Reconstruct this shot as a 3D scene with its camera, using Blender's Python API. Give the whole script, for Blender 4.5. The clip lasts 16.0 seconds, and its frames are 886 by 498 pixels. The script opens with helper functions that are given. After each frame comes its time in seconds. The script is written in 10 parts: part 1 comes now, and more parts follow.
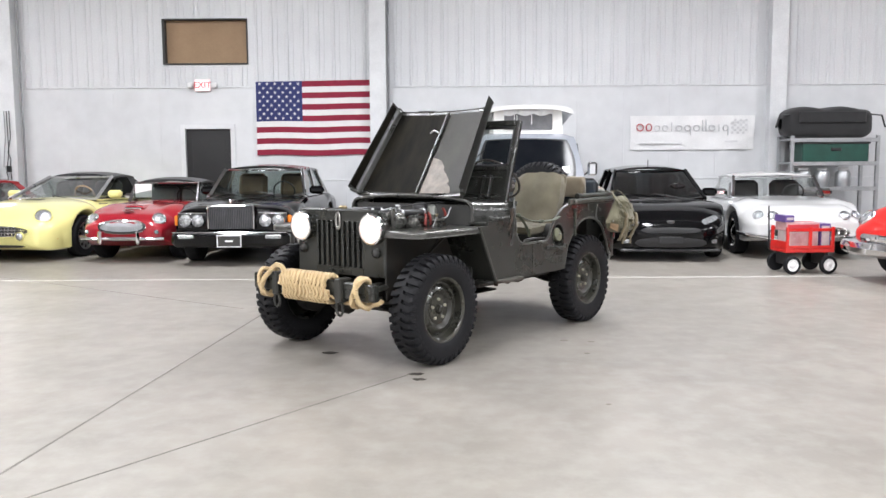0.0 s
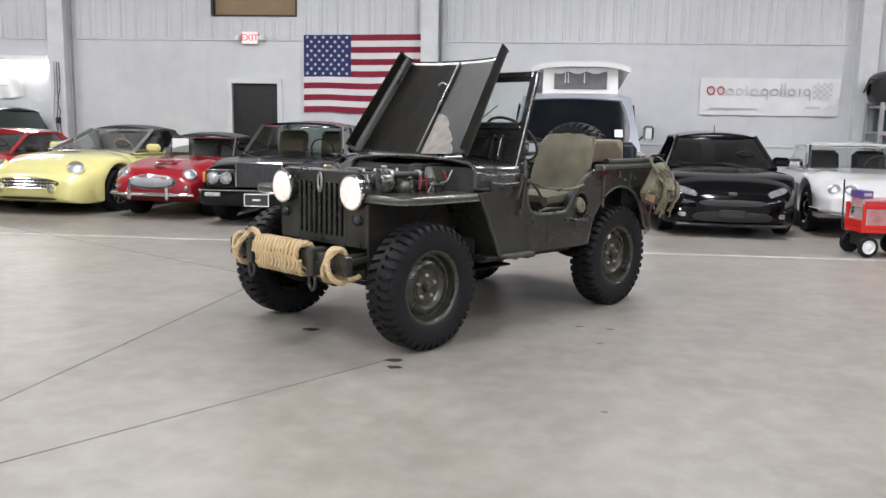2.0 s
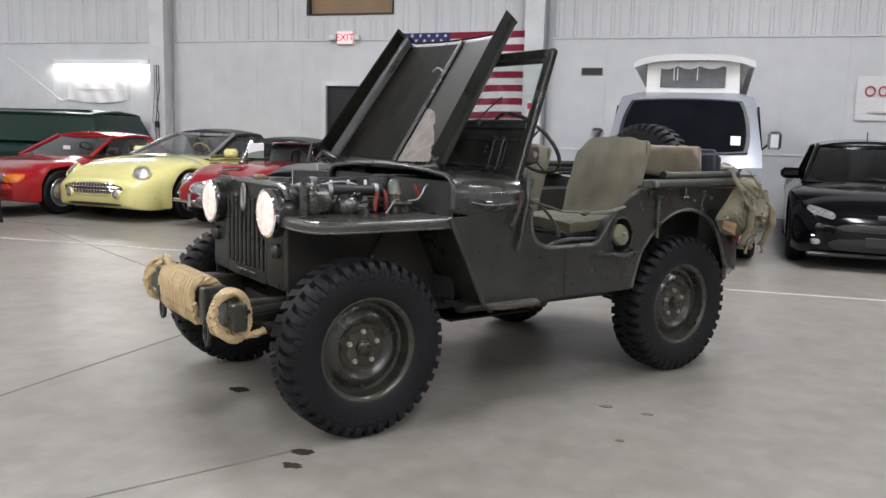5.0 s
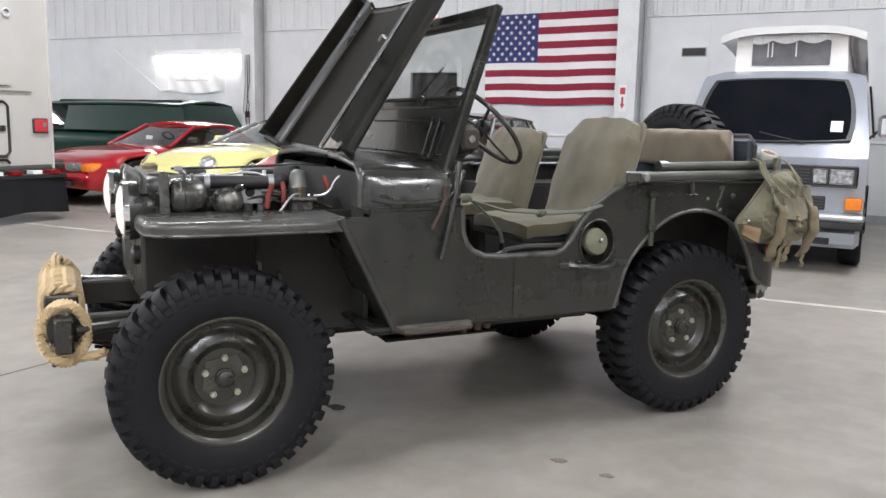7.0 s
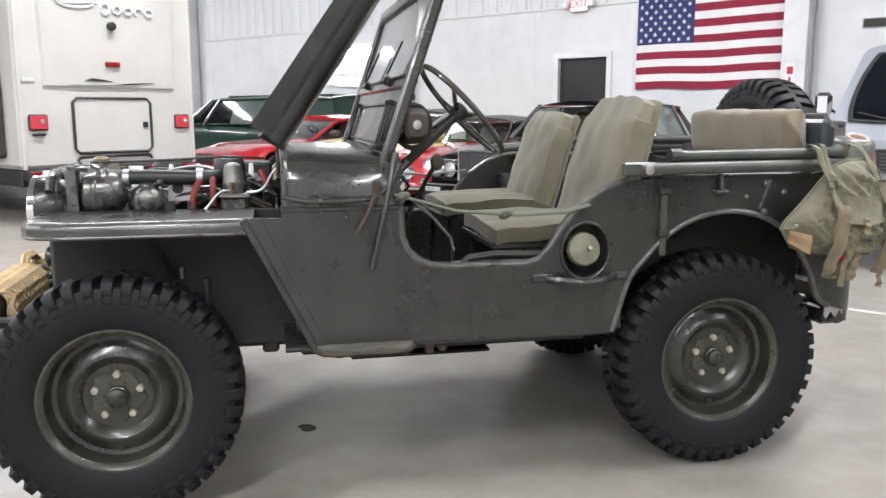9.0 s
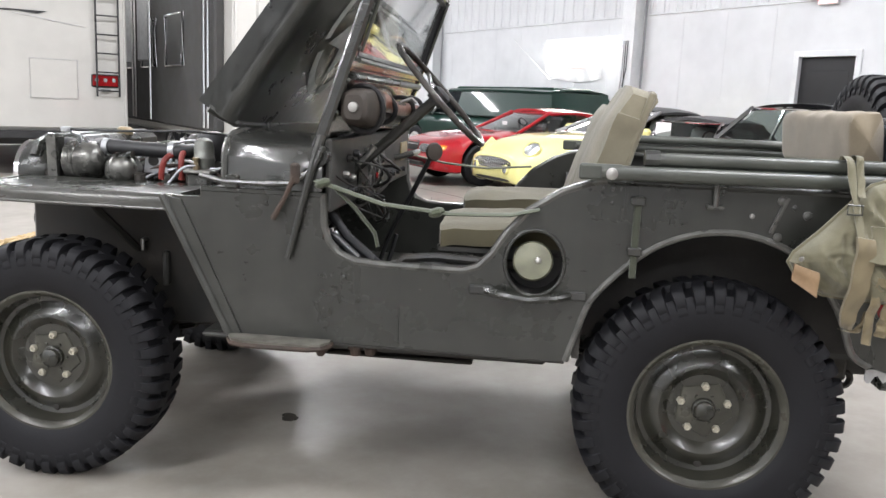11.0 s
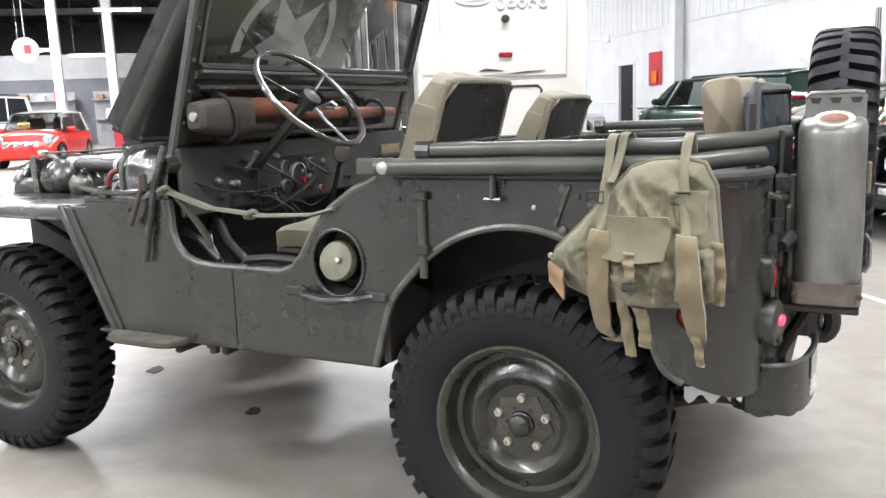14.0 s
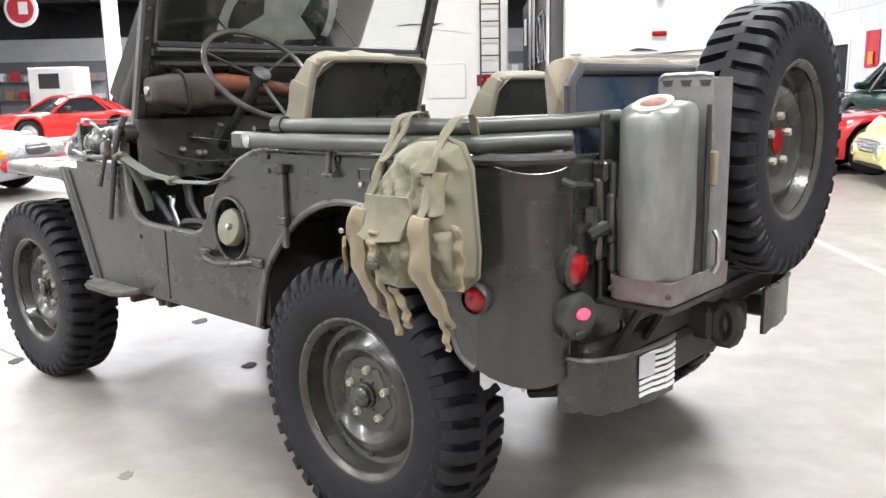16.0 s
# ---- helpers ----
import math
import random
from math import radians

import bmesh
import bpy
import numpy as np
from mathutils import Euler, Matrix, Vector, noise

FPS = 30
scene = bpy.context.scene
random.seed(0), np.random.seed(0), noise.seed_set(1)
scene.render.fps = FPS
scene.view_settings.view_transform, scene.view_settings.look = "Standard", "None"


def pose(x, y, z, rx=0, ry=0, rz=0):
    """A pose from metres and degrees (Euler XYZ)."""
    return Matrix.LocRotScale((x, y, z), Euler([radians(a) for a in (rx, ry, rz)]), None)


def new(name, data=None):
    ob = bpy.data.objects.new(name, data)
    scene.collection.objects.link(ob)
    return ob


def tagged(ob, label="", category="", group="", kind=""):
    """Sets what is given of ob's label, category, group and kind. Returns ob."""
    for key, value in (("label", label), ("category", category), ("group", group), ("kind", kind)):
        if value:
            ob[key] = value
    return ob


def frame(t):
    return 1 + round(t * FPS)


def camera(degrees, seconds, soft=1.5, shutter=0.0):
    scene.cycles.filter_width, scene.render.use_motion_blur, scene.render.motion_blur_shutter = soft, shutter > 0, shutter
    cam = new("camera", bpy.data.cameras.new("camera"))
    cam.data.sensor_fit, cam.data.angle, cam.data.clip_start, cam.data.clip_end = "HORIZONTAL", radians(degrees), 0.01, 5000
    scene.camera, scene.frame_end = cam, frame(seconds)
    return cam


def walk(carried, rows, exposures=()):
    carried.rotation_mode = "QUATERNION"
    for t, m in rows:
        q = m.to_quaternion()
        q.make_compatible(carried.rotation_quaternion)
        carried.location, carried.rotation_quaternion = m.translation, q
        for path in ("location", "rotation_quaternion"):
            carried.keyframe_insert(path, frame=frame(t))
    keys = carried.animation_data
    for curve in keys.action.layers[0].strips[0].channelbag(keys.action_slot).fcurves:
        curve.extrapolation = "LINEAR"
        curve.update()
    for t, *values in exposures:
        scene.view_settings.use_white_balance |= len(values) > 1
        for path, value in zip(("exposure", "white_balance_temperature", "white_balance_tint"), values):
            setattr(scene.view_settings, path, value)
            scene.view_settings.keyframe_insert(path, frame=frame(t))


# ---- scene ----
cam = camera(56.8, 16.0)
METRES, EYE, TILT, LEAN, TURN = 8.35, 1.36, 0.0, 0.0, 0.0
ROWS = [
    (0.0, 0.0, 0.0, 0.0, -0.03, -5.67, 0.31),
    (0.5, 0.0054, 0.0197, -0.0023, 0.64, -6.77, 0.63),
    (1.0, 0.0173, 0.0428, -0.0031, 0.94, -7.52, 1.46),
    (1.5, 0.0401, 0.0669, -0.0045, 4.28, -6.74, -0.16),
    (2.0, 0.0618, 0.0918, -0.0045, 5.5, -8.25, -1.02),
    (2.5, 0.0745, 0.1255, -0.0044, 5.95, -7.69, 0.12),
    (3.0, 0.0873, 0.1598, -0.0055, 9.68, -6.73, 1.29),
    (5.5, 0.1644, 0.3199, -0.0091, 17.43, -8.01, -1.04),
    (6.0, 0.1804, 0.3537, -0.0104, 19.32, -7.71, 0.56),
    (6.5, 0.1969, 0.3839, -0.01, 22.18, -7.52, 1.93),
    (7.0, 0.2195, 0.413, -0.0106, 25.87, -8.67, -1.16),
    (7.5, 0.2327, 0.4401, -0.012, 26.62, -8.16, 0.11),
    (8.0, 0.2436, 0.4696, -0.0119, 28.85, -8.89, 1.32),
    (8.5, 0.2578, 0.4954, -0.013, 34.8, -8.88, 1.35),
    (9.0, 0.2752, 0.5213, -0.0127, 39.35, -9.41, 0.0),
    (11.5, 0.34, 0.6575, -0.0148, 61.61, -9.96, -0.62),
    (12.0, 0.3504, 0.6791, -0.0145, 64.26, -9.94, 1.97),
    (12.5, 0.3647, 0.7049, -0.0146, 69.17, -10.87, 0.54),
    (13.0, 0.3727, 0.7314, -0.0166, 70.64, -11.59, 1.33),
    (13.5, 0.377, 0.7602, -0.0165, 73.7, -11.07, 1.66),
    (14.0, 0.3854, 0.7887, -0.0161, 78.1, -9.98, 2.04),
    (14.5, 0.395, 0.8172, -0.0156, 81.08, -10.59, 0.64),
    (15.0, 0.3972, 0.8462, -0.0177, 82.45, -10.6, 1.6),
    (15.5, 0.3974, 0.8727, -0.0181, 85.93, -10.2, 3.22),
    (16.0, 0.3999, 0.9015, -0.0195, 93.2, -10.97, 1.12),
]
EXPOSURES = [(0.0, 0.7), (1.0, 0.65), (1.5, 0.45), (3.0, 0.12), (5.5, 0.08), (7.0, 0.43), (9.0, 0.80), (12.5, 1.0), (14.5, 1.23), (16.0, 1.35)]
walk(cam, [(t, pose(0, 0, EYE, TILT, LEAN, TURN) @ pose(METRES * x, METRES * y, METRES * z, 90 + pitch, roll, yaw)) for t, x, y, z, yaw, pitch, roll in ROWS], EXPOSURES)

# ---- world, light ----
world = bpy.data.worlds.new("world")
scene.world = world
world.use_nodes = True
world.node_tree.nodes["Background"].inputs[0].default_value = (0.9, 0.95, 1.0, 1)
world.node_tree.nodes["Background"].inputs[1].default_value = 0.06
LAMPS = [(x, y) for x in (-12.0, -4.5, 3.0) for y in (-5.2, 0.6, 9.3)] + [(10.5, 9.3), (10.5, 0.6), (10.5, -5.2), (-22.0, 9.0), (-22.0, 0.0), (-25.0, -8.0), (-32.0, -4.0)]
LAMP_WATTS = 360.0
CEILING = 6.6
for lx, ly in LAMPS:
    data = bpy.data.lights.new("ceiling_lamp", "AREA")
    data.shape, data.size, data.size_y, data.energy, data.color = "RECTANGLE", 0.5, 4.6, LAMP_WATTS * (1.9 if lx < -19 else 1.0 if ly > 9 else 0.85), (0.94, 0.95, 1.0)
    new("ceiling_lamp_light", data).matrix_world = pose(lx, ly, CEILING - 0.32)


# ---- materials ----
def tree(name):
    mat = bpy.data.materials.new(name)
    mat.use_nodes = True
    nt = mat.node_tree
    return mat, nt, nt.nodes["Principled BSDF"]


def put(nt, kind, **inputs):
    n = nt.nodes.new(kind)
    for key, value in inputs.items():
        n.inputs[key.replace("_", " ")].default_value = value
    return n


def rgba(c):
    return (c[0], c[1], c[2], 1.0)


def mixed(nt, fac, a, b):
    """A colour mix; a and b are colours or sockets."""
    n = nt.nodes.new("ShaderNodeMix")
    n.data_type = "RGBA"
    nt.links.new(fac, n.inputs[0])
    for socket, value in ((n.inputs[6], a), (n.inputs[7], b)):
        if isinstance(value, (tuple, list)):
            socket.default_value = rgba(value)
        else:
            nt.links.new(value, socket)
    return n.outputs[2]


def ramp(nt, fac, lo, hi):
    n = nt.nodes.new("ShaderNodeMapRange")
    n.inputs[1].default_value, n.inputs[2].default_value = lo, hi
    n.clamp = True
    nt.links.new(fac, n.inputs[0])
    return n.outputs[0]


def span(nt, fac, lo, hi, a, b):
    n = nt.nodes.new("ShaderNodeMapRange")
    for i, v in enumerate((lo, hi, a, b)):
        n.inputs[i + 1].default_value = v
    n.clamp = True
    nt.links.new(fac, n.inputs[0])
    return n.outputs[0]


def coords(nt, scale=(1, 1, 1)):
    c = nt.nodes.new("ShaderNodeTexCoord")
    m = put(nt, "ShaderNodeMapping", Scale=scale)
    nt.links.new(c.outputs["Object"], m.inputs[0])
    return m.outputs[0]


def cloud(nt, at, scale, detail=4.0, rough=0.55):
    n = put(nt, "ShaderNodeTexNoise", Scale=scale, Detail=detail, Roughness=rough)
    nt.links.new(at, n.inputs["Vector"])
    return n.outputs["Fac"]


def bump(nt, bsdf, height, strength, dist):
    n = put(nt, "ShaderNodeBump", Strength=strength, Distance=dist)
    nt.links.new(height, n.inputs["Height"])
    nt.links.new(n.outputs[0], bsdf.inputs["Normal"])


def worn(name, base, dark, rough=(0.3, 0.5), metal=0.0, fine=60.0, coarse=3.0, relief=0.15, dist=0.002, scale=(1, 1, 1), coat=0.0, spec=0.5):
    """A surface that varies at two scales between two colours, with fine relief."""
    mat, nt, b = tree(name)
    at = coords(nt, scale)
    big, small = cloud(nt, at, coarse), cloud(nt, at, fine, 3.0)
    col = mixed(nt, ramp(nt, big, 0.35, 0.7), base, dark)
    shade = mixed(nt, ramp(nt, small, 0.3, 0.8), (0.93, 0.93, 0.93), (1.06, 1.06, 1.06))
    mul = nt.nodes.new("ShaderNodeMix")
    mul.data_type, mul.blend_type = "RGBA", "MULTIPLY"
    mul.inputs[0].default_value = 1.0
    nt.links.new(col, mul.inputs[6])
    nt.links.new(shade, mul.inputs[7])
    nt.links.new(mul.outputs[2], b.inputs["Base Color"])
    nt.links.new(span(nt, big, 0.3, 0.75, rough[0], rough[1]), b.inputs["Roughness"])
    b.inputs["Metallic"].default_value = metal
    b.inputs["Coat Weight"].default_value = coat
    b.inputs["Coat Roughness"].default_value = 0.04
    b.inputs["Specular IOR Level"].default_value = spec
    if relief:
        bump(nt, b, small, relief, dist)
    return mat


def paint(name, c, rough=0.28, coat=1.0, metal=0.0):
    return worn(name, c, tuple(v * 0.9 for v in c), (rough, rough + 0.08), metal, 300.0, 2.0, 0.02, 0.0005, coat=coat, spec=0.2)


def glass(name, tint, gloss=0.08):
    """Clear pane: lets light through, tinted, with a Fresnel gloss."""
    mat, nt, b = tree(name)
    out = nt.nodes["Material Output"]
    thru = put(nt, "ShaderNodeBsdfTransparent", Color=rgba(tint))
    shine = put(nt, "ShaderNodeBsdfGlossy", Roughness=0.03)
    lw = put(nt, "ShaderNodeLayerWeight", Blend=0.5)
    power = nt.nodes.new("ShaderNodeMath")
    power.operation = "POWER"
    power.inputs[1].default_value = 4.0
    nt.links.new(lw.outputs["Facing"], power.inputs[0])
    fres = nt.nodes.new("ShaderNodeMath")
    fres.operation, fres.use_clamp = "ADD", True
    fres.inputs[1].default_value = gloss
    nt.links.new(power.outputs[0], fres.inputs[0])
    mix = nt.nodes.new("ShaderNodeMixShader")
    nt.links.new(fres.outputs[0], mix.inputs[0])
    nt.links.new(thru.outputs[0], mix.inputs[1])
    nt.links.new(shine.outputs[0], mix.inputs[2])
    nt.links.new(mix.outputs[0], out.inputs["Surface"])
    return mat


def glow(name, c, power):
    mat, nt, b = tree(name)
    b.inputs["Base Color"].default_value = rgba(c)
    b.inputs["Emission Color"].default_value = rgba(c)
    b.inputs["Emission Strength"].default_value = power
    return mat


def olive_paint():
    """Faded olive drab paint on old steel: clouds, runs, dry scuffs, chips to primer and rust, slightly wavy panels."""
    mat, nt, b = tree("olive_paint")
    at = coords(nt)
    big, mid, small = cloud(nt, at, 1.8), cloud(nt, at, 9.0, 7.0, 0.68), cloud(nt, at, 150.0, 3.0)
    runs = cloud(nt, coords(nt, (7, 7, 0.9)), 2.2, 5.0, 0.55)
    dry = cloud(nt, coords(nt, (1.0, 1.0, 1.6)), 3.1, 8.0, 0.62)
    scratch = cloud(nt, coords(nt, (2.0, 2.0, 30.0)), 3.0, 6.0, 0.7)
    col = mixed(nt, ramp(nt, big, 0.3, 0.7), (0.0140, 0.0148, 0.0124), (0.0215, 0.0222, 0.0188))
    col = mixed(nt, span(nt, runs, 0.42, 0.78, 0.0, 0.34), col, (0.042, 0.043, 0.036))
    col = mixed(nt, span(nt, dry, 0.50, 0.68, 0.0, 0.30), col, (0.056, 0.056, 0.048))
    col = mixed(nt, span(nt, mid, 0.62, 0.78, 0.0, 0.30), col, (0.075, 0.072, 0.061))
    col = mixed(nt, span(nt, scratch, 0.70, 0.74, 0.0, 0.35), col, (0.11, 0.107, 0.094))
    col = mixed(nt, span(nt, cloud(nt, coords(nt, (1, 1, 0.5)), 30.0, 6.0, 0.6), 0.73, 0.75, 0.0, 0.6), col, (0.045, 0.032, 0.024))
    col = mixed(nt, span(nt, cloud(nt, at, 55.0, 4.0, 0.6), 0.74, 0.76, 0.0, 0.7), col, (0.14, 0.136, 0.12))
    nt.links.new(col, b.inputs["Base Color"])
    rough = nt.nodes.new("ShaderNodeMath")
    rough.operation = "ADD"
    nt.links.new(span(nt, dry, 0.36, 0.66, 0.10, 0.26), rough.inputs[0])
    nt.links.new(span(nt, runs, 0.3, 0.7, 0.10, 0.16), rough.inputs[1])
    nt.links.new(rough.outputs[0], b.inputs["Roughness"])
    b.inputs["Specular IOR Level"].default_value = 0.62
    fine = put(nt, "ShaderNodeBump", Strength=0.03, Distance=0.001)
    nt.links.new(small, fine.inputs["Height"])
    dents = put(nt, "ShaderNodeBump", Strength=0.25, Distance=0.02)
    nt.links.new(cloud(nt, at, 4.5, 2.0, 0.4), dents.inputs["Height"])
    nt.links.new(fine.outputs[0], dents.inputs["Normal"])
    nt.links.new(dents.outputs[0], b.inputs["Normal"])
    return mat


def canvas_cloth(name, base, dark, weave=900.0):
    mat, nt, b = tree(name)
    at = coords(nt)
    big = cloud(nt, at, 7.0, 5.0)
    fine = cloud(nt, at, 160.0, 2.0)
    weft = cloud(nt, coords(nt, (1, 1, 3)), weave / 1.5, 1.0)
    col = mixed(nt, ramp(nt, big, 0.3, 0.75), base, dark)
    col = mixed(nt, span(nt, fine, 0.3, 0.8, 0.0, 0.4), col, tuple(v * 0.7 for v in base))
    nt.links.new(col, b.inputs["Base Color"])
    b.inputs["Roughness"].default_value = 0.9
    b.inputs["Sheen Weight"].default_value = 0.2
    bump(nt, b, weft, 0.35, 0.0015)
    return mat


def concrete_floor():
    """Ground and sealed concrete: clouds, stains, tyre dust, scratches, a soft uneven gloss."""
    mat, nt, b = tree("sealed_concrete")
    at = coords(nt)
    huge, big, mid, small = cloud(nt, at, 0.16, 3.0), cloud(nt, at, 0.8, 4.0, 0.5), cloud(nt, at, 3.6, 4.0, 0.5), cloud(nt, at, 45.0, 2.0)
    swirl = cloud(nt, coords(nt, (1.0, 0.3, 1.0)), 4.0, 3.0, 0.5)
    col = mixed(nt, ramp(nt, huge, 0.3, 0.7), (0.300, 0.274, 0.238), (0.252, 0.232, 0.203))
    col = mixed(nt, span(nt, big, 0.36, 0.72, 0.0, 0.6), col, (0.205, 0.186, 0.161))
    col = mixed(nt, span(nt, mid, 0.38, 0.72, 0.0, 0.55), col, (0.178, 0.162, 0.138))
    col = mixed(nt, span(nt, swirl, 0.45, 0.8, 0.0, 0.35), col, (0.287, 0.268, 0.243))
    col = mixed(nt, span(nt, small, 0.5, 0.9, 0.0, 0.3), col, (0.300, 0.287, 0.264))
    flaked = cloud(nt, coords(nt, (1.3, 1.0, 1.0)), 1.2, 3.0, 0.5)
    col = mixed(nt, span(nt, flaked, 0.40, 0.80, 0.0, 0.42), col, (0.160, 0.147, 0.127))
    dust = cloud(nt, coords(nt, (1.0, 0.9, 1.0)), 7.0, 3.0, 0.55)
    col = mixed(nt, span(nt, dust, 0.42, 0.74, 0.0, 0.45), col, (0.34, 0.325, 0.30))
    nt.links.new(col, b.inputs["Base Color"])
    rough = nt.nodes.new("ShaderNodeMath")
    rough.operation = "ADD"
    nt.links.new(span(nt, flaked, 0.3, 0.72, 0.30, 0.18), rough.inputs[0])
    nt.links.new(span(nt, big, 0.35, 0.7, 0.10, 0.16), rough.inputs[1])
    nt.links.new(rough.outputs[0], b.inputs["Roughness"])
    b.inputs["Specular IOR Level"].default_value = 0.5
    return mat


def lit_lens():
    """A fluted sealed-beam lens, lit from within: uneven warm glow between the flutes."""
    mat, nt, b = tree("lit_headlamp_lens")
    at = coords(nt, (1, 1, 1))
    flutes = put(nt, "ShaderNodeTexWave", Scale=28.0, Distortion=1.5)
    flutes.bands_direction = "Y"
    nt.links.new(at, flutes.inputs["Vector"])
    col = mixed(nt, flutes.outputs["Fac"], (1.0, 0.72, 0.60), (1.0, 0.88, 0.80))
    nt.links.new(col, b.inputs["Emission Color"])
    nt.links.new(span(nt, cloud(nt, at, 30.0), 0.3, 0.7, 0.55, 0.95), b.inputs["Emission Strength"])
    b.inputs["Base Color"].default_value = (0.35, 0.31, 0.29, 1)
    b.inputs["Roughness"].default_value = 0.08
    return mat


M_FLOOR = concrete_floor()
M_WALL = worn("white_metal_panel", (0.66, 0.67, 0.68), (0.60, 0.61, 0.625), (0.4, 0.5), 0, 40, 0.7, 0.0)
M_WALL_LOW = worn("white_liner_panel", (0.66, 0.67, 0.68), (0.60, 0.61, 0.625), (0.42, 0.52), 0, 2.5, 0.6, 0.0)
M_TRIM = worn("painted_steel_trim", (0.72, 0.73, 0.74), (0.62, 0.63, 0.64), (0.4, 0.5), 0, 50, 3)
M_GREYLINE = worn("grey_conduit", (0.36, 0.37, 0.38), (0.28, 0.28, 0.29), (0.4, 0.5), 0.4, 50, 3)
M_CEIL = worn("grey_ceiling_insulation", (0.33, 0.33, 0.34), (0.27, 0.27, 0.28), (0.6, 0.7), 0, 20, 1)
M_DARKCEIL = worn("dark_roof_deck", (0.15, 0.15, 0.155), (0.09, 0.09, 0.095), (0.6, 0.7), 0, 20, 1)
M_LINE = worn("floor_line_paint", (0.56, 0.55, 0.52), (0.38, 0.37, 0.345), (0.45, 0.6), 0, 60, 5)
M_CRACK = worn("saw_cut_joint", (0.150, 0.140, 0.124), (0.215, 0.203, 0.183), (0.7, 0.8), 0, 60, 5)
M_OIL = worn("oil_stain", (0.022, 0.019, 0.015), (0.05, 0.044, 0.035), (0.5, 0.7), 0, 60, 9, spec=0.15)
M_WHEELHOUSE = worn("dusty_brown_wheel_house", (0.026, 0.0225, 0.019), (0.013, 0.012, 0.011), (0.6, 0.8), 0, 50, 6, 0.2)
M_FAINT = worn("old_dried_drip", (0.13, 0.108, 0.086), (0.185, 0.162, 0.136), (0.3, 0.5), 0, 60, 14)
M_OLIVE = olive_paint()
M_WHEEL = worn("glossy_dark_olive_wheel_paint", (0.014, 0.0140, 0.0105), (0.028, 0.027, 0.020), (0.22, 0.38), 0, 60, 9, 0.1, coat=0.2)
M_RIMEDGE = worn("chipped_olive_rim_edge", (0.060, 0.058, 0.045), (0.028, 0.027, 0.021), (0.24, 0.42), 0.15, 70, 12, 0.15)
M_EDGE = worn("rubbed_shiny_olive_edge", (0.055, 0.055, 0.050), (0.12, 0.118, 0.108), (0.24, 0.40), 0.3, 60, 14, 0.1)
M_RUBBED = worn("rubbed_dull_silver_olive", (0.125, 0.123, 0.115), (0.050, 0.050, 0.045), (0.22, 0.40), 0.55, 60, 9, 0.12, 0.002, (0.6, 0.6, 3.0))
M_COWL = worn("polished_olive_cowl", (0.034, 0.0345, 0.031), (0.060, 0.060, 0.055), (0.18, 0.32), 0.35, 70, 5, 0.05, 0.001, (1, 1, 1.6), coat=0.35, spec=0.8)
M_SCREEN = worn("glossy_old_olive", (0.018, 0.0185, 0.016), (0.030, 0.030, 0.027), (0.16, 0.30), 0.0, 70, 6, 0.03, 0.001, (1, 1, 1.6), coat=0.3, spec=0.7)
M_SCUFFED = worn("scuffed_dark_olive", (0.024, 0.024, 0.022), (0.048, 0.047, 0.043), (0.42, 0.6), 0, 60, 5, 0.1)
M_BENCH = canvas_cloth("brown_canvas_cushion", (0.19, 0.155, 0.105), (0.13, 0.104, 0.068))
M_BOW = worn("faded_olive_tube_paint", (0.062, 0.066, 0.056), (0.04, 0.043, 0.036), (0.3, 0.45), 0, 40, 7, 0.1)
M_OLIVE_DARK = worn("dark_olive_steel", (0.018, 0.019, 0.017), (0.036, 0.035, 0.030), (0.22, 0.42), 0.0, 70, 6, 0.2)
M_CHASSIS = worn("greasy_black_steel", (0.012, 0.012, 0.011), (0.03, 0.024, 0.018), (0.5, 0.75), 0.0, 60, 8, 0.3)
M_RUST = worn("rusty_steel", (0.055, 0.034, 0.023), (0.03, 0.022, 0.017), (0.7, 0.85), 0.0, 90, 10, 0.4)
M_STEEL = worn("bare_steel", (0.42, 0.41, 0.39), (0.3, 0.29, 0.27), (0.3, 0.5), 0.9, 90, 9, 0.1)
M_TIN = worn("worn_silver_grey_can", (0.23, 0.235, 0.215), (0.12, 0.125, 0.11), (0.28, 0.45), 0.45, 90, 5, 0.12, 0.002, (3, 3, 1.2))
M_RUBBER = worn("tyre_rubber", (0.0048, 0.0048, 0.0062), (0.0082, 0.0083, 0.0100), (0.55, 0.75), 0.0, 90, 6, 0.2, 0.002, spec=0.28)
M_CANVAS = canvas_cloth("khaki_canvas", (0.158, 0.144, 0.092), (0.092, 0.085, 0.050))
M_SEAT = canvas_cloth("olive_seat_canvas", (0.19, 0.168, 0.116), (0.118, 0.106, 0.070))
M_STRAP = canvas_cloth("webbing", (0.205, 0.165, 0.095), (0.105, 0.085, 0.048))
M_GREENSTRAP = canvas_cloth("green_webbing", (0.060, 0.070, 0.040), (0.040, 0.047, 0.027))
M_DARKWEB = canvas_cloth("dark_green_webbing", (0.05, 0.055, 0.036), (0.032, 0.036, 0.024))
M_SEATPAD = canvas_cloth("dark_olive_seat_pad", (0.105, 0.092, 0.052), (0.065, 0.056, 0.032))
M_DULLRED = worn("dull_red_rubber", (0.22, 0.03, 0.022), (0.14, 0.02, 0.016), (0.4, 0.55), 0, 60, 9)
M_ROPE = canvas_cloth("manila_rope", (0.60, 0.45, 0.25), (0.46, 0.33, 0.17))
M_BLUE = worn("chipped_blue_paint", (0.022, 0.036, 0.058), (0.055, 0.062, 0.068), (0.25, 0.45), 0, 60, 9, 0.15)
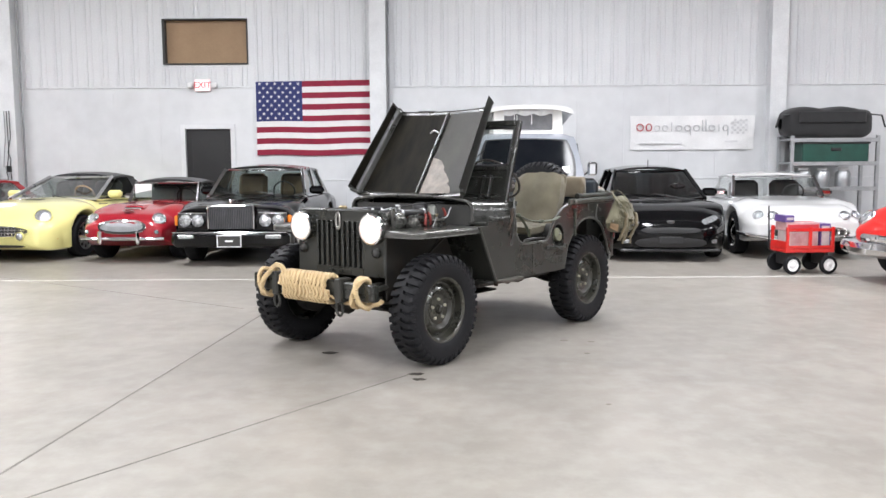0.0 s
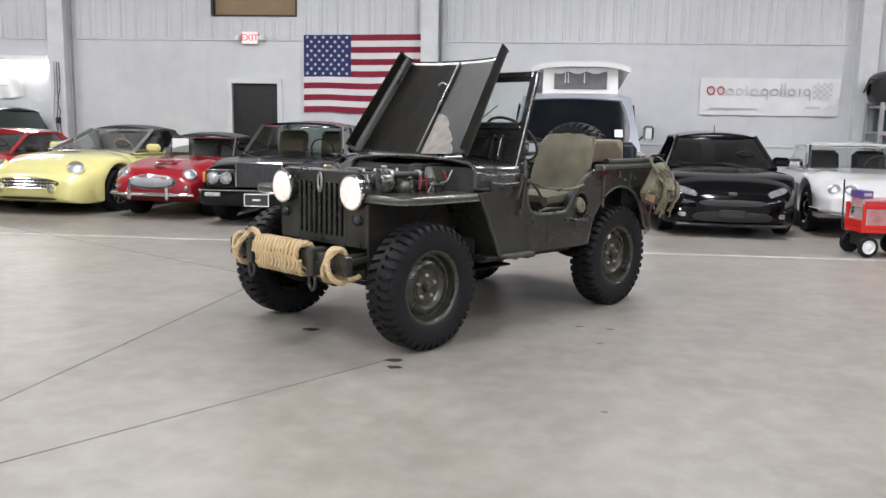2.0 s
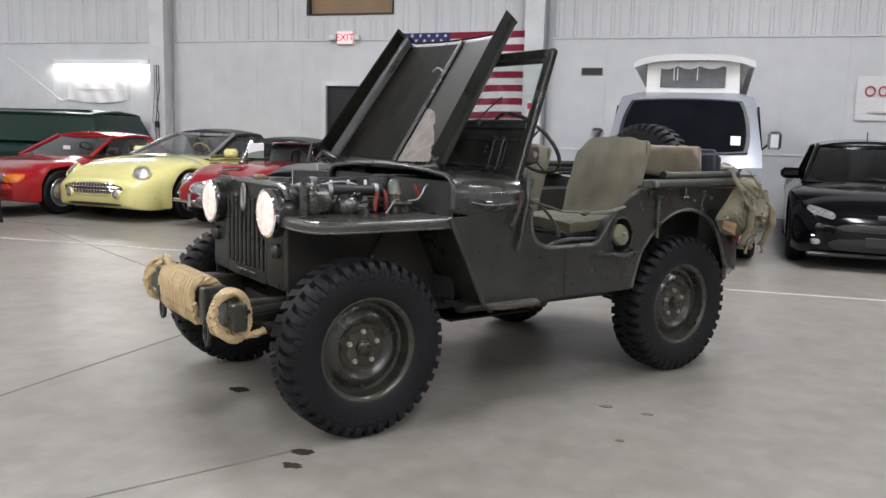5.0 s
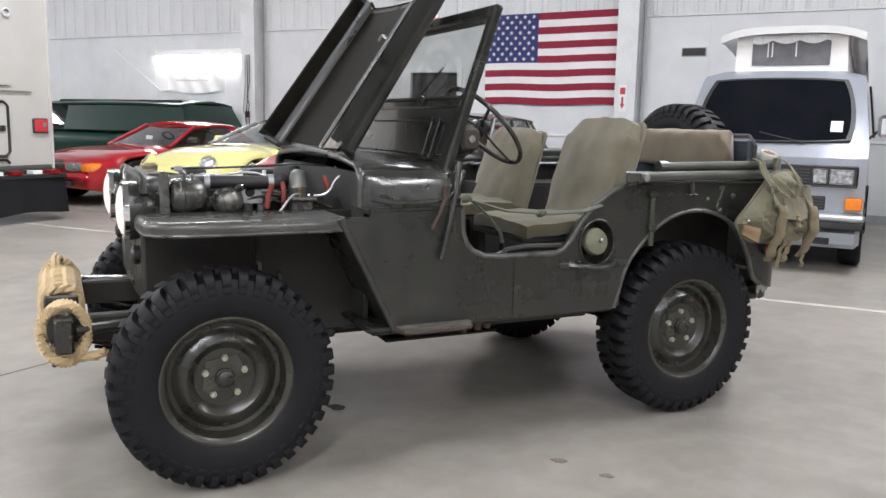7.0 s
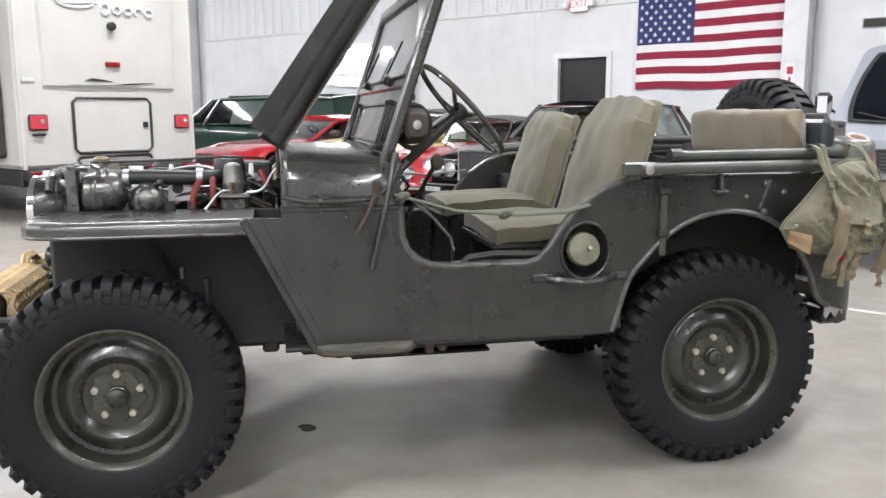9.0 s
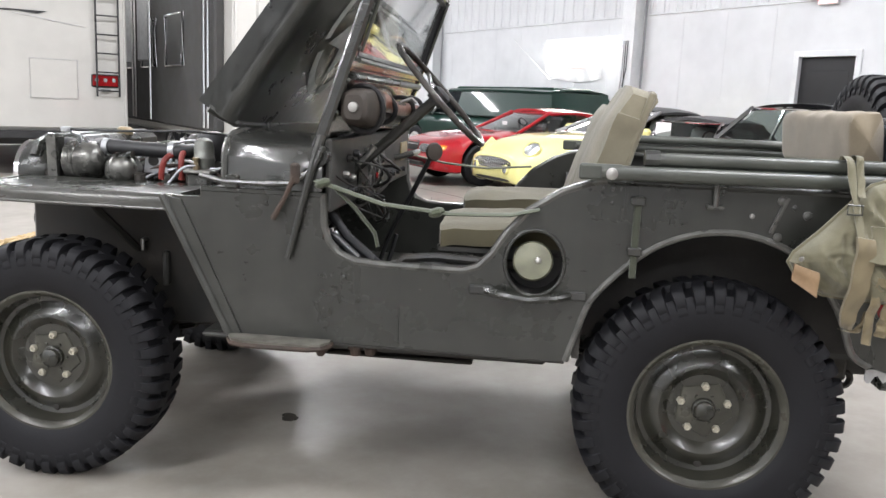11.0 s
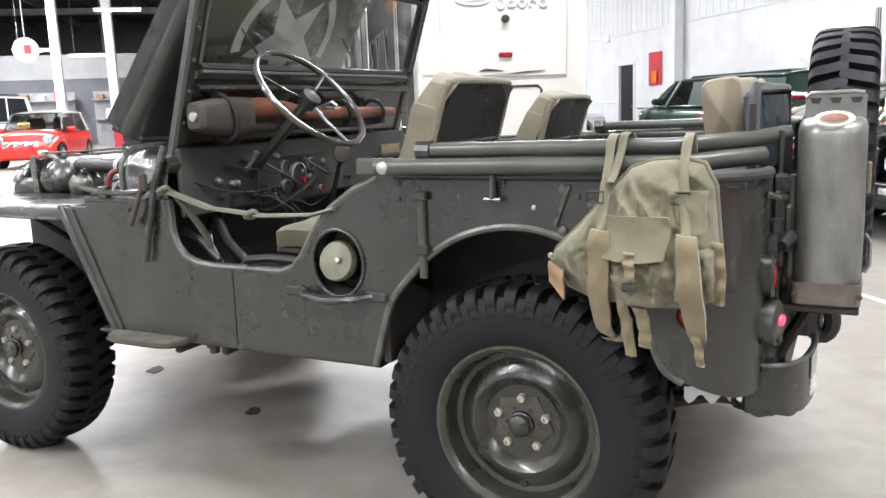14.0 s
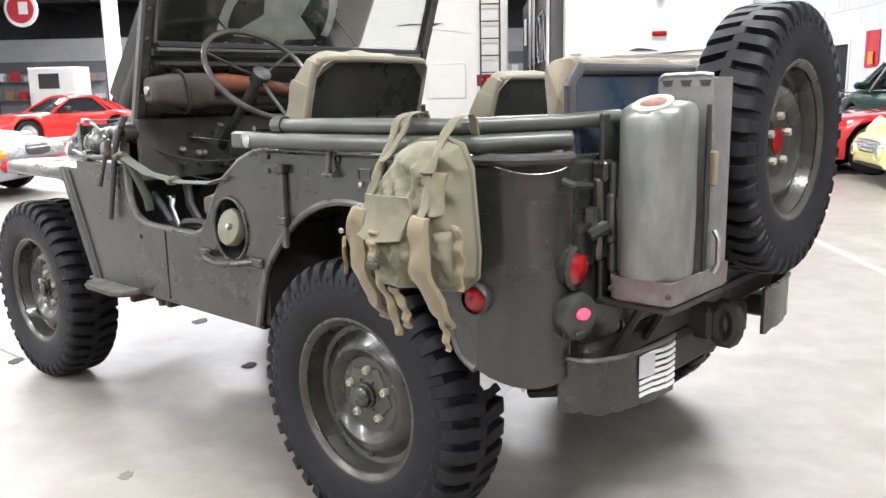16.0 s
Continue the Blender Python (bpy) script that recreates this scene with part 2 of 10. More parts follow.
M_LEATHER = worn("varnished_red_brown", (0.14, 0.045, 0.02), (0.06, 0.022, 0.012), (0.35, 0.5), 0, 90, 12, 0.2)
M_TAN = worn("worn_brown_canvas_leather", (0.048, 0.037, 0.029), (0.032, 0.026, 0.021), (0.6, 0.75), 0, 90, 10, 0.2)
M_CHROME = worn("chrome", (0.83, 0.83, 0.84), (0.78, 0.78, 0.79), (0.05, 0.1), 1.0, 200, 3, 0.01)
M_ALLOY = worn("silver_wheel", (0.55, 0.55, 0.56), (0.45, 0.45, 0.46), (0.25, 0.35), 0.9, 100, 6, 0.02)
M_UNDERHOOD = worn("greasy_dark_metal", (0.040, 0.040, 0.036), (0.19, 0.187, 0.172), (0.18, 0.38), 0.65, 60, 14, 0.25, 0.003)
# near-black base holds the dark surroundings that the glossy hood underside mirrors
M_HOODIN = worn("dark_reflection_hood_lining", (0.0045, 0.0042, 0.0034), (0.020, 0.0175, 0.0125), (0.5, 0.65), 0, 60, 4, 0.08, 0.002, (1.0, 2.0, 0.6), spec=0.04)
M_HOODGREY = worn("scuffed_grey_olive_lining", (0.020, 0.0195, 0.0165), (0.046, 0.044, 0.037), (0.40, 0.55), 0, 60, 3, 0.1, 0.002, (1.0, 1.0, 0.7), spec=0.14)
M_GLASS = glass("clear_glass", (0.96, 0.98, 0.97))
M_CARGLASS = glass("car_glass", (0.55, 0.6, 0.58))
M_GREYMESH = worn("grey_mesh_cloth", (0.16, 0.16, 0.165), (0.11, 0.11, 0.115), (0.8, 0.9), 0, 200, 8, 0.2)
M_DARKGLASS = glass("dark_car_glass", (0.16, 0.18, 0.19))
M_DARKSCREEN = worn("dark_screen_glass", (0.010, 0.012, 0.014), (0.016, 0.018, 0.021), (0.10, 0.16), 0, 60, 3, 0.0)
M_BLACKTRIM = worn("black_plastic_trim", (0.014, 0.014, 0.015), (0.022, 0.022, 0.023), (0.4, 0.55), 0, 90, 8, 0.1)
M_SOFTTOP = canvas_cloth("black_soft_top", (0.018, 0.018, 0.019), (0.026, 0.026, 0.027))
M_LENS = worn("headlamp_lens", (0.70, 0.72, 0.74), (0.22, 0.23, 0.24), (0.05, 0.15), 0.7, 90, 30, 0.5, 0.006)
M_LIT = lit_lens()
M_AMBER = worn("amber_lens", (0.75, 0.22, 0.02), (0.6, 0.16, 0.02), (0.08, 0.15), 0, 90, 20, 0.1)
M_REDLENS = worn("red_lens", (0.26, 0.008, 0.010), (0.17, 0.006, 0.008), (0.08, 0.2), 0, 90, 20, 0.15)
M_REDLIT = glow("lit_red_lens", (1.0, 0.03, 0.06), 1.6)
M_YELLOW = paint("pale_yellow_paint", (0.80, 0.745, 0.31))
M_BRIGHTRED = paint("bright_red_paint", (0.60, 0.022, 0.018))
M_COUPERED = paint("dark_signal_red_paint", (0.40, 0.012, 0.02))
M_DARKRED = paint("deep_red_paint", (0.30, 0.01, 0.02))
M_BLACK = paint("black_paint", (0.0025, 0.0025, 0.003), 0.10, 0.25)
M_GREYWALL = worn("grey_metal_panel", (0.28, 0.28, 0.29), (0.22, 0.22, 0.23), (0.5, 0.6), 0, 30, 0.8)
M_WHITE = paint("white_paint", (0.60, 0.60, 0.595))
M_SILVER = paint("silver_paint", (0.34, 0.36, 0.40), 0.32, 0.8, 0.35)
M_GREEN = paint("dark_green_paint", (0.006, 0.030, 0.021), 0.34, 0.3)
M_CREAM = paint("cream_paint", (0.52, 0.48, 0.35))
M_GREYCAR = paint("grey_paint", (0.30, 0.31, 0.33), 0.3, 0.8, 0.3)
M_RV = paint("white_gelcoat", (0.52, 0.507, 0.475), 0.3, 0.5)
M_INTERIOR = worn("dark_interior", (0.03, 0.03, 0.03), (0.05, 0.047, 0.043), (0.6, 0.8), 0, 60, 5)
M_TANSEAT = worn("tan_leather", (0.34, 0.24, 0.14), (0.27, 0.19, 0.11), (0.5, 0.6), 0, 60, 6)
M_DOOR = worn("near_black_door", (0.009, 0.009, 0.010), (0.014, 0.014, 0.015), (0.45, 0.55), 0, 60, 5)
M_CARDBOARD = worn("brown_board", (0.33, 0.22, 0.13), (0.28, 0.185, 0.11), (0.7, 0.8), 0, 60, 2)
M_FLAGRED = canvas_cloth("flag_red", (0.28, 0.016, 0.045), (0.23, 0.013, 0.037))
M_FLAGWHITE = canvas_cloth("flag_white", (0.80, 0.79, 0.78), (0.74, 0.73, 0.73))
M_FLAGBLUE = canvas_cloth("flag_blue", (0.035, 0.045, 0.16), (0.03, 0.038, 0.13))
M_SIGNWHITE = worn("white_vinyl", (0.80, 0.80, 0.80), (0.74, 0.74, 0.74), (0.4, 0.5), 0, 60, 3)
M_GREYPRINT = worn("grey_print", (0.55, 0.55, 0.56), (0.48, 0.48, 0.49), (0.5, 0.6), 0, 60, 3)
M_PALEPRINT = worn("pale_grey_print", (0.66, 0.66, 0.67), (0.60, 0.60, 0.61), (0.5, 0.6), 0, 60, 3)
M_REDPRINT = worn("red_print", (0.50, 0.03, 0.045), (0.42, 0.025, 0.04), (0.5, 0.6), 0, 60, 3)
M_TUBE = glow("fluorescent_tube", (1.0, 0.99, 0.95), 9.0)
M_WALLTUBE = glow("bright_wall_tube", (1.0, 0.99, 0.95), 26.0)
M_EXIT = glow("exit_sign_face", (1.0, 0.55, 0.56), 0.7)
M_WHITESTAR = worn("faded_white_stencil", (0.52, 0.53, 0.50), (0.34, 0.35, 0.32), (0.5, 0.65), 0, 120, 12, 0.1)
M_GALV = worn("galvanised_steel", (0.48, 0.49, 0.5), (0.38, 0.39, 0.4), (0.35, 0.5), 0.8, 90, 10, 0.05)
M_PRIMER = worn("scuffed_primer", (0.21, 0.175, 0.145), (0.13, 0.112, 0.095), (0.45, 0.6), 0, 70, 16, 0.1)
M_BRASS = worn("dull_brass", (0.42, 0.34, 0.2), (0.25, 0.2, 0.13), (0.35, 0.55), 0.8, 90, 10, 0.05)


# ---- geometry helpers ----
class Mesh:
    """Collects points and faces; m is the pose that new points take."""

    def __init__(self):
        self.v, self.f, self.m = [], [], Matrix.Identity(4)

    def at(self, m=None):
        self.m = m or Matrix.Identity(4)
        return self

    def add(self, points, faces):
        n = len(self.v)
        self.v += [tuple(self.m @ Vector(p)) for p in points]
        self.f += [tuple(n + i for i in f) for f in faces]
        return self

    def box(self, x0, x1, y0, y1, z0, z1, r=0.0):
        """A box; r chamfers every edge."""
        r = min(r, 0.45 * min(abs(x1 - x0), abs(y1 - y0), abs(z1 - z0)))
        if r <= 0:
            p = [(x, y, z) for x in (x0, x1) for y in (y0, y1) for z in (z0, z1)]
            return self.add(p, [(0, 1, 3, 2), (4, 6, 7, 5), (0, 4, 5, 1), (2, 3, 7, 6), (0, 2, 6, 4), (1, 5, 7, 3)])
        p, idx = [], {}
        for i, x in enumerate((x0, x1)):
            for j, y in enumerate((y0, y1)):
                for k, z in enumerate((z0, z1)):
                    ix, iy, iz = x + r * (1 - 2 * i), y + r * (1 - 2 * j), z + r * (1 - 2 * k)
                    for a, q in enumerate(((x, iy, iz), (ix, y, iz), (ix, iy, z))):
                        idx[i, j, k, a] = len(p)
                        p.append(q)
        f = [(idx[i, j, k, 0], idx[i, j, k, 1], idx[i, j, k, 2]) for i in (0, 1) for j in (0, 1) for k in (0, 1)]
        for i in (0, 1):
            f.append(tuple(idx[i, j, k, 0] for j, k in ((0, 0), (0, 1), (1, 1), (1, 0))))
            f.append(tuple(idx[j, i, k, 1] for j, k in ((0, 0), (0, 1), (1, 1), (1, 0))))
            f.append(tuple(idx[j, k, i, 2] for j, k in ((0, 0), (0, 1), (1, 1), (1, 0))))
        for i in (0, 1):
            for j in (0, 1):
                f.append((idx[i, j, 0, 0], idx[i, j, 1, 0], idx[i, j, 1, 1], idx[i, j, 0, 1]))
                f.append((idx[i, 0, j, 0], idx[i, 1, j, 0], idx[i, 1, j, 2], idx[i, 0, j, 2]))
                f.append((idx[0, i, j, 1], idx[1, i, j, 1], idx[1, i, j, 2], idx[0, i, j, 2]))
        return self.add(p, f)

    def rings(self, rings, closed=True, caps=True, loop=False):
        """Skin a row of rings of equal length."""
        n, p, f = len(rings[0]), [q for r in rings for q in r], []
        m = n if closed else n - 1
        for i in range(len(rings) - (0 if loop else 1)):
            a, b = i * n, ((i + 1) % len(rings)) * n
            f += [(a + j, a + (j + 1) % n, b + (j + 1) % n, b + j) for j in range(m)]
        if caps and closed and not loop:
            f += [tuple(range(n))[::-1], tuple((len(rings) - 1) * n + j for j in range(n))]
        return self.add(p, f)

    def lathe(self, profile, n=32, caps=True):
        """Turn (radius, height) pairs round the y axis; height runs along +y."""
        rings = [[(r * math.cos(2 * math.pi * j / n), h, r * math.sin(2 * math.pi * j / n)) for j in range(n)] for r, h in profile]
        return self.rings(rings, True, caps)

    def tube(self, path, r, n=8, loop=False, flat=1.0):
        """Sweep a round (or flattened) section along a path; r is one radius or one for each point."""
        pts = [Vector(p) for p in path]
        rs = r if isinstance(r, (list, tuple)) else [r] * len(pts)
        rings, up = [], None
        for i, p in enumerate(pts):
            a = pts[i - 1] if (i or loop) else p
            b = pts[(i + 1) % len(pts)] if (i < len(pts) - 1 or loop) else p
            d = (b - a).normalized()
            if up is None:
                up = Vector((0, 0, 1)) if abs(d.z) < 0.9 else Vector((1, 0, 0))
            side = d.cross(up).normalized()
            up = side.cross(d).normalized()
            rings.append([tuple(p + rs[i] * (math.cos(2 * math.pi * j / n) * side + flat * math.sin(2 * math.pi * j / n) * up)) for j in range(n)])
        return self.rings(rings, True, True, loop)

    def prism(self, outline, a, b, axis="y"):
        """Extrude a 2D outline from a to b along an axis; the outline is in the other two axes, in order."""
        def place(u, v, w):
            return {"x": (w, u, v), "y": (u, w, v), "z": (u, v, w)}[axis]
        return self.rings([[place(u, v, a) for u, v in outline], [place(u, v, b) for u, v in outline]])

    def sheet(self, fn, nu, nv, thick=None):
        """A grid of points fn(u, v), u and v from 0 to 1; with thick, a shell of that offset vector."""
        p = [tuple(fn(i / nu, j / nv)) for i in range(nu + 1) for j in range(nv + 1)]
        w = nv + 1
        f = [(i * w + j, (i + 1) * w + j, (i + 1) * w + j + 1, i * w + j + 1) for i in range(nu) for j in range(nv)]
        if thick is None:
            return self.add(p, f)
        n = len(p)
        q = [tuple(Vector(a) + Vector(thick)) for a in p]
        f += [tuple(n + k for k in g[::-1]) for g in f]
        rim = [i * w for i in range(nu + 1)] + [nu * w + j for j in range(1, nv + 1)] + [i * w + nv for i in range(nu - 1, -1, -1)] + [j for j in range(nv - 1, 0, -1)]
        f += [(rim[k], rim[(k + 1) % len(rim)], n + rim[(k + 1) % len(rim)], n + rim[k]) for k in range(len(rim))]
        return self.add(p + q, f)

    def data(self, name, material, smooth=35):
        me = bpy.data.meshes.new(name)
        me.from_pydata(self.v, [], self.f)
        bm = bmesh.new()
        bm.from_mesh(me)
        bmesh.ops.recalc_face_normals(bm, faces=bm.faces)
        bm.to_mesh(me)
        bm.free()
        me.materials.append(material)
        if smooth:
            me.shade_smooth()
            me.set_sharp_from_angle(angle=radians(smooth))
        return me


def empty(name, m, label, category, group="", kind=""):
    ob = new(name)
    ob.empty_display_size = 0.2
    ob.matrix_world = m
    return tagged(ob, label, category, group, kind)


def part(name, mesh, material, parent=None, label="", smooth=35):
    ob = new(name, mesh.data(name, material, smooth))
    ob.parent = parent
    if label:
        tagged(ob, label)
    return ob


def thing(name, mesh, material, label, category, group="", kind="", m=None, smooth=35):
    ob = part(name, mesh, material, None, "", smooth)
    if m is not None:
        ob.matrix_world = m
    return tagged(ob, label, category, group, kind)


def lerp(rows, x):
    """Piecewise linear through rows of (x, value)."""
    if x <= rows[0][0]:
        return rows[0][1]
    for (a, u), (b, v) in zip(rows, rows[1:]):
        if x <= b:
            return u + (v - u) * (x - a) / (b - a)
    return rows[-1][1]


def soft(rows, x):
    """The same, eased at the corners."""
    return (lerp(rows, x - 0.06) + 2 * lerp(rows, x) + lerp(rows, x + 0.06)) / 4


def eased3(pts, n=5):
    """More points along a smooth curve through points in space."""
    out = []
    for i in range(len(pts) - 1):
        q = [Vector(pts[j]) for j in (max(0, i - 1), i, i + 1, min(len(pts) - 1, i + 2))]
        for k in range(n):
            w = k / n
            c = (-w + 2 * w * w - w ** 3, 2 - 5 * w * w + 3 * w ** 3, w + 4 * w * w - 3 * w ** 3, -w * w + w ** 3)
            out.append(sum((0.5 * c[j] * q[j] for j in range(4)), Vector((0, 0, 0))))
    return out + [Vector(pts[-1])]


# ---- the hall ----
WALL_Y = 16.45


def holed(mesh, x0, x1, z0, z1, y0, y1, holes):
    """A wall slab with openings that go right through; holes are (x0, x1, z0, z1)."""
    xs = sorted({x0, x1, *[v for h in holes for v in h[:2]]})
    zs = sorted({z0, z1, *[v for h in holes for v in h[2:]]})
    for a, b in zip(xs, xs[1:]):
        for c, d in zip(zs, zs[1:]):
            if not any(h[0] <= a and b <= h[1] and h[2] <= c and d <= h[3] for h in holes):
                mesh.box(a, b, y0, y1, c, d)
    return mesh


XW, XE, YS = -52.0, 16.0, -22.0
thing("floor", Mesh().box(XW - 1, XE + 1, YS - 1, WALL_Y + 0.3, -0.3, 0.0), M_FLOOR, "worn sealed grey concrete floor with stains and saw cuts", "floor", kind="structure")
DOOR = (-5.13, -4.19, 0.0, 2.17)
HATCH = (-5.48, -3.83, 3.42, 4.28)
FARDOOR = (-19.1, -18.1, 0.0, 2.15)
wall_north = thing("wall_north", holed(Mesh(), XW, XE, 0.0, 2.97, WALL_Y, WALL_Y + 0.22, [DOOR, FARDOOR]), M_WALL_LOW,
                   "white metal liner wall with ribbed panels above", "wall", kind="structure")
part("upper_wall", holed(Mesh(), XW, XE, 2.97, CEILING + 2.4, WALL_Y, WALL_Y + 0.22, [HATCH]), M_WALL, wall_north)
ribs = Mesh()
n = int((XE - XW) / 0.305)
for i in range(n):
    x = XW + 0.15 + i * 0.305
    spans = [(2.99, CEILING + 2.4)]
    if HATCH[0] - 0.08 < x < HATCH[1] + 0.08:
        spans = [(2.99, HATCH[2] - 0.06), (HATCH[3] + 0.06, CEILING + 2.4)]
    for a, b in spans:
        ribs.prism([(x - 0.035, WALL_Y), (x - 0.018, WALL_Y - 0.018), (x + 0.018, WALL_Y - 0.018), (x + 0.035, WALL_Y)], a, b, "z")
        ribs.prism([(x + 0.09, WALL_Y), (x + 0.10, WALL_Y - 0.008), (x + 0.12, WALL_Y - 0.008), (x + 0.13, WALL_Y)], a, b, "z")
tagged(part("ribs", ribs, M_WALL, wall_north, smooth=0), kind="stuff")
seams = Mesh()
for i in range(int((XE - XW) / 0.92)):
    x = XW + 0.4 + i * 0.92
    if not (DOOR[0] - 0.1 < x < DOOR[1] + 0.1 or FARDOOR[0] - 0.1 < x < FARDOOR[1] + 0.1):
        seams.box(x - 0.012, x + 0.012, WALL_Y - 0.005, WALL_Y, 0.1, 2.93, 0.002)
tagged(part("panel_seams", seams, M_WALL_LOW, wall_north), kind="stuff")
thing("trim", Mesh().box(XW, XE, WALL_Y - 0.022, WALL_Y, 2.950, 2.972, 0.005), M_TRIM, "pale conduit rail along the wall panel joint", "trim", kind="structure")
low = Mesh()
for a, b in ((XW, FARDOOR[0] - 0.08), (FARDOOR[1] + 0.08, DOOR[0] - 0.08), (DOOR[1] + 0.08, XE)):
    low.box(a, b, WALL_Y - 0.02, WALL_Y, 1.11, 1.145, 0.005)
thing("trim", low, M_TRIM, "pale grey chair rail strip on the wall", "trim", kind="structure")
for a, b in ((XW, FARDOOR[0] - 0.08), (FARDOOR[1] + 0.08, DOOR[0] - 0.08), (DOOR[1] + 0.08, XE)):
    thing("baseboard", Mesh().box(a, b, WALL_Y - 0.025, WALL_Y, 0.0, 0.12, 0.005), M_GREYLINE, "grey steel base angle along the wall", "baseboard", kind="structure")
for x in (-46.0, -38.4, -30.8, -23.1, -15.45, -8.5, -1.25, 6.55, 14.1):
    c = Mesh().box(x - 0.13, x + 0.13, WALL_Y - 0.26, WALL_Y, 0.0, CEILING + 2.3, 0.006)
    c.box(x - 0.16, x + 0.16, WALL_Y - 0.275, WALL_Y - 0.245, 0.0, CEILING + 2.3, 0.004)
    thing("column", c, M_TRIM, "white-painted steel wall column", "column", "wall columns", "structure")
    pipe = Mesh().tube([(x + 0.2, WALL_Y - 0.05, 0.3), (x + 0.2, WALL_Y - 0.05, CEILING)], 0.02, 8)
    thing("conduit", pipe, M_GREYLINE, "thin grey conduit beside a column", "conduit", "conduits", "structure")
for name, (a, b, c, d) in (("door_1", DOOR), ("door_2", FARDOOR)):
    e = empty(name, pose(0, 0, 0), "closed dark grey steel door in a white frame", "door", kind="structure")
    leaf = Mesh().box(a + 0.02, b - 0.02, WALL_Y + 0.05, WALL_Y + 0.1, 0.01, d - 0.02, 0.004)
    for z0, z1 in ((0.25, 0.95), (1.1, 1.95)):
        leaf.box(a + 0.14, b - 0.14, WALL_Y + 0.044, WALL_Y + 0.052, z0, z1, 0.003)
    part("leaf", leaf, M_DOOR, e)
    fr = Mesh()
    fr.box(a - 0.07, a + 0.02, WALL_Y - 0.03, WALL_Y + 0.12, 0.0, d + 0.07, 0.004)
    fr.box(b - 0.02, b + 0.07, WALL_Y - 0.03, WALL_Y + 0.12, 0.0, d + 0.07, 0.004)
    fr.box(a + 0.02, b - 0.02, WALL_Y - 0.03, WALL_Y + 0.12, d - 0.02, d + 0.07, 0.004)
    part("frame", fr, M_TRIM, e)
    part("handle", Mesh().tube([(b - 0.1, WALL_Y + 0.04, 1.0), (b - 0.1, WALL_Y - 0.01, 1.0), (b - 0.2, WALL_Y - 0.01, 1.0)], 0.011, 8), M_STEEL, e)
a, b, c, d = HATCH
win = empty("window_1", pose(0, 0, 0), "high wall opening closed with a brown board", "window", kind="structure")
part("board", Mesh().box(a, b, WALL_Y + 0.09, WALL_Y + 0.12, c, d), M_CARDBOARD, win)
fr = Mesh()
for q in ((a - 0.012, a + 0.04, c - 0.012, d + 0.012), (b - 0.012, b + 0.012, c - 0.012, d + 0.012), (a + 0.04, b - 0.012, c - 0.012, c + 0.012), (a + 0.04, b - 0.012, d - 0.012, d + 0.012)):
    fr.box(q[0], q[1], WALL_Y - 0.04, WALL_Y + 0.09, q[2], q[3], 0.004)
part("window_frame", fr, M_INTERIOR, win)
# out of view; kept dark north of y=0 to darken the truck's rear-side reflection
thing("unseen_dark_wall", Mesh().box(XE, XE + 0.2, 0.0, WALL_Y, 0, CEILING + 2.4), worn("unseen_dark_panel", (0.05, 0.05, 0.053), (0.04, 0.04, 0.042), (0.5, 0.6), 0, 30, 0.8), "unseen dark wall, added to darken reflections in the truck", "wall", kind="structure")
# two unseen white walls act as reflectors for the front of the truck's side
thing("unseen_white_wall_east", Mesh().box(XE, XE + 0.2, YS, -0.02, 0, CEILING + 2.4), M_WALL, "unseen white wall, added to brighten reflections in the truck", "wall", kind="structure")
thing("unseen_white_wall_south", Mesh().box(-14.0, XE, -9.2, -9.0, 0, CEILING), M_WALL, "unseen white wall, added to brighten reflections in the truck", "wall", kind="structure")
thing("wall_south", Mesh().box(XW, XE, YS - 0.2, YS, 0, CEILING + 2.4), M_GREYWALL, "plain grey metal wall", "wall", kind="structure")
thing("wall_west", Mesh().box(XW - 0.2, XW, YS, WALL_Y, 0, CEILING + 2.4), worn("grey_block", (0.2, 0.2, 0.21), (0.15, 0.15, 0.16), (0.6, 0.7), 0, 20, 1), "grey far wall", "wall", kind="structure")
thing("ceiling", Mesh().box(-19.0, XE, YS, WALL_Y, CEILING, CEILING + 0.15), M_CEIL, "white metal ceiling liner", "ceiling", kind="structure")
thing("ceiling_west", Mesh().box(XW, -19.02, YS, WALL_Y, CEILING + 0.4, CEILING + 0.55), M_DARKCEIL, "dark exposed roof deck", "ceiling", kind="structure")
for lx, ly in LAMPS:
    e = empty("ceiling_light", pose(lx, ly, CEILING), "long white fluorescent ceiling fixture, lit", "ceiling light", "ceiling lights")
    part("housing", Mesh().box(-0.2, 0.2, -2.3, 2.3, -0.18, -0.08, 0.01), M_TRIM, e)
    for s in (-0.1, 0.1):
        part("tube", Mesh().tube([(s, -2.2, -0.21), (s, 2.2, -0.21)], 0.025, 8), M_TUBE, e)
    for s in (-1.8, 1.8):
        part("hanger", Mesh().tube([(0, s, 0.4 if lx < -19 else 0.0), (0, s, -0.09)], 0.008, 6), M_GREYLINE, e)

# saw cuts and painted line on the floor
cuts = (((-6.5, 10.95), (-1.95, 7.9), 0.006), ((-2.0, 3.5), (-1.69, 7.7), 0.006), ((-2.2, -6.0), (-2.0, 3.5), 0.006), ((-1.63, 3.45), (-0.2, 5.35), 0.005), ((-2.3, 2.5), (-1.63, 3.45), 0.005), ((-30.0, 12.15), (-6.3, 11.35), 0.012))
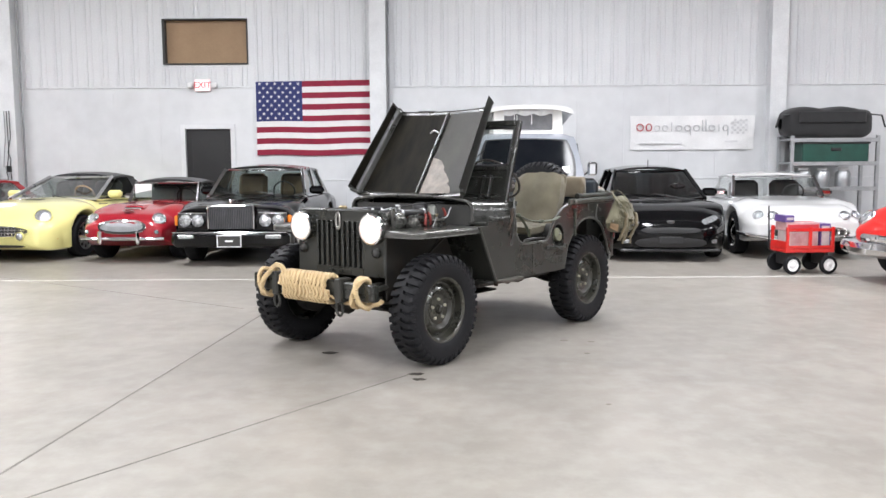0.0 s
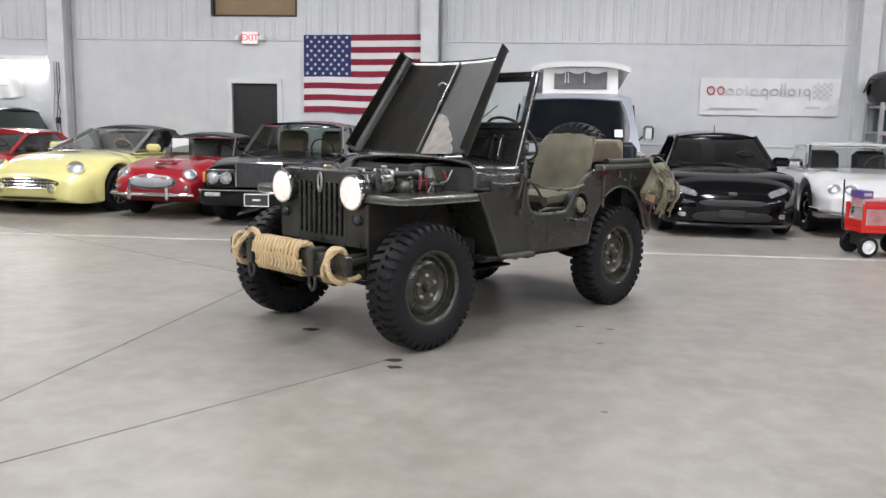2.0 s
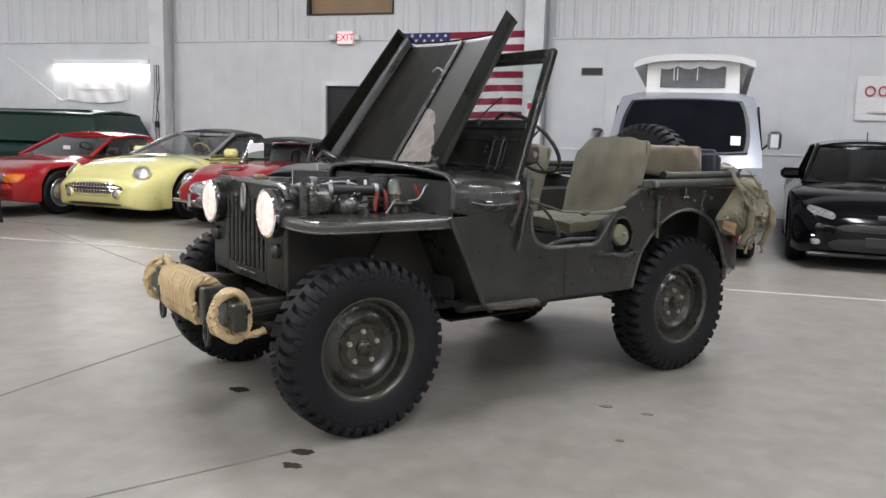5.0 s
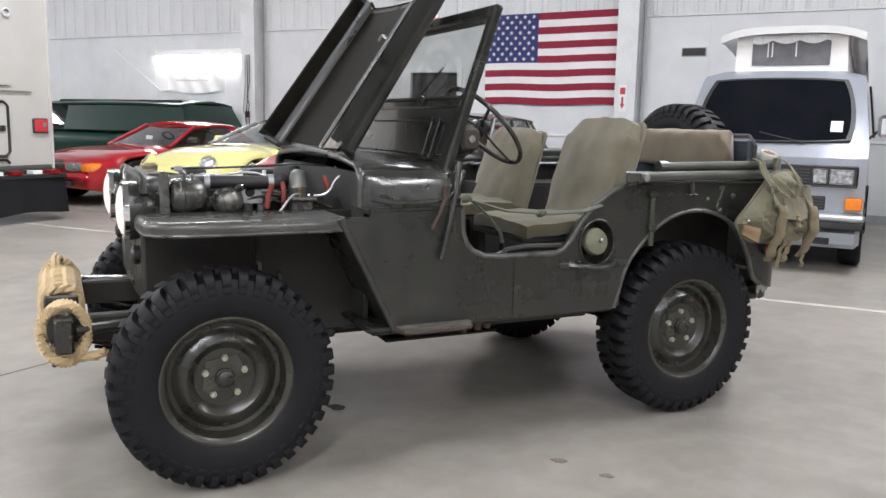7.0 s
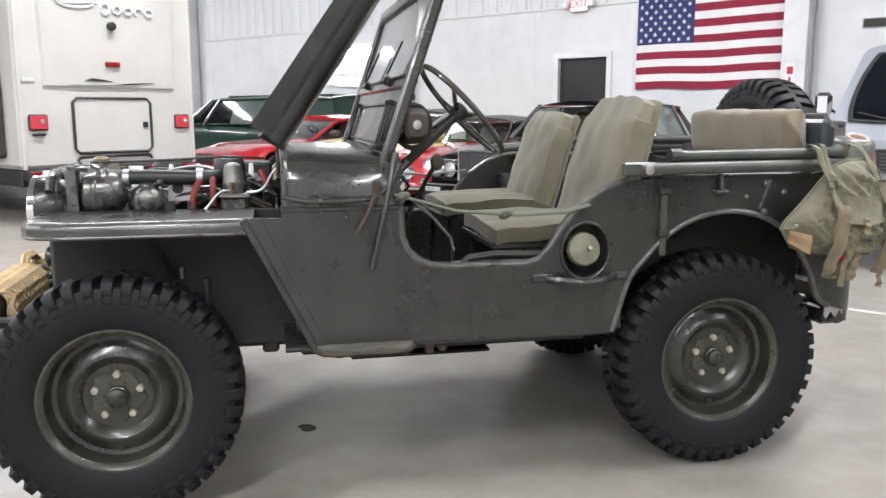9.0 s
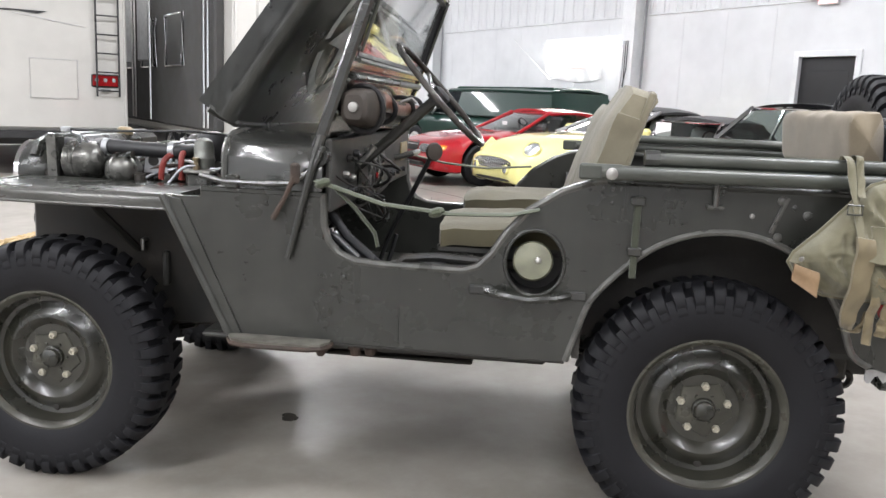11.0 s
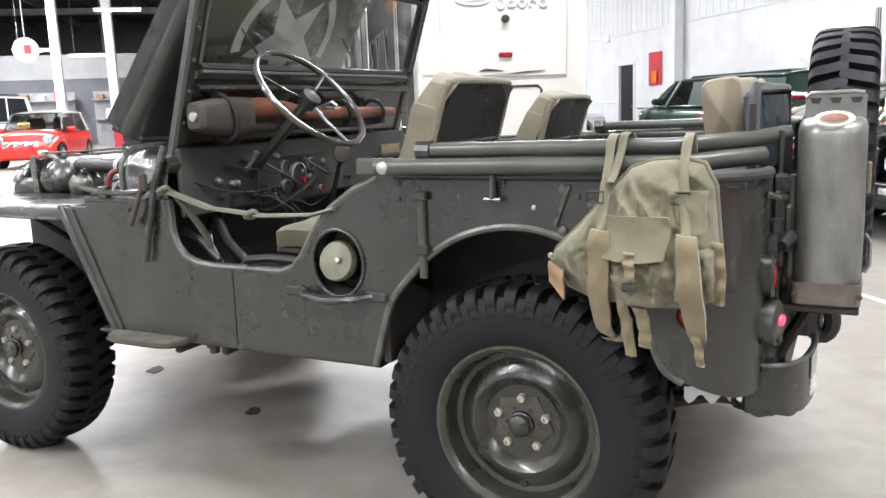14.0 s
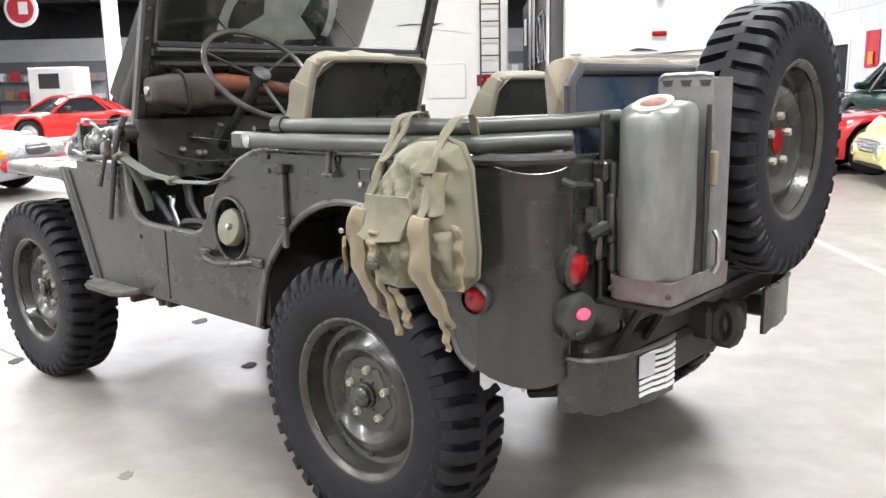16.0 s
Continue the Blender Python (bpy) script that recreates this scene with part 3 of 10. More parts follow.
for (ax, ay), (bx, by), w in cuts:
    d = Vector((bx - ax, by - ay, 0))
    k = d.length
    crack = Mesh().at(Matrix.Translation((ax, ay, 0)) @ pose(0, 0, 0, 0, 0, math.degrees(math.atan2(d.y, d.x)))).box(0, k, -w, w, -0.01, 0.002)
    thing("floor_joint", crack, M_CRACK, "dark saw-cut joint in the concrete floor", "floor joint", "floor joints", "structure")
thing("floor_line", Mesh().box(-7.0, XE, 10.0, 10.055, -0.01, 0.003), M_LINE, "worn white painted bay line on the floor", "floor line", kind="structure")


def blot(x, y, r, seed, material, label):
    rnd = random.Random(seed)
    k = 18
    ring = [(x + r * (0.6 + 0.5 * rnd.random()) * math.cos(2 * math.pi * i / k), y + 0.7 * r * (0.6 + 0.5 * rnd.random()) * math.sin(2 * math.pi * i / k)) for i in range(k)]
    thing("floor_stain", Mesh().prism(ring, -0.01, 0.0025, "z"), material, label, "stain", "floor stains", "structure")


for i, (x, y, r) in enumerate(((-0.84, 5.96, 0.06), (-0.18, 5.32, 0.055), (-0.16, 5.18, 0.045), (-0.12, 6.44, 0.05), (1.05, 5.9, 0.022), (0.95, 6.35, 0.035), (1.15, 6.3, 0.028), (0.95, 4.6, 0.018))):
    blot(x, y, r, i, M_OIL if i < 4 else M_FAINT, "small dark oil drip on the concrete")


# flag
def flag():
    x0, x1, z0, z1 = -3.68, -1.40, 1.62, 3.08
    e = empty("flag", pose(0, 0, 0), "large stars and stripes flag hung flat on the wall", "flag")
    h = (z1 - z0) / 13

    def skin(a, b, c, d, depth, nu=24):
        def fn(u, v):
            x, z = a + (b - a) * u, c + (d - c) * v
            k = (x - x0) / (x1 - x0)
            return (x, WALL_Y - depth - 0.012 * math.sin(k * 17 + z) * (1 - (z - z0) / (z1 - z0)) - 0.006 * math.sin(k * 41), z + 0.03 * (k - 0.5) * ((z - z0) / (z1 - z0)) + 0.012 * math.sin(k * 9) * (1 - (z - z0) / (z1 - z0)))
        return Mesh().sheet(fn, nu, 2, (0, 0.003, 0))
    cx = x0 + 0.4 * (x1 - x0)
    for i in range(13):
        z = z1 - h * i
        part("stripe", skin(cx if i < 7 else x0, x1, z - h, z, 0.035), M_FLAGWHITE if i % 2 else M_FLAGRED, e, "white stripe" if i % 2 else "red stripe")
    part("canton", skin(x0, cx, z1 - 7 * h, z1, 0.035), M_FLAGBLUE, e, "blue canton")
    for r in range(9):
        for c in range(6 if r % 2 == 0 else 5):
            sx = x0 + (cx - x0) * ((c + 0.5) / 6 if r % 2 == 0 else (c + 1) / 6)
            sz = z1 - 7 * h * (r + 0.7) / 9.4
            pts = [(sx + (0.034 if k % 2 == 0 else 0.014) * math.sin(k * math.pi / 5), sz + (0.034 if k % 2 == 0 else 0.014) * math.cos(k * math.pi / 5)) for k in range(10)]
            part("star", Mesh().prism(pts, WALL_Y - 0.062, WALL_Y - 0.046, "y"), M_FLAGWHITE, e)


flag()

# exit sign
e = empty("exit_sign", pose(-4.72, WALL_Y, 3.0), "lit red and white exit sign box", "exit sign")
part("case", Mesh().box(-0.16, 0.16, -0.07, 0.0, -0.12, 0.12, 0.012), M_SIGNWHITE, e)
part("face", Mesh().box(-0.145, 0.145, -0.078, -0.068, -0.105, 0.105, 0.004), M_EXIT, e)
for s in (-1, 1):
    part("lamp_head", Mesh().box(s * 0.24 - 0.05, s * 0.24 + 0.05, -0.12, -0.03, -0.05, 0.05, 0.015), M_SIGNWHITE, e)
    part("arm", Mesh().box(min(s * 0.15, s * 0.2), max(s * 0.15, s * 0.2), -0.06, -0.04, -0.015, 0.015), M_SIGNWHITE, e)

def lettering(parent, text, size, m, material):
    curve = bpy.data.curves.new("lettering", "FONT")
    curve.body, curve.size, curve.align_x, curve.align_y, curve.extrude = text, size, "CENTER", "CENTER", 0.002
    curve.materials.append(material)
    ob = new("lettering", curve)
    ob.parent = parent
    ob.matrix_local = m
    return ob


lettering(e, "EXIT", 0.17, pose(0, -0.082, 0, 90, 0, 0), M_REDPRINT)

# wall strip light, banners, vent, arrow sign
e = empty("wall_light", pose(-9.92, WALL_Y, 2.52), "lit fluorescent strip light on the wall", "wall light")
part("housing", Mesh().box(-1.12, 1.12, -0.1, 0.0, 0.0, 0.12, 0.01), M_SIGNWHITE, e)
for s in (-0.03, -0.075):
    part("tube", Mesh().tube([(-1.08, -0.08 + s * 0.2, s), (1.08, -0.08 + s * 0.2, s)], 0.03, 8), M_WALLTUBE, e)


def banner(name, x0, x1, z0, z1, sag, label, seed):
    e = empty(name, pose(0, 0, 0), label, "banner")

    def fn(u, v):
        x, z = x0 + (x1 - x0) * u, z0 + (z1 - z0) * v
        return (x, WALL_Y - 0.04 - 0.02 * math.sin(u * 23 + v * 4 + seed) * (0.3 + u * 0.7), z - sag * 4 * u * (1 - u))
    part("sheet", Mesh().sheet(fn, 28, 6, (0, 0.004, 0)), M_SIGNWHITE, e)
    return e


e = banner("banner", 3.73, 6.19, 1.69, 2.36, 0.0, "white vinyl dealer banner with grey and red lettering shapes", 0)
# plain shapes stand for the lettering
x = 3.84
for i, (w, tall, drop) in enumerate(((0.15, 0.16, 0), (0.13, 0.16, 0), (0.13, 0.13, 0), (0.12, 0.13, 0), (0.07, 0.18, 0), (0.14, 0.13, 0), (0.14, 0.13, 0.08), (0.14, 0.13, 0), (0.03, 0.22, 0), (0.03, 0.22, 0), (0.14, 0.13, 0), (0.07, 0.13, 0), (0.12, 0.13, 0.08))):
    ink = M_REDPRINT if i < 2 else (M_PALEPRINT if i < 6 else M_GREYPRINT)
    ring = [(x + w / 2 + (w / 2 - 0.01) * math.cos(a), WALL_Y - 0.068, 2.05 + tall / 2 + (tall / 2 - 0.01) * math.sin(a)) for a in [k * math.pi / 6 for k in range(12)]]
    if w > 0.09:
        part("letter_shape", Mesh().tube(ring, 0.011, 6, True), ink, e)
    else:
        part("letter_shape", Mesh().tube([(x + w / 2, WALL_Y - 0.068, 2.05), (x + w / 2, WALL_Y - 0.068, 2.05 + tall)], 0.011, 6), ink, e)
    if drop:
        part("letter_shape", Mesh().tube([(x + w - 0.01, WALL_Y - 0.068, 2.14), (x + w - 0.01, WALL_Y - 0.068, 2.05 - drop)], 0.011, 6), ink, e)
    x += w + 0.035
for k in range(18):
    part("check", Mesh().box(5.72 + 0.055 * (k % 6), 5.765 + 0.055 * (k % 6), WALL_Y - 0.072, WALL_Y - 0.064, 2.0 + 0.05 * (k // 6 * 2 + k % 2), 2.04 + 0.05 * (k // 6 * 2 + k % 2)), M_PALEPRINT, e)
part("text_bar", Mesh().box(3.9, 4.75, WALL_Y - 0.075, WALL_Y - 0.066, 1.80, 1.83), M_PALEPRINT, e)
part("text_bar", Mesh().box(5.6, 5.85, WALL_Y - 0.075, WALL_Y - 0.066, 1.84, 1.865), M_PALEPRINT, e)
e = banner("banner", -10.75, -9.35, 1.85, 2.25, 0.07, "small white banner sagging under the wall light", 2)
part("text_bar", Mesh().box(-10.5, -9.65, WALL_Y - 0.075, WALL_Y - 0.066, 2.03, 2.055), worn("faded_pink_ink", (0.62, 0.50, 0.49), (0.7, 0.62, 0.6), (0.5, 0.6), 0, 60, 9), e)
e = empty("wall_vent", pose(-0.30, WALL_Y, 2.42), "small dark louvred wall vent", "vent")
part("frame", Mesh().box(-0.18, 0.18, -0.02, 0.0, -0.065, 0.065, 0.004), M_GREYLINE, e)
part("recess", Mesh().box(-0.165, 0.165, -0.024, -0.018, -0.052, 0.052), M_INTERIOR, e)
for i in range(3):
    part("slat", Mesh().box(-0.165, 0.165, -0.03, -0.022, -0.04 + i * 0.034, -0.034 + i * 0.034), M_INTERIOR, e)
e = empty("extinguisher_sign", pose(-1.28, WALL_Y - 0.275, 1.72), "white sign with a red arrow on a column", "sign")
part("plate", Mesh().box(-0.06, 0.06, -0.006, 0.0, -0.2, 0.2, 0.002), M_SIGNWHITE, e)
part("arrow", Mesh().prism([(-0.015, 0.02), (0.015, 0.02), (0.015, -0.09), (0.035, -0.09), (0.0, -0.16), (-0.035, -0.09), (-0.015, -0.09)], -0.01, -0.004, "y"), M_REDPRINT, e)
part("bar", Mesh().box(-0.04, 0.04, -0.01, -0.004, 0.06, 0.16), M_REDPRINT, e)
e = empty("red_banner", pose(-16.8, WALL_Y - 0.03, 1.95), "narrow red cloth banner with a yellow badge", "banner")
part("cloth", Mesh().sheet(lambda u, v: (-0.36 + 0.72 * u, -0.02 * math.sin(u * 6), -0.42 + 0.84 * v), 8, 4, (0, 0.004, 0)), M_REDPRINT, e)
part("badge", Mesh().box(-0.14, 0.14, -0.03, -0.022, -0.36, -0.06, 0.004), M_AMBER, e)
e = empty("exit_sign", pose(-19.9, WALL_Y, 2.95), "lit red and white exit sign box", "exit sign")
part("case", Mesh().box(-0.16, 0.16, -0.07, 0.0, -0.1, 0.1, 0.012), M_SIGNWHITE, e)
part("face", Mesh().box(-0.145, 0.145, -0.078, -0.068, -0.085, 0.085, 0.004), M_EXIT, e)

# loose cables on a wall column and a cord to the small banner
e = empty("wall_cables", pose(-8.5, WALL_Y - 0.29, 0), "loose dark cables hanging on a wall column", "cable")
rnd = random.Random(8)
for k in range(3):
    dx = -0.05 + 0.05 * k
    pts = [(dx, 0.0, 2.5), (dx + 0.01, -0.01, 2.0)] + [(dx + rnd.uniform(-0.05, 0.05), rnd.uniform(-0.03, 0.0), 1.7 - 0.13 * i) for i in range(4)] + [(dx, 0.0, 1.0)]
    part("cable", Mesh().tube(pts, 0.008, 6), M_GREYLINE if k == 0 else M_BLACKTRIM, e)
part("junction_box", Mesh().box(-0.04, 0.04, -0.04, 0.02, 1.32, 1.44, 0.008), M_BLACKTRIM, e)
thing("cord", Mesh().tube([(-12.2, WALL_Y - 0.06, 2.68), (-10.9, WALL_Y - 0.05, 1.82), (-10.7, WALL_Y - 0.05, 1.87)], 0.010, 6), M_SIGNWHITE, "thin white cord holding the small wall banner", "cord")


# ---- cars ----
def make_wheel(parent, x, y, r, w, rim_mat, side, style="disc", label=""):
    """A road wheel; side is +1 on the car's left."""
    e = new("wheel")
    e.parent = parent
    e.matrix_local = pose(x, y, r, 0, 0, 0 if side > 0 else 180)
    h = w / 2
    part("tyre", Mesh().lathe([(r * 0.62, -h), (r * 0.9, -h * 1.02), (r * 0.98, -h * 0.8), (r, -h * 0.4), (r, h * 0.4), (r * 0.98, h * 0.8), (r * 0.9, h * 1.02), (r * 0.66, h), (r * 0.63, h * 0.6)], 36), M_RUBBER, e)
    rim = Mesh()
    if style == "spoke":
        rim.lathe([(r * 0.65, h * 0.95), (r * 0.60, h * 0.98), (r * 0.57, h * 0.5), (r * 0.57, -h * 0.6), (r * 0.65, -h * 0.6)], 36, False)
        for k in range(10):
            a = k * math.pi / 5
            rim.tube([(0.0, h * 0.75, 0), (r * 0.58 * math.cos(a), h * 0.8, r * 0.58 * math.sin(a))], [r * 0.09, r * 0.05], 6)
        rim.lathe([(r * 0.14, h * 0.6), (r * 0.13, h * 0.95), (0.001, h)], 16)
    else:
        rim.lathe([(r * 0.66, h * 0.9), (r * 0.63, h * 1.02), (r * 0.58, h * 0.8), (r * 0.40, h * 0.62), (r * 0.30, h * 0.85), (r * 0.2, h * 1.05), (0.001, h * 1.08)], 36, False)
    part("rim", rim, rim_mat, e)
    return e


def inside(y, z, ring):
    """Whether (y, z) lies inside a ring of body points."""
    hit, n = False, len(ring)
    for i in range(n):
        (_, y0, z0), (_, y1, z1) = ring[i - 1], ring[i]
        if (z0 > z) != (z1 > z) and y < y0 + (y1 - y0) * (z - z0) / (z1 - z0):
            hit = not hit
    return hit


def car(name, m, label, P):
    """A car facing +x, its origin on the ground between the axles."""
    e = empty(name, m, label, P.get("category", "car"))
    L, W, R = P["L"], P["W"], P["R"]
    xf, xr = P["axles"]
    x_front, x_rear = P["ends"]
    top, plan, bottom = P["top"], P["plan"], P["bottom"]
    ar = R + P.get("gap", 0.055)
    square = P.get("square", 3.6)
    crest = P.get("crest", 0.0)
    bulge = P.get("bulge", 0.07)
    xs = sorted({round(x_rear + (x_front - x_rear) * i / 64, 4) for i in range(65)} | {round(a + d, 4) for a in (xf, xr) for d in (-ar, -ar * 0.985, -ar * 0.93, ar, ar * 0.985, ar * 0.93, 0)})
    rings = []
    for x in xs:
        w = W / 2 * soft(plan, x)
        zt, zb = soft(top, x), lerp(bottom, x)
        za = zb
        for a in (xf, xr):
            if abs(x - a) < ar:
                za = max(za, R + math.sqrt(ar * ar - (x - a) ** 2))
        za = min(za, zt - 0.12)
        zm = min(max(za + 0.035, 0.5 * (zb + zt)), zt - 0.05)
        half = [(0, zb), (0.60 * w, zb), (0.62 * w, za), (0.955 * w, za), (0.985 * w, za + 0.02)]
        for k in range(13):
            a = 0.5 * math.pi * k / 12
            y, z = w * max(0.0, math.cos(a)) ** (2 / square), zm + (zt - zm) * math.sin(a) ** (2 / square)
            z += crest * math.exp(-((abs(y) / w - 0.72) / 0.17) ** 2) * min(1.0, max(0.0, (x - 0.1) / 0.6)) * (math.sin(a) ** 2)
            half.append((y if k < 12 else 0.0, z))
        rings.append([(x, y, z) for y, z in half] + [(x, -y, z) for y, z in half[-2:0:-1]])
    for k in (1, 2, 3, 4):
        a = 0.5 * math.pi * k / 4.4
        zc = 0.5 * (min(p[2] for p in rings[len(xs) - 1]) + max(p[2] for p in rings[len(xs) - 1]))
        rings.append([(x_front + bulge * math.sin(a), y * (0.45 + 0.55 * math.cos(a)), zc + (z - zc) * (0.30 + 0.70 * math.cos(a))) for _, y, z in rings[len(xs) - 1]])
    part("body", Mesh().rings(rings), P["paint"], e, smooth=48)

    def nose(y, z):
        """How far forward the body reaches at a height and distance from its middle."""
        for i in range(len(rings) - 1, 0, -1):
            if inside(y, z, rings[i]):
                if i == len(rings) - 1:
                    return rings[i][0][0]
                lo, hi = 0.0, 1.0
                for _ in range(7):
                    t = 0.5 * (lo + hi)
                    mid = [tuple(p[j] + (q[j] - p[j]) * t for j in range(3)) for p, q in zip(rings[i], rings[i + 1])]
                    lo, hi = (t, hi) if inside(y, z, mid) else (lo, t)
                return rings[i][0][0] + (rings[i + 1][0][0] - rings[i][0][0]) * lo
        return x_front
    c = P["cabin"]
    (bf, rf, rr, br), zr = c["x"], c["z"]
    hb, hr = W / 2 * c.get("wb", 0.84), W / 2 * c.get("wr", 0.66)
    zf, zb2 = soft(top, bf) - 0.03, soft(top, br) - 0.03
    zbelt = min(zf, zb2)
    roofmat, glassmat = c.get("roof", P["paint"]), c.get("glass", M_CARGLASS)
    bow = 0.1

    def front(u, v):
        y = -1 + 2 * u
        return (bf + (rf - bf) * v + bow * (1 - y * y) * (1 - 0.6 * v), y * (hb + (hr - hb) * v) * 0.97, zf + (zr - 0.02 - zf) * v)

    def back(u, v):
        y = -1 + 2 * u
        return (br + (rr - br) * v - bow * (1 - y * y) * (1 - 0.6 * v), y * (hb + (hr - hb) * v) * 0.95, zb2 + (zr - 0.02 - zb2) * v)
    part("windscreen", Mesh().sheet(front, 8, 4), glassmat, e)
    edge = [front(u, 0.0) for u in (0, 0.25, 0.5, 0.75, 1)] + [front(u, 1.0) for u in (1, 0.75, 0.5, 0.25, 0)]
    part("windscreen_frame", Mesh().tube(edge, c.get("edge", 0.016), 6, True), c.get("pillar", roofmat), e)
    for wy in (0.3, -0.3) if P.get("wipers", True) else ():
        a, b = front(0.5 + 0.5 * wy / hb, 0.02), front(0.5 + 0.5 * (wy - 0.33) / hb, 0.16)
        part("wiper", Mesh().tube([(a[0] + 0.03, a[1], a[2] + 0.01), (b[0] + 0.02, b[1], b[2] + 0.01)], 0.007, 6), M_BLACKTRIM, e)
    if c.get("rear_glass", True):
        part("rear_window", Mesh().sheet(back, 8, 4), glassmat, e)
    else:
        part("hood_back", Mesh().sheet(back, 8, 4, (0.02, 0, 0)), roofmat, e)
    if c.get("closed", True):
        def lid(u, v):
            y = -1 + 2 * v
            x = rf + (rr - rf) * u
            return (x + bow * 0.4 * (1 - y * y) * (1 - 2 * u), y * hr * 1.02, zr + 0.045 * (1 - y * y) + 0.03 * math.sin(math.pi * u) - 0.02 * abs(y) ** 4)
        part("roof", Mesh().sheet(lid, 10, 12, (0, 0, -0.035)), roofmat, e)
    ends = c.get("side", (bf - 0.06, rf - 0.06, rr + 0.15, br + 0.25))
    for s in (1, -1):
        def flank(x0, x1, x2, x3):
            return lambda u, v: (x0 + (x1 - x0) * v + ((x3 + (x2 - x3) * v) - (x0 + (x1 - x0) * v)) * u, s * (hb + (hr - hb) * v) * 0.985, zbelt - 0.02 + (zr - 0.015 - zbelt) * v)
        part("side_window", Mesh().sheet(flank(*ends), 6, 3), glassmat, e)
        part("quarter", Mesh().sheet(flank(ends[3], ends[2], rr, br), 4, 3, (0, -s * 0.025, 0)), c.get("quarter", roofmat), e)
        part("pillar", Mesh().tube([(bf, s * hb * 0.985, zf), (rf, s * hr * 0.99, zr - 0.01)], 0.028, 6), c.get("pillar", roofmat), e)
        for k in c.get("posts", (0.5,)):
            a = ends[0] + (ends[3] - ends[0]) * k
            b = ends[1] + (ends[2] - ends[1]) * k
            part("pillar", Mesh().tube([(a, s * hb, zbelt - 0.02), (b, s * hr * 1.005, zr - 0.01)], 0.022, 6), c.get("pillar", roofmat), e)
        part("belt_trim", Mesh().tube([(bf, s * hb * 1.0, zbelt + 0.005), (br, s * hb * 1.0, zbelt + 0.005)], 0.012, 6), P.get("belt", M_CHROME), e)
    part("cabin_floor", Mesh().box(br + 0.15, bf - 0.02, -hb * 0.93, hb * 0.93, zbelt - 0.1, zbelt + 0.035, 0.02), M_INTERIOR, e)
    seatmat = P.get("seat", M_INTERIOR)
    for s in (1, -1):
        sx = (bf + br) / 2 + 0.0
        part("seat", Mesh().at(pose(sx, s * hb * 0.47, zbelt, 0, -14, 0)).box(-0.09, 0.09, -0.24, 0.24, -0.1, min(0.42, zr - zbelt - 0.08), 0.06), seatmat, e)
    ring = [(0, 0.17 * math.cos(k * math.pi / 10), 0.17 * math.sin(k * math.pi / 10)) for k in range(20)]
    part("steering_wheel", Mesh().at(pose(bf - 0.35, hb * 0.47, zbelt + 0.08, 0, 25, 0)).tube(ring, 0.013, 6, True), P.get("wheelmat", M_BLACKTRIM), e)
    for a in (xf, xr):
        for s in (1, -1):
            wy = W / 2 * lerp(plan, a) - 0.10 - P.get("tuck", 0.02)
            make_wheel(e, a, s * wy, R, 0.19, P.get("rim", M_ALLOY), s, P.get("wheel", "disc"))
    for y, z, r, mat in P.get("lamps", ()):
        k = 0.7 * r
        pitch = min(50.0, math.degrees(math.atan2(nose(y, z - k) - nose(y, z + k), 2 * k)))
        yaw = min(40.0, math.degrees(math.atan2(nose(y - k, z) - nose(y + k, z), 2 * k)))
        x = nose(y, z) + 0.018
        for s in (1, -1):
            lm = pose(x, s * y, z, 0.8 * pitch, 0, -90 + s * 0.8 * yaw)
            lamp = part("headlamp", Mesh().at(lm).lathe([(r * 1.02, -0.14), (r * 1.14, -0.05), (r * 1.13, 0.008), (r * 1.05, 0.024), (r * 0.98, 0.010)], 24, False), P.get("bezel", M_CHROME), e)
            part("lens", Mesh().at(lm).lathe([(r, 0.004), (r * 0.8, 0.022), (r * 0.4, 0.034), (0.001, 0.038)], 24), mat, lamp)
    for nm, mat, y, z, hw, hh, tilt in P.get("patches", ()):
        for s in (1, -1) if abs(y) > 0.01 else (1,):
            def skin(u, v):
                a, b = 2 * u - 1, 2 * v - 1
                py, pz = y + hw * a * math.sqrt(1 - 0.35 * b * b), z + hh * b * math.sqrt(1 - 0.35 * a * a) + tilt * a * hw
                return (nose(abs(py), pz) + 0.010, s * py, pz)
            part(nm, Mesh().sheet(skin, 8, 5, (-0.03, 0, 0)), mat, e)
    if "oval" in P:
        oz, ow, oh, n, rows_, gm, bm, sm = P["oval"]

        def dish(u, v):
            a = 2 * math.pi * u
            py, pz = ow * v * math.cos(a), oz + oh * v * (abs(math.sin(a)) ** 0.8) * (1 if math.sin(a) > 0 else -1)
            return (nose(abs(py), pz) + 0.004, py, pz)
        g = part("grille", Mesh().sheet(dish, 36, 3), bm, e)
        part("surround", Mesh().tube([dish(k / 36, 1.0) for k in range(36)], P.get("surround_r", 0.016), 6, True), sm, g)
        for k in range(n):
            y = ow * (2 * (k + 0.5) / n - 1)
            h = oh * math.sqrt(max(0.05, 1 - (y / ow) ** 2)) * 0.95
            part("bar", Mesh().tube([(nose(abs(y), oz - h) + 0.008, y, oz - h), (nose(abs(y), oz) + 0.010, y, oz), (nose(abs(y), oz + h) + 0.008, y, oz + h)], P.get("bar_r", 0.006), 5), gm, g)
        for k in range(rows_):
            z = oz + oh * (2 * (k + 0.5) / rows_ - 1)
            h = ow * math.sqrt(max(0.05, 1 - ((z - oz) / oh) ** 2)) * 0.96
            part("cross_bar", Mesh().tube([(nose(abs(h * t), z) + 0.013, h * t, z) for t in (-1, -0.6, -0.2, 0.2, 0.6, 1)], P.get("bar_r", 0.006), 5), gm, g)
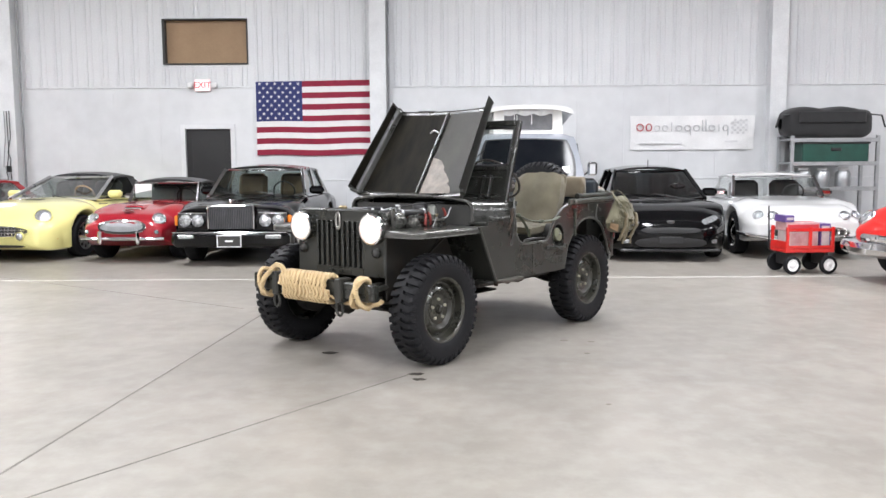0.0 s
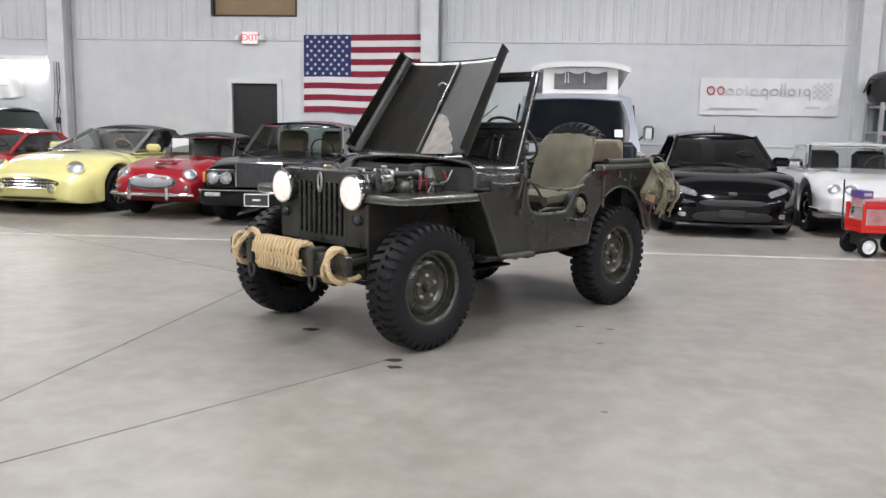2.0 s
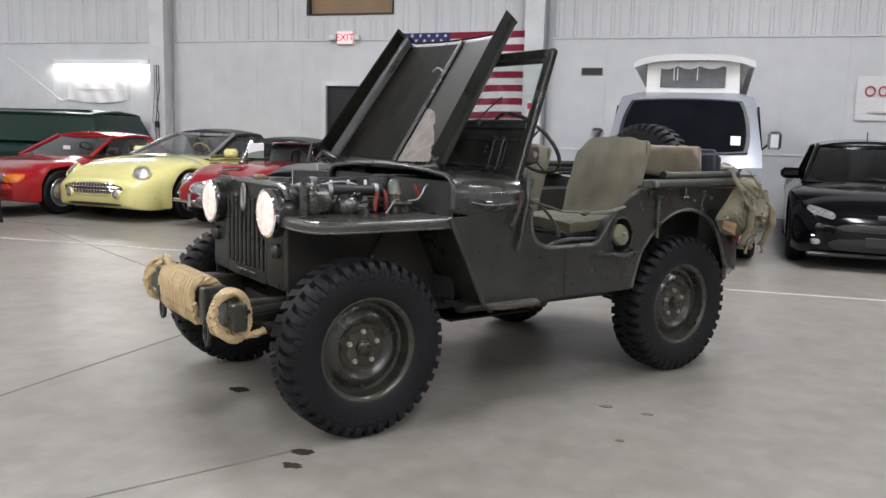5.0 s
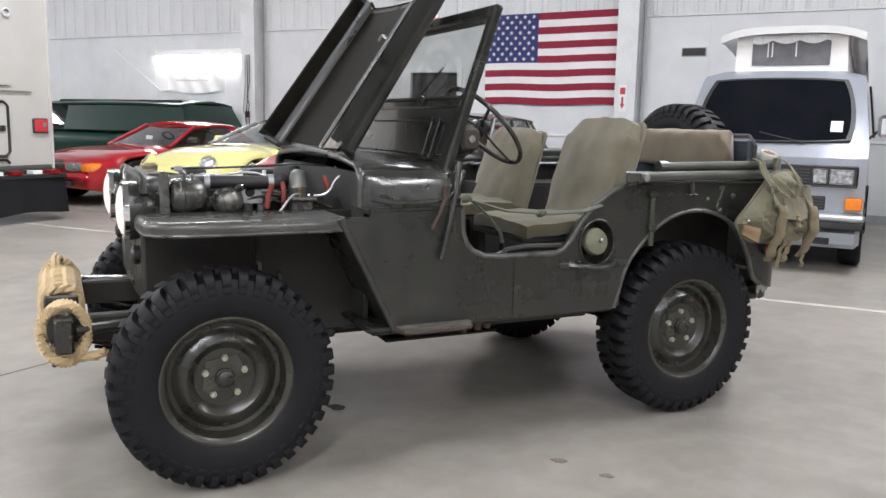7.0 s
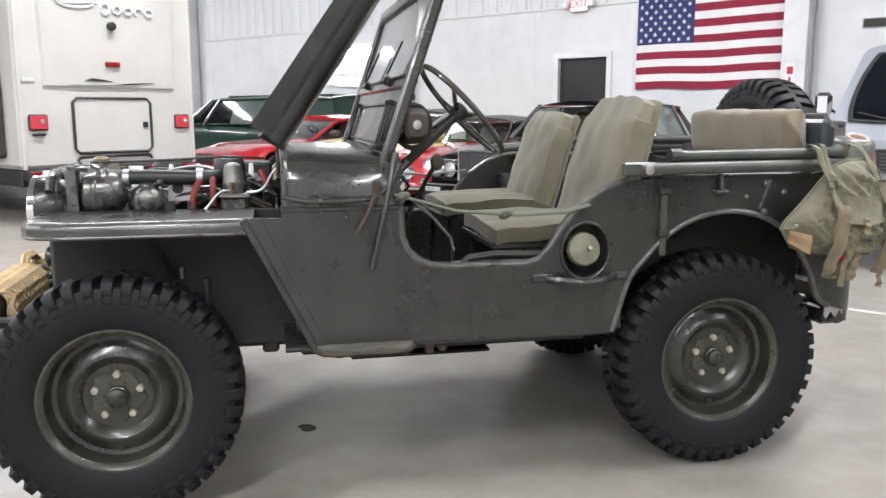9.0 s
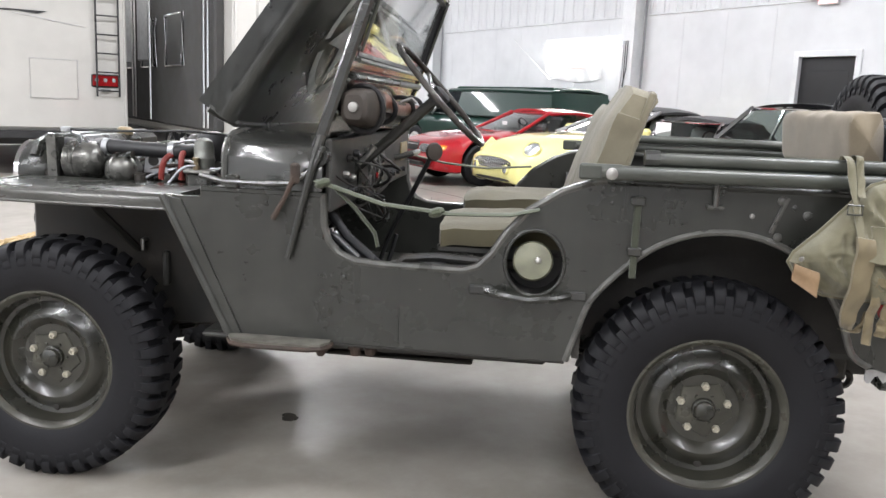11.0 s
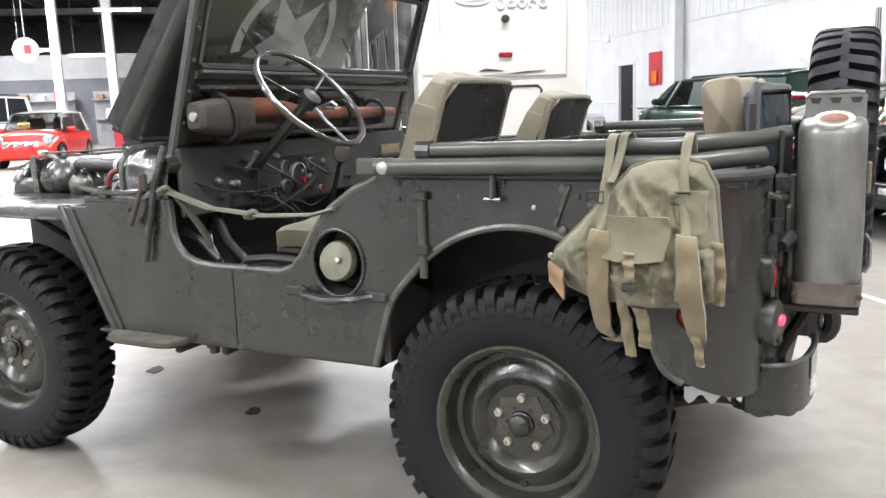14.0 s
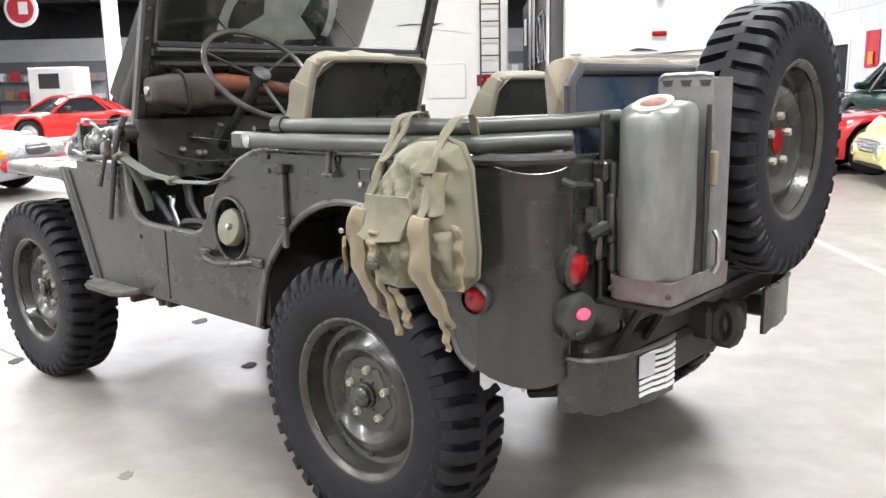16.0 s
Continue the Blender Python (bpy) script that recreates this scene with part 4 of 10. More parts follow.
    for item in P.get("bits", ()):
        nm, mat, x0, x1, y0, y1, z0, z1, r = item[:9]
        part(nm, Mesh().box(x0, x1, y0, y1, z0, z1, r), mat, e)
        if y0 > 0.01 and len(item) < 10:
            part(nm, Mesh().box(x0, x1, -y1, -y0, z0, z1, r), mat, e)
    for nm, mat, path, r, flat in P.get("tubes", ()):
        part(nm, Mesh().tube(path, r, 10, False, flat), mat, e)
    if P.get("mirror", True):
        for s in (1, -1):
            part("door_mirror", Mesh().box(bf - 0.42, bf - 0.30, min(s * hb, s * (hb + 0.24)), max(s * hb, s * (hb + 0.24)), zbelt + 0.03, zbelt + 0.16, 0.04), P.get("mirrormat", P["paint"]), e)
    if "grille" in P:
        gx, gw, z0, z1, n, gm, bm = P["grille"]
        g = part("grille", Mesh().box(gx - 0.06, gx, -gw, gw, z0, z1, 0.03), bm, e)
        for k in range(n):
            y = -gw + 2 * gw * (k + 0.5) / n
            part("bar", Mesh().box(gx - 0.01, gx + 0.012, y - gw / n * 0.35, y + gw / n * 0.35, z0 + 0.02, z1 - 0.02, 0.004), gm, g)
        fr = Mesh().tube([(gx, -gw, z0), (gx, gw, z0), (gx, gw, z1), (gx, -gw, z1)], 0.014, 6, True)
        part("surround", fr, P.get("surround", M_CHROME), g)
    return e


def bow_tube(x, w, z, dx, n=12):
    return [(x - dx * (abs(-1 + 2 * k / n)) ** 2.2, w * (-1 + 2 * k / n), z) for k in range(n + 1)]


SOUTH = -90.0
yellow_roadster = dict(L=4.5, W=1.80, R=0.33, axles=(1.42, -1.15), ends=(2.33, -1.95), square=3.0, crest=0.0, bulge=0.08, bezel=M_YELLOW, rim=M_ALLOY, wheel="spoke", paint=M_YELLOW, belt=M_YELLOW, seat=M_INTERIOR,
               top=[(-1.95, 0.78), (-1.7, 0.86), (-1.0, 0.91), (0.6, 0.93), (1.2, 0.90), (1.7, 0.86), (2.0, 0.80), (2.2, 0.71), (2.33, 0.60)],
               plan=[(-1.95, 0.80), (-1.6, 0.94), (-0.9, 1.0), (1.3, 1.0), (1.8, 0.96), (2.1, 0.89), (2.25, 0.82), (2.33, 0.75)],
               bottom=[(-1.95, 0.42), (-1.7, 0.24), (2.1, 0.17), (2.25, 0.18), (2.33, 0.21)],
               cabin=dict(x=(0.88, 0.0, -0.75, -1.30), z=1.25, wr=0.64, wb=0.86, roof=M_SOFTTOP, pillar=M_ALLOY, edge=0.024, rear_glass=False, quarter=M_SOFTTOP, side=(0.66, -0.1, -0.55, -0.6), posts=()),
               lamps=[(0.63, 0.68, 0.115, M_LENS), (0.42, 0.395, 0.06, M_LENS)], oval=(0.465, 0.54, 0.09, 20, 4, M_CHROME, M_INTERIOR, M_YELLOW), surround_r=0.012, bar_r=0.006,
               patches=[("lower_intake", M_INTERIOR, 0.0, 0.245, 0.48, 0.022, 0.0)],
               bits=[("hood_scoop", M_BLACKTRIM, 1.28, 1.40, -0.14, 0.14, 0.875, 0.897, 0.01, 1), ("marker", M_AMBER, 2.0, 2.09, 0.725, 0.80, 0.32, 0.36, 0.012), ("fender_vent", M_BLACKTRIM, 0.75, 1.0, 0.865, 0.885, 0.80, 0.815, 0.004)], wheelmat=M_TANSEAT)
car("convertible_car", pose(-6.30, 14.33, 0, 0, 0, SOUTH - 6.5), "pale yellow convertible with a raised black soft top", yellow_roadster)

red_roadster = dict(L=4.0, W=1.44, R=0.32, axles=(1.14, -1.13), ends=(1.80, -2.05), square=2.7, crest=0.045, bulge=0.06, rim=M_CHROME, wheel="spoke", paint=M_DARKRED, belt=M_CHROME, wipers=False,
              top=[(-2.05, 0.62), (-1.6, 0.78), (-0.8, 0.86), (0.5, 0.87), (1.1, 0.82), (1.5, 0.75), (1.7, 0.69), (1.80, 0.58)],
              plan=[(-2.05, 0.6), (-1.7, 0.86), (-1.0, 1.0), (1.1, 1.0), (1.5, 0.95), (1.72, 0.88), (1.80, 0.80)], bottom=[(-2.05, 0.45), (-1.7, 0.26), (1.5, 0.22), (1.80, 0.34)],
              cabin=dict(x=(0.38, 0.16, -0.55, -1.05), z=1.155, wb=0.80, wr=0.74, roof=M_SOFTTOP, pillar=M_CHROME, edge=0.014, rear_glass=False, side=(0.34, 0.1, -0.45, -0.5), posts=()),
              lamps=[(0.51, 0.635, 0.090, M_LENS), (0.52, 0.455, 0.03, M_LENS)], oval=(0.525, 0.34, 0.085, 26, 0, M_GALV, M_GREYLINE, M_CHROME), surround_r=0.024, bar_r=0.005,
              bits=[("hood_scoop", M_DARKRED, 1.18, 1.46, -0.15, 0.15, 0.74, 0.815, 0.035, 1), ("scoop_trim", M_CHROME, 1.44, 1.47, -0.13, 0.13, 0.755, 0.795, 0.01, 1), ("badge", M_CHROME, 1.56, 1.66, -0.07, 0.07, 0.735, 0.755, 0.008, 1), ("overrider", M_CHROME, 1.93, 2.0, 0.255, 0.31, 0.28, 0.48, 0.025), ("price_card", M_SIGNWHITE, 0.29, 0.30, -0.50, -0.22, 0.90, 1.12, 0.002, 1)],
              tubes=[("bumper", M_CHROME, bow_tube(1.95, 0.62, 0.36, 0.12), 0.05, 0.55)], mirrormat=M_CHROME, seat=M_GREYLINE)
car("roadster", pose(-4.53, 13.75, 0, 0, 0, SOUTH - 4.5), "deep red classic roadster with chrome grille and bumper", red_roadster)

black_saloon = dict(L=5.2, W=1.70, R=0.345, axles=(1.55, -1.30), ends=(2.20, -2.55), square=4.6, crest=0.0, bulge=0.03, rim=M_CHROME, paint=M_BLACK, seat=M_TANSEAT,
            top=[(-2.55, 0.80), (-2.3, 0.90), (-1.4, 0.97), (0.7, 0.97), (1.6, 0.90), (2.1, 0.84), (2.20, 0.79)],
            plan=[(-2.55, 0.85), (-2.2, 0.96), (-1.4, 1.0), (1.8, 1.0), (2.12, 0.97), (2.20, 0.94)], bottom=[(-2.55, 0.40), (-2.2, 0.28), (1.9, 0.24), (2.20, 0.30)],
            cabin=dict(x=(0.74, 0.25, -1.15, -1.65), z=1.36, wb=0.90, wr=0.75, posts=(0.45, 0.93), pillar=M_CHROME, glass=M_CARGLASS),
            lamps=[(0.475, 0.635, 0.082, M_LENS), (0.655, 0.635, 0.082, M_LENS)],
            bits=[("lamp_panel", M_CHROME, 2.19, 2.232, 0.37, 0.765, 0.735, 0.75, 0.004), ("lamp_recess", M_BLACKTRIM, 2.18, 2.226, 0.36, 0.765, 0.535, 0.74, 0.004), ("grille_shell", M_BLACK, 2.14, 2.30, -0.335, 0.335, 0.50, 0.845, 0.025, 1), ("shell_trim", M_CHROME, 2.26, 2.31, 0.305, 0.33, 0.52, 0.84, 0.006), ("shell_top", M_CHROME, 2.2, 2.31, -0.32, 0.32, 0.838, 0.852, 0.006, 1), ("bumper", M_BLACK, 2.2, 2.40, -0.83, 0.83, 0.27, 0.49, 0.06, 1), ("bumper_strip", M_CHROME, 2.385, 2.405, -0.80, 0.80, 0.472, 0.488, 0.006, 1), ("number_plate", M_INTERIOR, 2.405, 2.42, -0.16, 0.16, 0.285, 0.435, 0.004, 1), ("plate_frame", M_SIGNWHITE, 2.412, 2.428, -0.17, 0.17, 0.432, 0.443, 0.003, 1), ("plate_frame", M_SIGNWHITE, 2.412, 2.428, -0.17, 0.17, 0.277, 0.288, 0.003, 1), ("plate_frame", M_SIGNWHITE, 2.412, 2.428, 0.158, 0.17, 0.285, 0.435, 0.003), ("plate_badge", M_SIGNWHITE, 2.419, 2.427, -0.055, 0.055, 0.35, 0.375, 0.01, 1), ("indicator", M_AMBER, 2.08, 2.215, 0.765, 0.825, 0.56, 0.71, 0.02), ("side_lamp", M_LENS, 2.385, 2.41, 0.5, 0.72, 0.395, 0.45, 0.01), ("hood_ridge", M_CHROME, 1.0, 2.28, -0.010, 0.010, 0.85, 0.925, 0.004, 1)])
saloon_m = pose(-2.92, 13.72, 0, 0, 0, SOUTH - 1)
saloon = car("saloon_car", saloon_m, "black luxury saloon with upright mesh grille and tan seats", black_saloon)
M_MESHBAR = worn("dull_grey_bar", (0.09, 0.09, 0.095), (0.06, 0.06, 0.064), (0.35, 0.5), 0.3, 90, 9)
radiator = part("grille", Mesh().box(2.29, 2.305, -0.30, 0.30, 0.52, 0.835, 0.004), worn("dark_grey_mesh", (0.05, 0.05, 0.053), (0.03, 0.03, 0.033), (0.35, 0.5), 0.6, 220, 30, 0.5), saloon)
for k in range(24):
    part("bar", Mesh().box(2.302, 2.312, -0.296 + k * 0.0252, -0.284 + k * 0.0252, 0.525, 0.83), M_MESHBAR, radiator)

black_hatch = dict(L=4.4, W=1.78, R=0.33, axles=(1.32, -1.33), ends=(2.05, -2.1), square=3.2, bulge=0.12, rim=M_BLACKTRIM, wheel="spoke", paint=M_BLACK, belt=M_BLACK,
            top=[(-2.1, 0.95), (-1.5, 0.97), (0.6, 0.94), (1.1, 0.88), (1.6, 0.80), (1.9, 0.71), (2.05, 0.58)], plan=[(-2.1, 0.85), (-1.6, 0.98), (1.4, 1.0), (1.75, 0.95), (1.95, 0.84), (2.05, 0.74)],
            bottom=[(-2.1, 0.35), (-1.8, 0.22), (1.9, 0.16), (2.05, 0.18)],
            cabin=dict(x=(1.0, 0.22, -1.45, -1.95), z=1.31, wb=0.83, wr=0.64, posts=(0.42, 0.8), glass=M_DARKGLASS, edge=0.02),
            patches=[("headlamp", M_LENS, 0.575, 0.60, 0.135, 0.040, 0.22), ("upper_grille", M_BLACKTRIM, 0.0, 0.46, 0.42, 0.04, 0.0), ("lower_grille", M_BLACKTRIM, 0.0, 0.28, 0.50, 0.07, 0.0), ("fog_lamp", M_LENS, 0.62, 0.30, 0.05, 0.03, 0.0), ("badge", M_CHROME, 0.0, 0.575, 0.055, 0.022, 0.0)],
            bits=[("number_plate", M_BLACKTRIM, 2.14, 2.19, -0.16, 0.16, 0.27, 0.37, 0.005, 1), ("splitter", M_BLACKTRIM, 1.9, 2.14, -0.7, 0.7, 0.15, 0.19, 0.02, 1), ("fog_trim", M_CHROME, 2.07, 2.10, 0.5, 0.66, 0.355, 0.366, 0.004), ("aerial", M_BLACKTRIM, -0.006, 0.006, -0.006, 0.006, 1.36, 1.47, 0.0, 1)], mirrormat=M_BLACK)
car("hatchback_car", pose(3.42, 13.72, -0.0, 0, 0, SOUTH - 5), "glossy black hatchback with pale rear window showing through", black_hatch)

white_tourer = dict(L=4.5, W=1.80, R=0.335, axles=(1.25, -1.29), ends=(2.05, -2.3), square=2.8, crest=0.05, bulge=0.08, rim=M_CHROME, paint=M_WHITE, wipers=False,
             top=[(-2.3, 0.62), (-2.0, 0.78), (-0.9, 0.87), (0.6, 0.88), (1.4, 0.83), (1.8, 0.76), (2.0, 0.66), (2.05, 0.60)], plan=[(-2.3, 0.7), (-1.9, 0.9), (-1.2, 1.0), (1.3, 1.0), (1.8, 0.95), (2.0, 0.88), (2.05, 0.82)],
             bottom=[(-2.3, 0.45), (-1.9, 0.26), (1.8, 0.24), (2.05, 0.34)],
             cabin=dict(x=(0.55, 0.24, -0.75, -1.05), z=1.20, wb=0.80, wr=0.72, pillar=M_CHROME, posts=(), side=(0.5, 0.18, -0.65, -0.72), glass=M_GLASS),
             lamps=[(0.50, 0.635, 0.072, M_LENS), (0.68, 0.635, 0.072, M_LENS)], oval=(0.40, 0.55, 0.075, 11, 0, M_CHROME, M_INTERIOR, M_CHROME), surround_r=0.018, bar_r=0.020, splay=3,
             bits=[("side_cove", M_SILVER, -0.1, 0.85, 0.885, 0.905, 0.45, 0.66, 0.01)], tubes=[("bumper", M_CHROME, [(1.75, 0.90, 0.37), (2.0, 0.84, 0.36), (2.14, 0.66, 0.34), (2.19, 0.42, 0.32)], 0.05, 0.7), ("bumper", M_CHROME, [(1.75, -0.90, 0.37), (2.0, -0.84, 0.36), (2.14, -0.66, 0.34), (2.19, -0.42, 0.32)], 0.05, 0.7)], mirrormat=M_CHROME, seat=M_INTERIOR)
car("sports_car", pose(5.52, 13.92, 0, 0, 0, SOUTH - 6), "white classic two-seat sports car with silver side cove", white_tourer)

redcar = dict(L=4.9, W=1.9, R=0.35, axles=(1.45, -1.45), ends=(2.3, -2.6), square=2.8, crest=0.06, rim=M_CHROME, paint=M_BRIGHTRED,
              top=[(-2.6, 0.7), (-2.2, 0.9), (-1, 0.98), (0.6, 1.0), (1.6, 0.95), (2.1, 0.86), (2.3, 0.7)], plan=[(-2.6, 0.7), (-2, 0.95), (1.5, 1.0), (2.1, 0.94), (2.3, 0.8)], bottom=[(-2.6, 0.4), (-2.2, 0.3), (1.9, 0.27), (2.3, 0.4)],
              cabin=dict(x=(0.6, 0.15, -1.1, -1.7), z=1.45, wr=0.7, pillar=M_CHROME), lamps=[(0.70, 0.74, 0.10, M_LENS)], grille=(2.30, 0.6, 0.46, 0.66, 18, M_CHROME, M_INTERIOR),
              tubes=[("bumper", M_CHROME, bow_tube(2.44, 0.98, 0.40, 0.28), 0.11, 0.9), ("bumper_guard", M_CHROME, bow_tube(2.46, 0.6, 0.52, 0.1), 0.05, 1.0)])
car("classic_car", pose(7.35, 9.9, 0, 0, 0, 180 + 22), "bright red classic car with heavy chrome bumper", redcar)

red_coupe = dict(L=4.2, W=1.81, R=0.33, axles=(1.30, -1.12), ends=(2.08, -1.9), square=4.0, bulge=0.06, rim=M_ALLOY, paint=M_COUPERED, belt=M_BLACKTRIM, mirrormat=M_BLACKTRIM,
            top=[(-1.9, 0.83), (-1.2, 0.88), (0.6, 0.86), (1.4, 0.79), (1.9, 0.71), (2.08, 0.64)], plan=[(-1.9, 0.86), (-1.6, 0.98), (1.6, 1.0), (1.95, 0.96), (2.08, 0.90)], bottom=[(-1.9, 0.35), (-1.7, 0.24), (1.8, 0.2), (2.08, 0.24)],
            cabin=dict(x=(0.66, 0.0, -0.85, -1.3), z=1.17, wb=0.86, wr=0.68, posts=(), glass=M_CARGLASS),
            patches=[("headlamp", M_LENS, 0.50, 0.56, 0.18, 0.065, 0.0), ("indicator", M_AMBER, 0.765, 0.56, 0.09, 0.062, 0.0), ("grille", M_INTERIOR, 0.0, 0.58, 0.28, 0.075, 0.0), ("grille_bar", M_CHROME, 0.0, 0.60, 0.27, 0.008, 0.0)],
            bits=[("bumper", M_COUPERED, 1.92, 2.19, -0.80, 0.80, 0.34, 0.48, 0.06, 1), ("side_strip", M_COUPERED, -1.2, 1.0, 0.895, 0.918, 0.36, 0.46, 0.008), ("intake", M_INTERIOR, 2.1, 2.195, -0.5, 0.5, 0.29, 0.35, 0.01, 1), ("paper", M_SIGNWHITE, 0.60, 0.61, 0.15, 0.3, 0.94, 1.0, 0.002, 1)])
car("coupe_car", pose(-8.28, 13.9, 0, 0, 0, -97), "red two-door coupe with amber indicators", red_coupe)

green = dict(L=5.6, W=1.86, R=0.37, axles=(2.05, -1.5), ends=(2.95, -2.6), square=2.7, crest=0.03, rim=M_CHROME, paint=M_GREEN, belt=M_GREEN, category="panel van",
             top=[(-2.6, 1.0), (-2.4, 1.12), (1.4, 1.16), (1.9, 1.14), (2.6, 1.04), (2.95, 0.86)], plan=[(-2.6, 0.84), (-2.2, 1.0), (1.2, 1.0), (1.9, 0.95), (2.6, 0.86), (2.95, 0.7)], bottom=[(-2.6, 0.4), (-2.4, 0.35), (2.3, 0.32), (2.95, 0.42)],
             cabin=dict(x=(1.80, 1.22, -2.28, -2.5), z=1.54, rear_glass=False, wr=0.76, wb=0.93, side=(1.72, 1.16, 0.50, 0.50), posts=(0.30,), glass=M_DARKGLASS, pillar=M_ALLOY, quarter=M_GREEN), lamps=[(0.62, 0.86, 0.10, M_LENS)], oval=(0.64, 0.40, 0.14, 10, 0, M_CHROME, M_INTERIOR, M_CHROME),
             bits=[("hood_strip", M_CHROME, 2.0, 2.7, 0.78, 0.80, 0.98, 1.01, 0.006), ("roof_round", M_GREEN, -2.10, 1.0, -0.50, 0.50, 1.53, 1.61, 0.05, 1)],
             tubes=[("bumper", M_CHROME, bow_tube(3.1, 0.9, 0.45, 0.15), 0.06, 1.0)])
car("panel_van", pose(-11.2, 15.45, 0, 0, 0, 180 + 2), "dark green vintage panel van parked along the wall", green)


M_DARKSILVER = worn("dark_grey_trim", (0.07, 0.07, 0.072), (0.05, 0.05, 0.052), (0.35, 0.5), 0, 60, 6)


def camper():
    """A boxy camper van with its pop-top raised, facing +x."""
    e = empty("camper_van", pose(1.29, 13.85, 0, 0, 0, SOUTH - 2), "silver camper van with raised white pop-top roof", "van")
    W = 1.66
    prof = [(-2.25, 0.4), (2.0, 0.36), (2.2, 0.42), (2.26, 0.62), (2.25, 1.04), (2.14, 1.16), (1.62, 1.80), (1.48, 1.86), (-2.1, 1.90), (-2.25, 1.75)]
    rings = []
    for k in range(9):
        y = -1 + k / 4
        tuck = 0.06 * abs(y) ** 6
        rings.append([(x * (1 - tuck * 0.6), y * W / 2 * (1.0 if z < 1.2 else 1.0 - 0.13 * (z - 1.2) / 0.75), z - (0.05 * abs(y) ** 8 if z > 1.5 else 0)) for x, z in prof])
    body = Mesh().rings(rings)
    part("body", body, M_SILVER, e, smooth=30)
    def pane(grow, lift):
        def fn(u, v):
            a, b = 2 * u - 1, 2 * v - 1
            a, b = a * math.sqrt(1 - 0.15 * b * b * a * a), b * math.sqrt(1 - 0.15 * a * a * b * b)
            h = 0.5 + 0.5 * b * grow
            z = 1.175 + 0.61 * h
            return (2.125 - 0.50 * h + lift + 0.03 * (1 - a * a), a * grow * (0.735 - 0.09 * h), z)
        return fn
    part("windscreen_seal", Mesh().sheet(pane(1.0, 0.012), 12, 6, (-0.02, 0, -0.015)), M_BLACKTRIM, e)
    part("windscreen", Mesh().sheet(pane(0.945, 0.020), 12, 6, (-0.006, 0, -0.004)), worn("dark_windscreen", (0.004, 0.005, 0.007), (0.007, 0.008, 0.010), (0.06, 0.1), 0, 60, 3, 0.0, spec=0.10), e, "dark windscreen")
    for s in (1, -1):
        for x0, x1 in ((0.95, 1.65), (-0.3, 0.85), (-1.7, -0.4)):
            part("side_window", Mesh().at(pose(0, s * 0.855, 1.2, s * 8.0)).box(x0, x1 - (0.25 if x0 > 0.9 else 0), -0.01, 0.01, 0.02, 0.52, 0.01), M_DARKGLASS, e)
        for y0, y1 in ((0.395, 0.52), (0.535, 0.735)):
            unit = part("headlamp", Mesh().box(2.25, 2.296, min(s * y0, s * y1), max(s * y0, s * y1), 0.81, 0.945, 0.014), M_LENS, e)
            part("lens_rim", Mesh().tube([(2.294, s * (y0 + 0.006), 0.816), (2.294, s * (y1 - 0.006), 0.816), (2.294, s * (y1 - 0.006), 0.939), (2.294, s * (y0 + 0.006), 0.939)], 0.005, 6, True), M_CHROME, unit)
        part("vent_slot", Mesh().box(2.30, 2.318, min(s * 0.36, s * 0.58), max(s * 0.36, s * 0.58), 0.27, 0.33, 0.006), M_BLACKTRIM, e)
        part("indicator", Mesh().box(2.2, 2.275, min(s * 0.68, s * 0.82), max(s * 0.68, s * 0.82), 0.58, 0.69, 0.012), M_AMBER, e)
        part("wiper", Mesh().tube([(2.17, s * 0.25 + 0.05, 1.165), (2.11, s * 0.25 - 0.35, 1.26)], 0.008, 6), M_BLACKTRIM, e)
        arm = part("door_mirror", Mesh().box(1.82, 1.9, min(s * 0.88, s * 1.02), max(s * 0.88, s * 1.02), 1.23, 1.43, 0.03), M_CHROME, e)
        part("arm", Mesh().tube([(1.8, s * 0.80, 1.2), (1.86, s * 0.9, 1.3)], 0.012, 6), M_BLACKTRIM, arm)
        for x in (1.55, -1.1):
            make_wheel(e, x, s * 0.74, 0.32, 0.19, M_ALLOY, s)
    part("front_grille", Mesh().box(2.235, 2.28, -0.77, 0.77, 0.785, 0.97, 0.015), M_BLACKTRIM, e)
    part("grille_trim", Mesh().tube([(2.275, -0.765, 0.79), (2.275, 0.765, 0.79), (2.275, 0.765, 0.968), (2.275, -0.765, 0.968)], 0.009, 6, True), M_DARKSILVER, e)
    for k in range(5):
        part("grille_slat", Mesh().box(2.275, 2.287, -0.375, 0.375, 0.818 + k * 0.028, 0.826 + k * 0.028), M_DARKSILVER, e)
    part("lower_grille", Mesh().box(2.23, 2.272, -0.52, 0.52, 0.575, 0.70, 0.01), M_BLACKTRIM, e)
    for k in range(4):
        part("lower_slat", Mesh().box(2.268, 2.276, -0.51, 0.51, 0.594 + k * 0.028, 0.601 + k * 0.028), M_DARKSILVER, e)
    bump_bar = part("bumper", Mesh().box(2.15, 2.40, -0.85, 0.85, 0.485, 0.545, 0.02), M_GALV, e)
    part("bumper_strip", Mesh().box(2.16, 2.395, -0.845, 0.845, 0.42, 0.484, 0.012), M_BLACKTRIM, bump_bar)
    part("valance", Mesh().box(2.05, 2.305, -0.82, 0.82, 0.24, 0.418, 0.04), M_SILVER, e)
    part("plate", Mesh().box(2.398, 2.405, -0.2, 0.2, 0.34, 0.45, 0.003), M_GREYLINE, e)
    part("paper", Mesh().at(pose(2.04, 0.55, 1.32, 0, -40, 0)).box(-0.005, 0.005, -0.05, 0.05, -0.06, 0.06), M_SIGNWHITE, e)
    tent = Mesh()
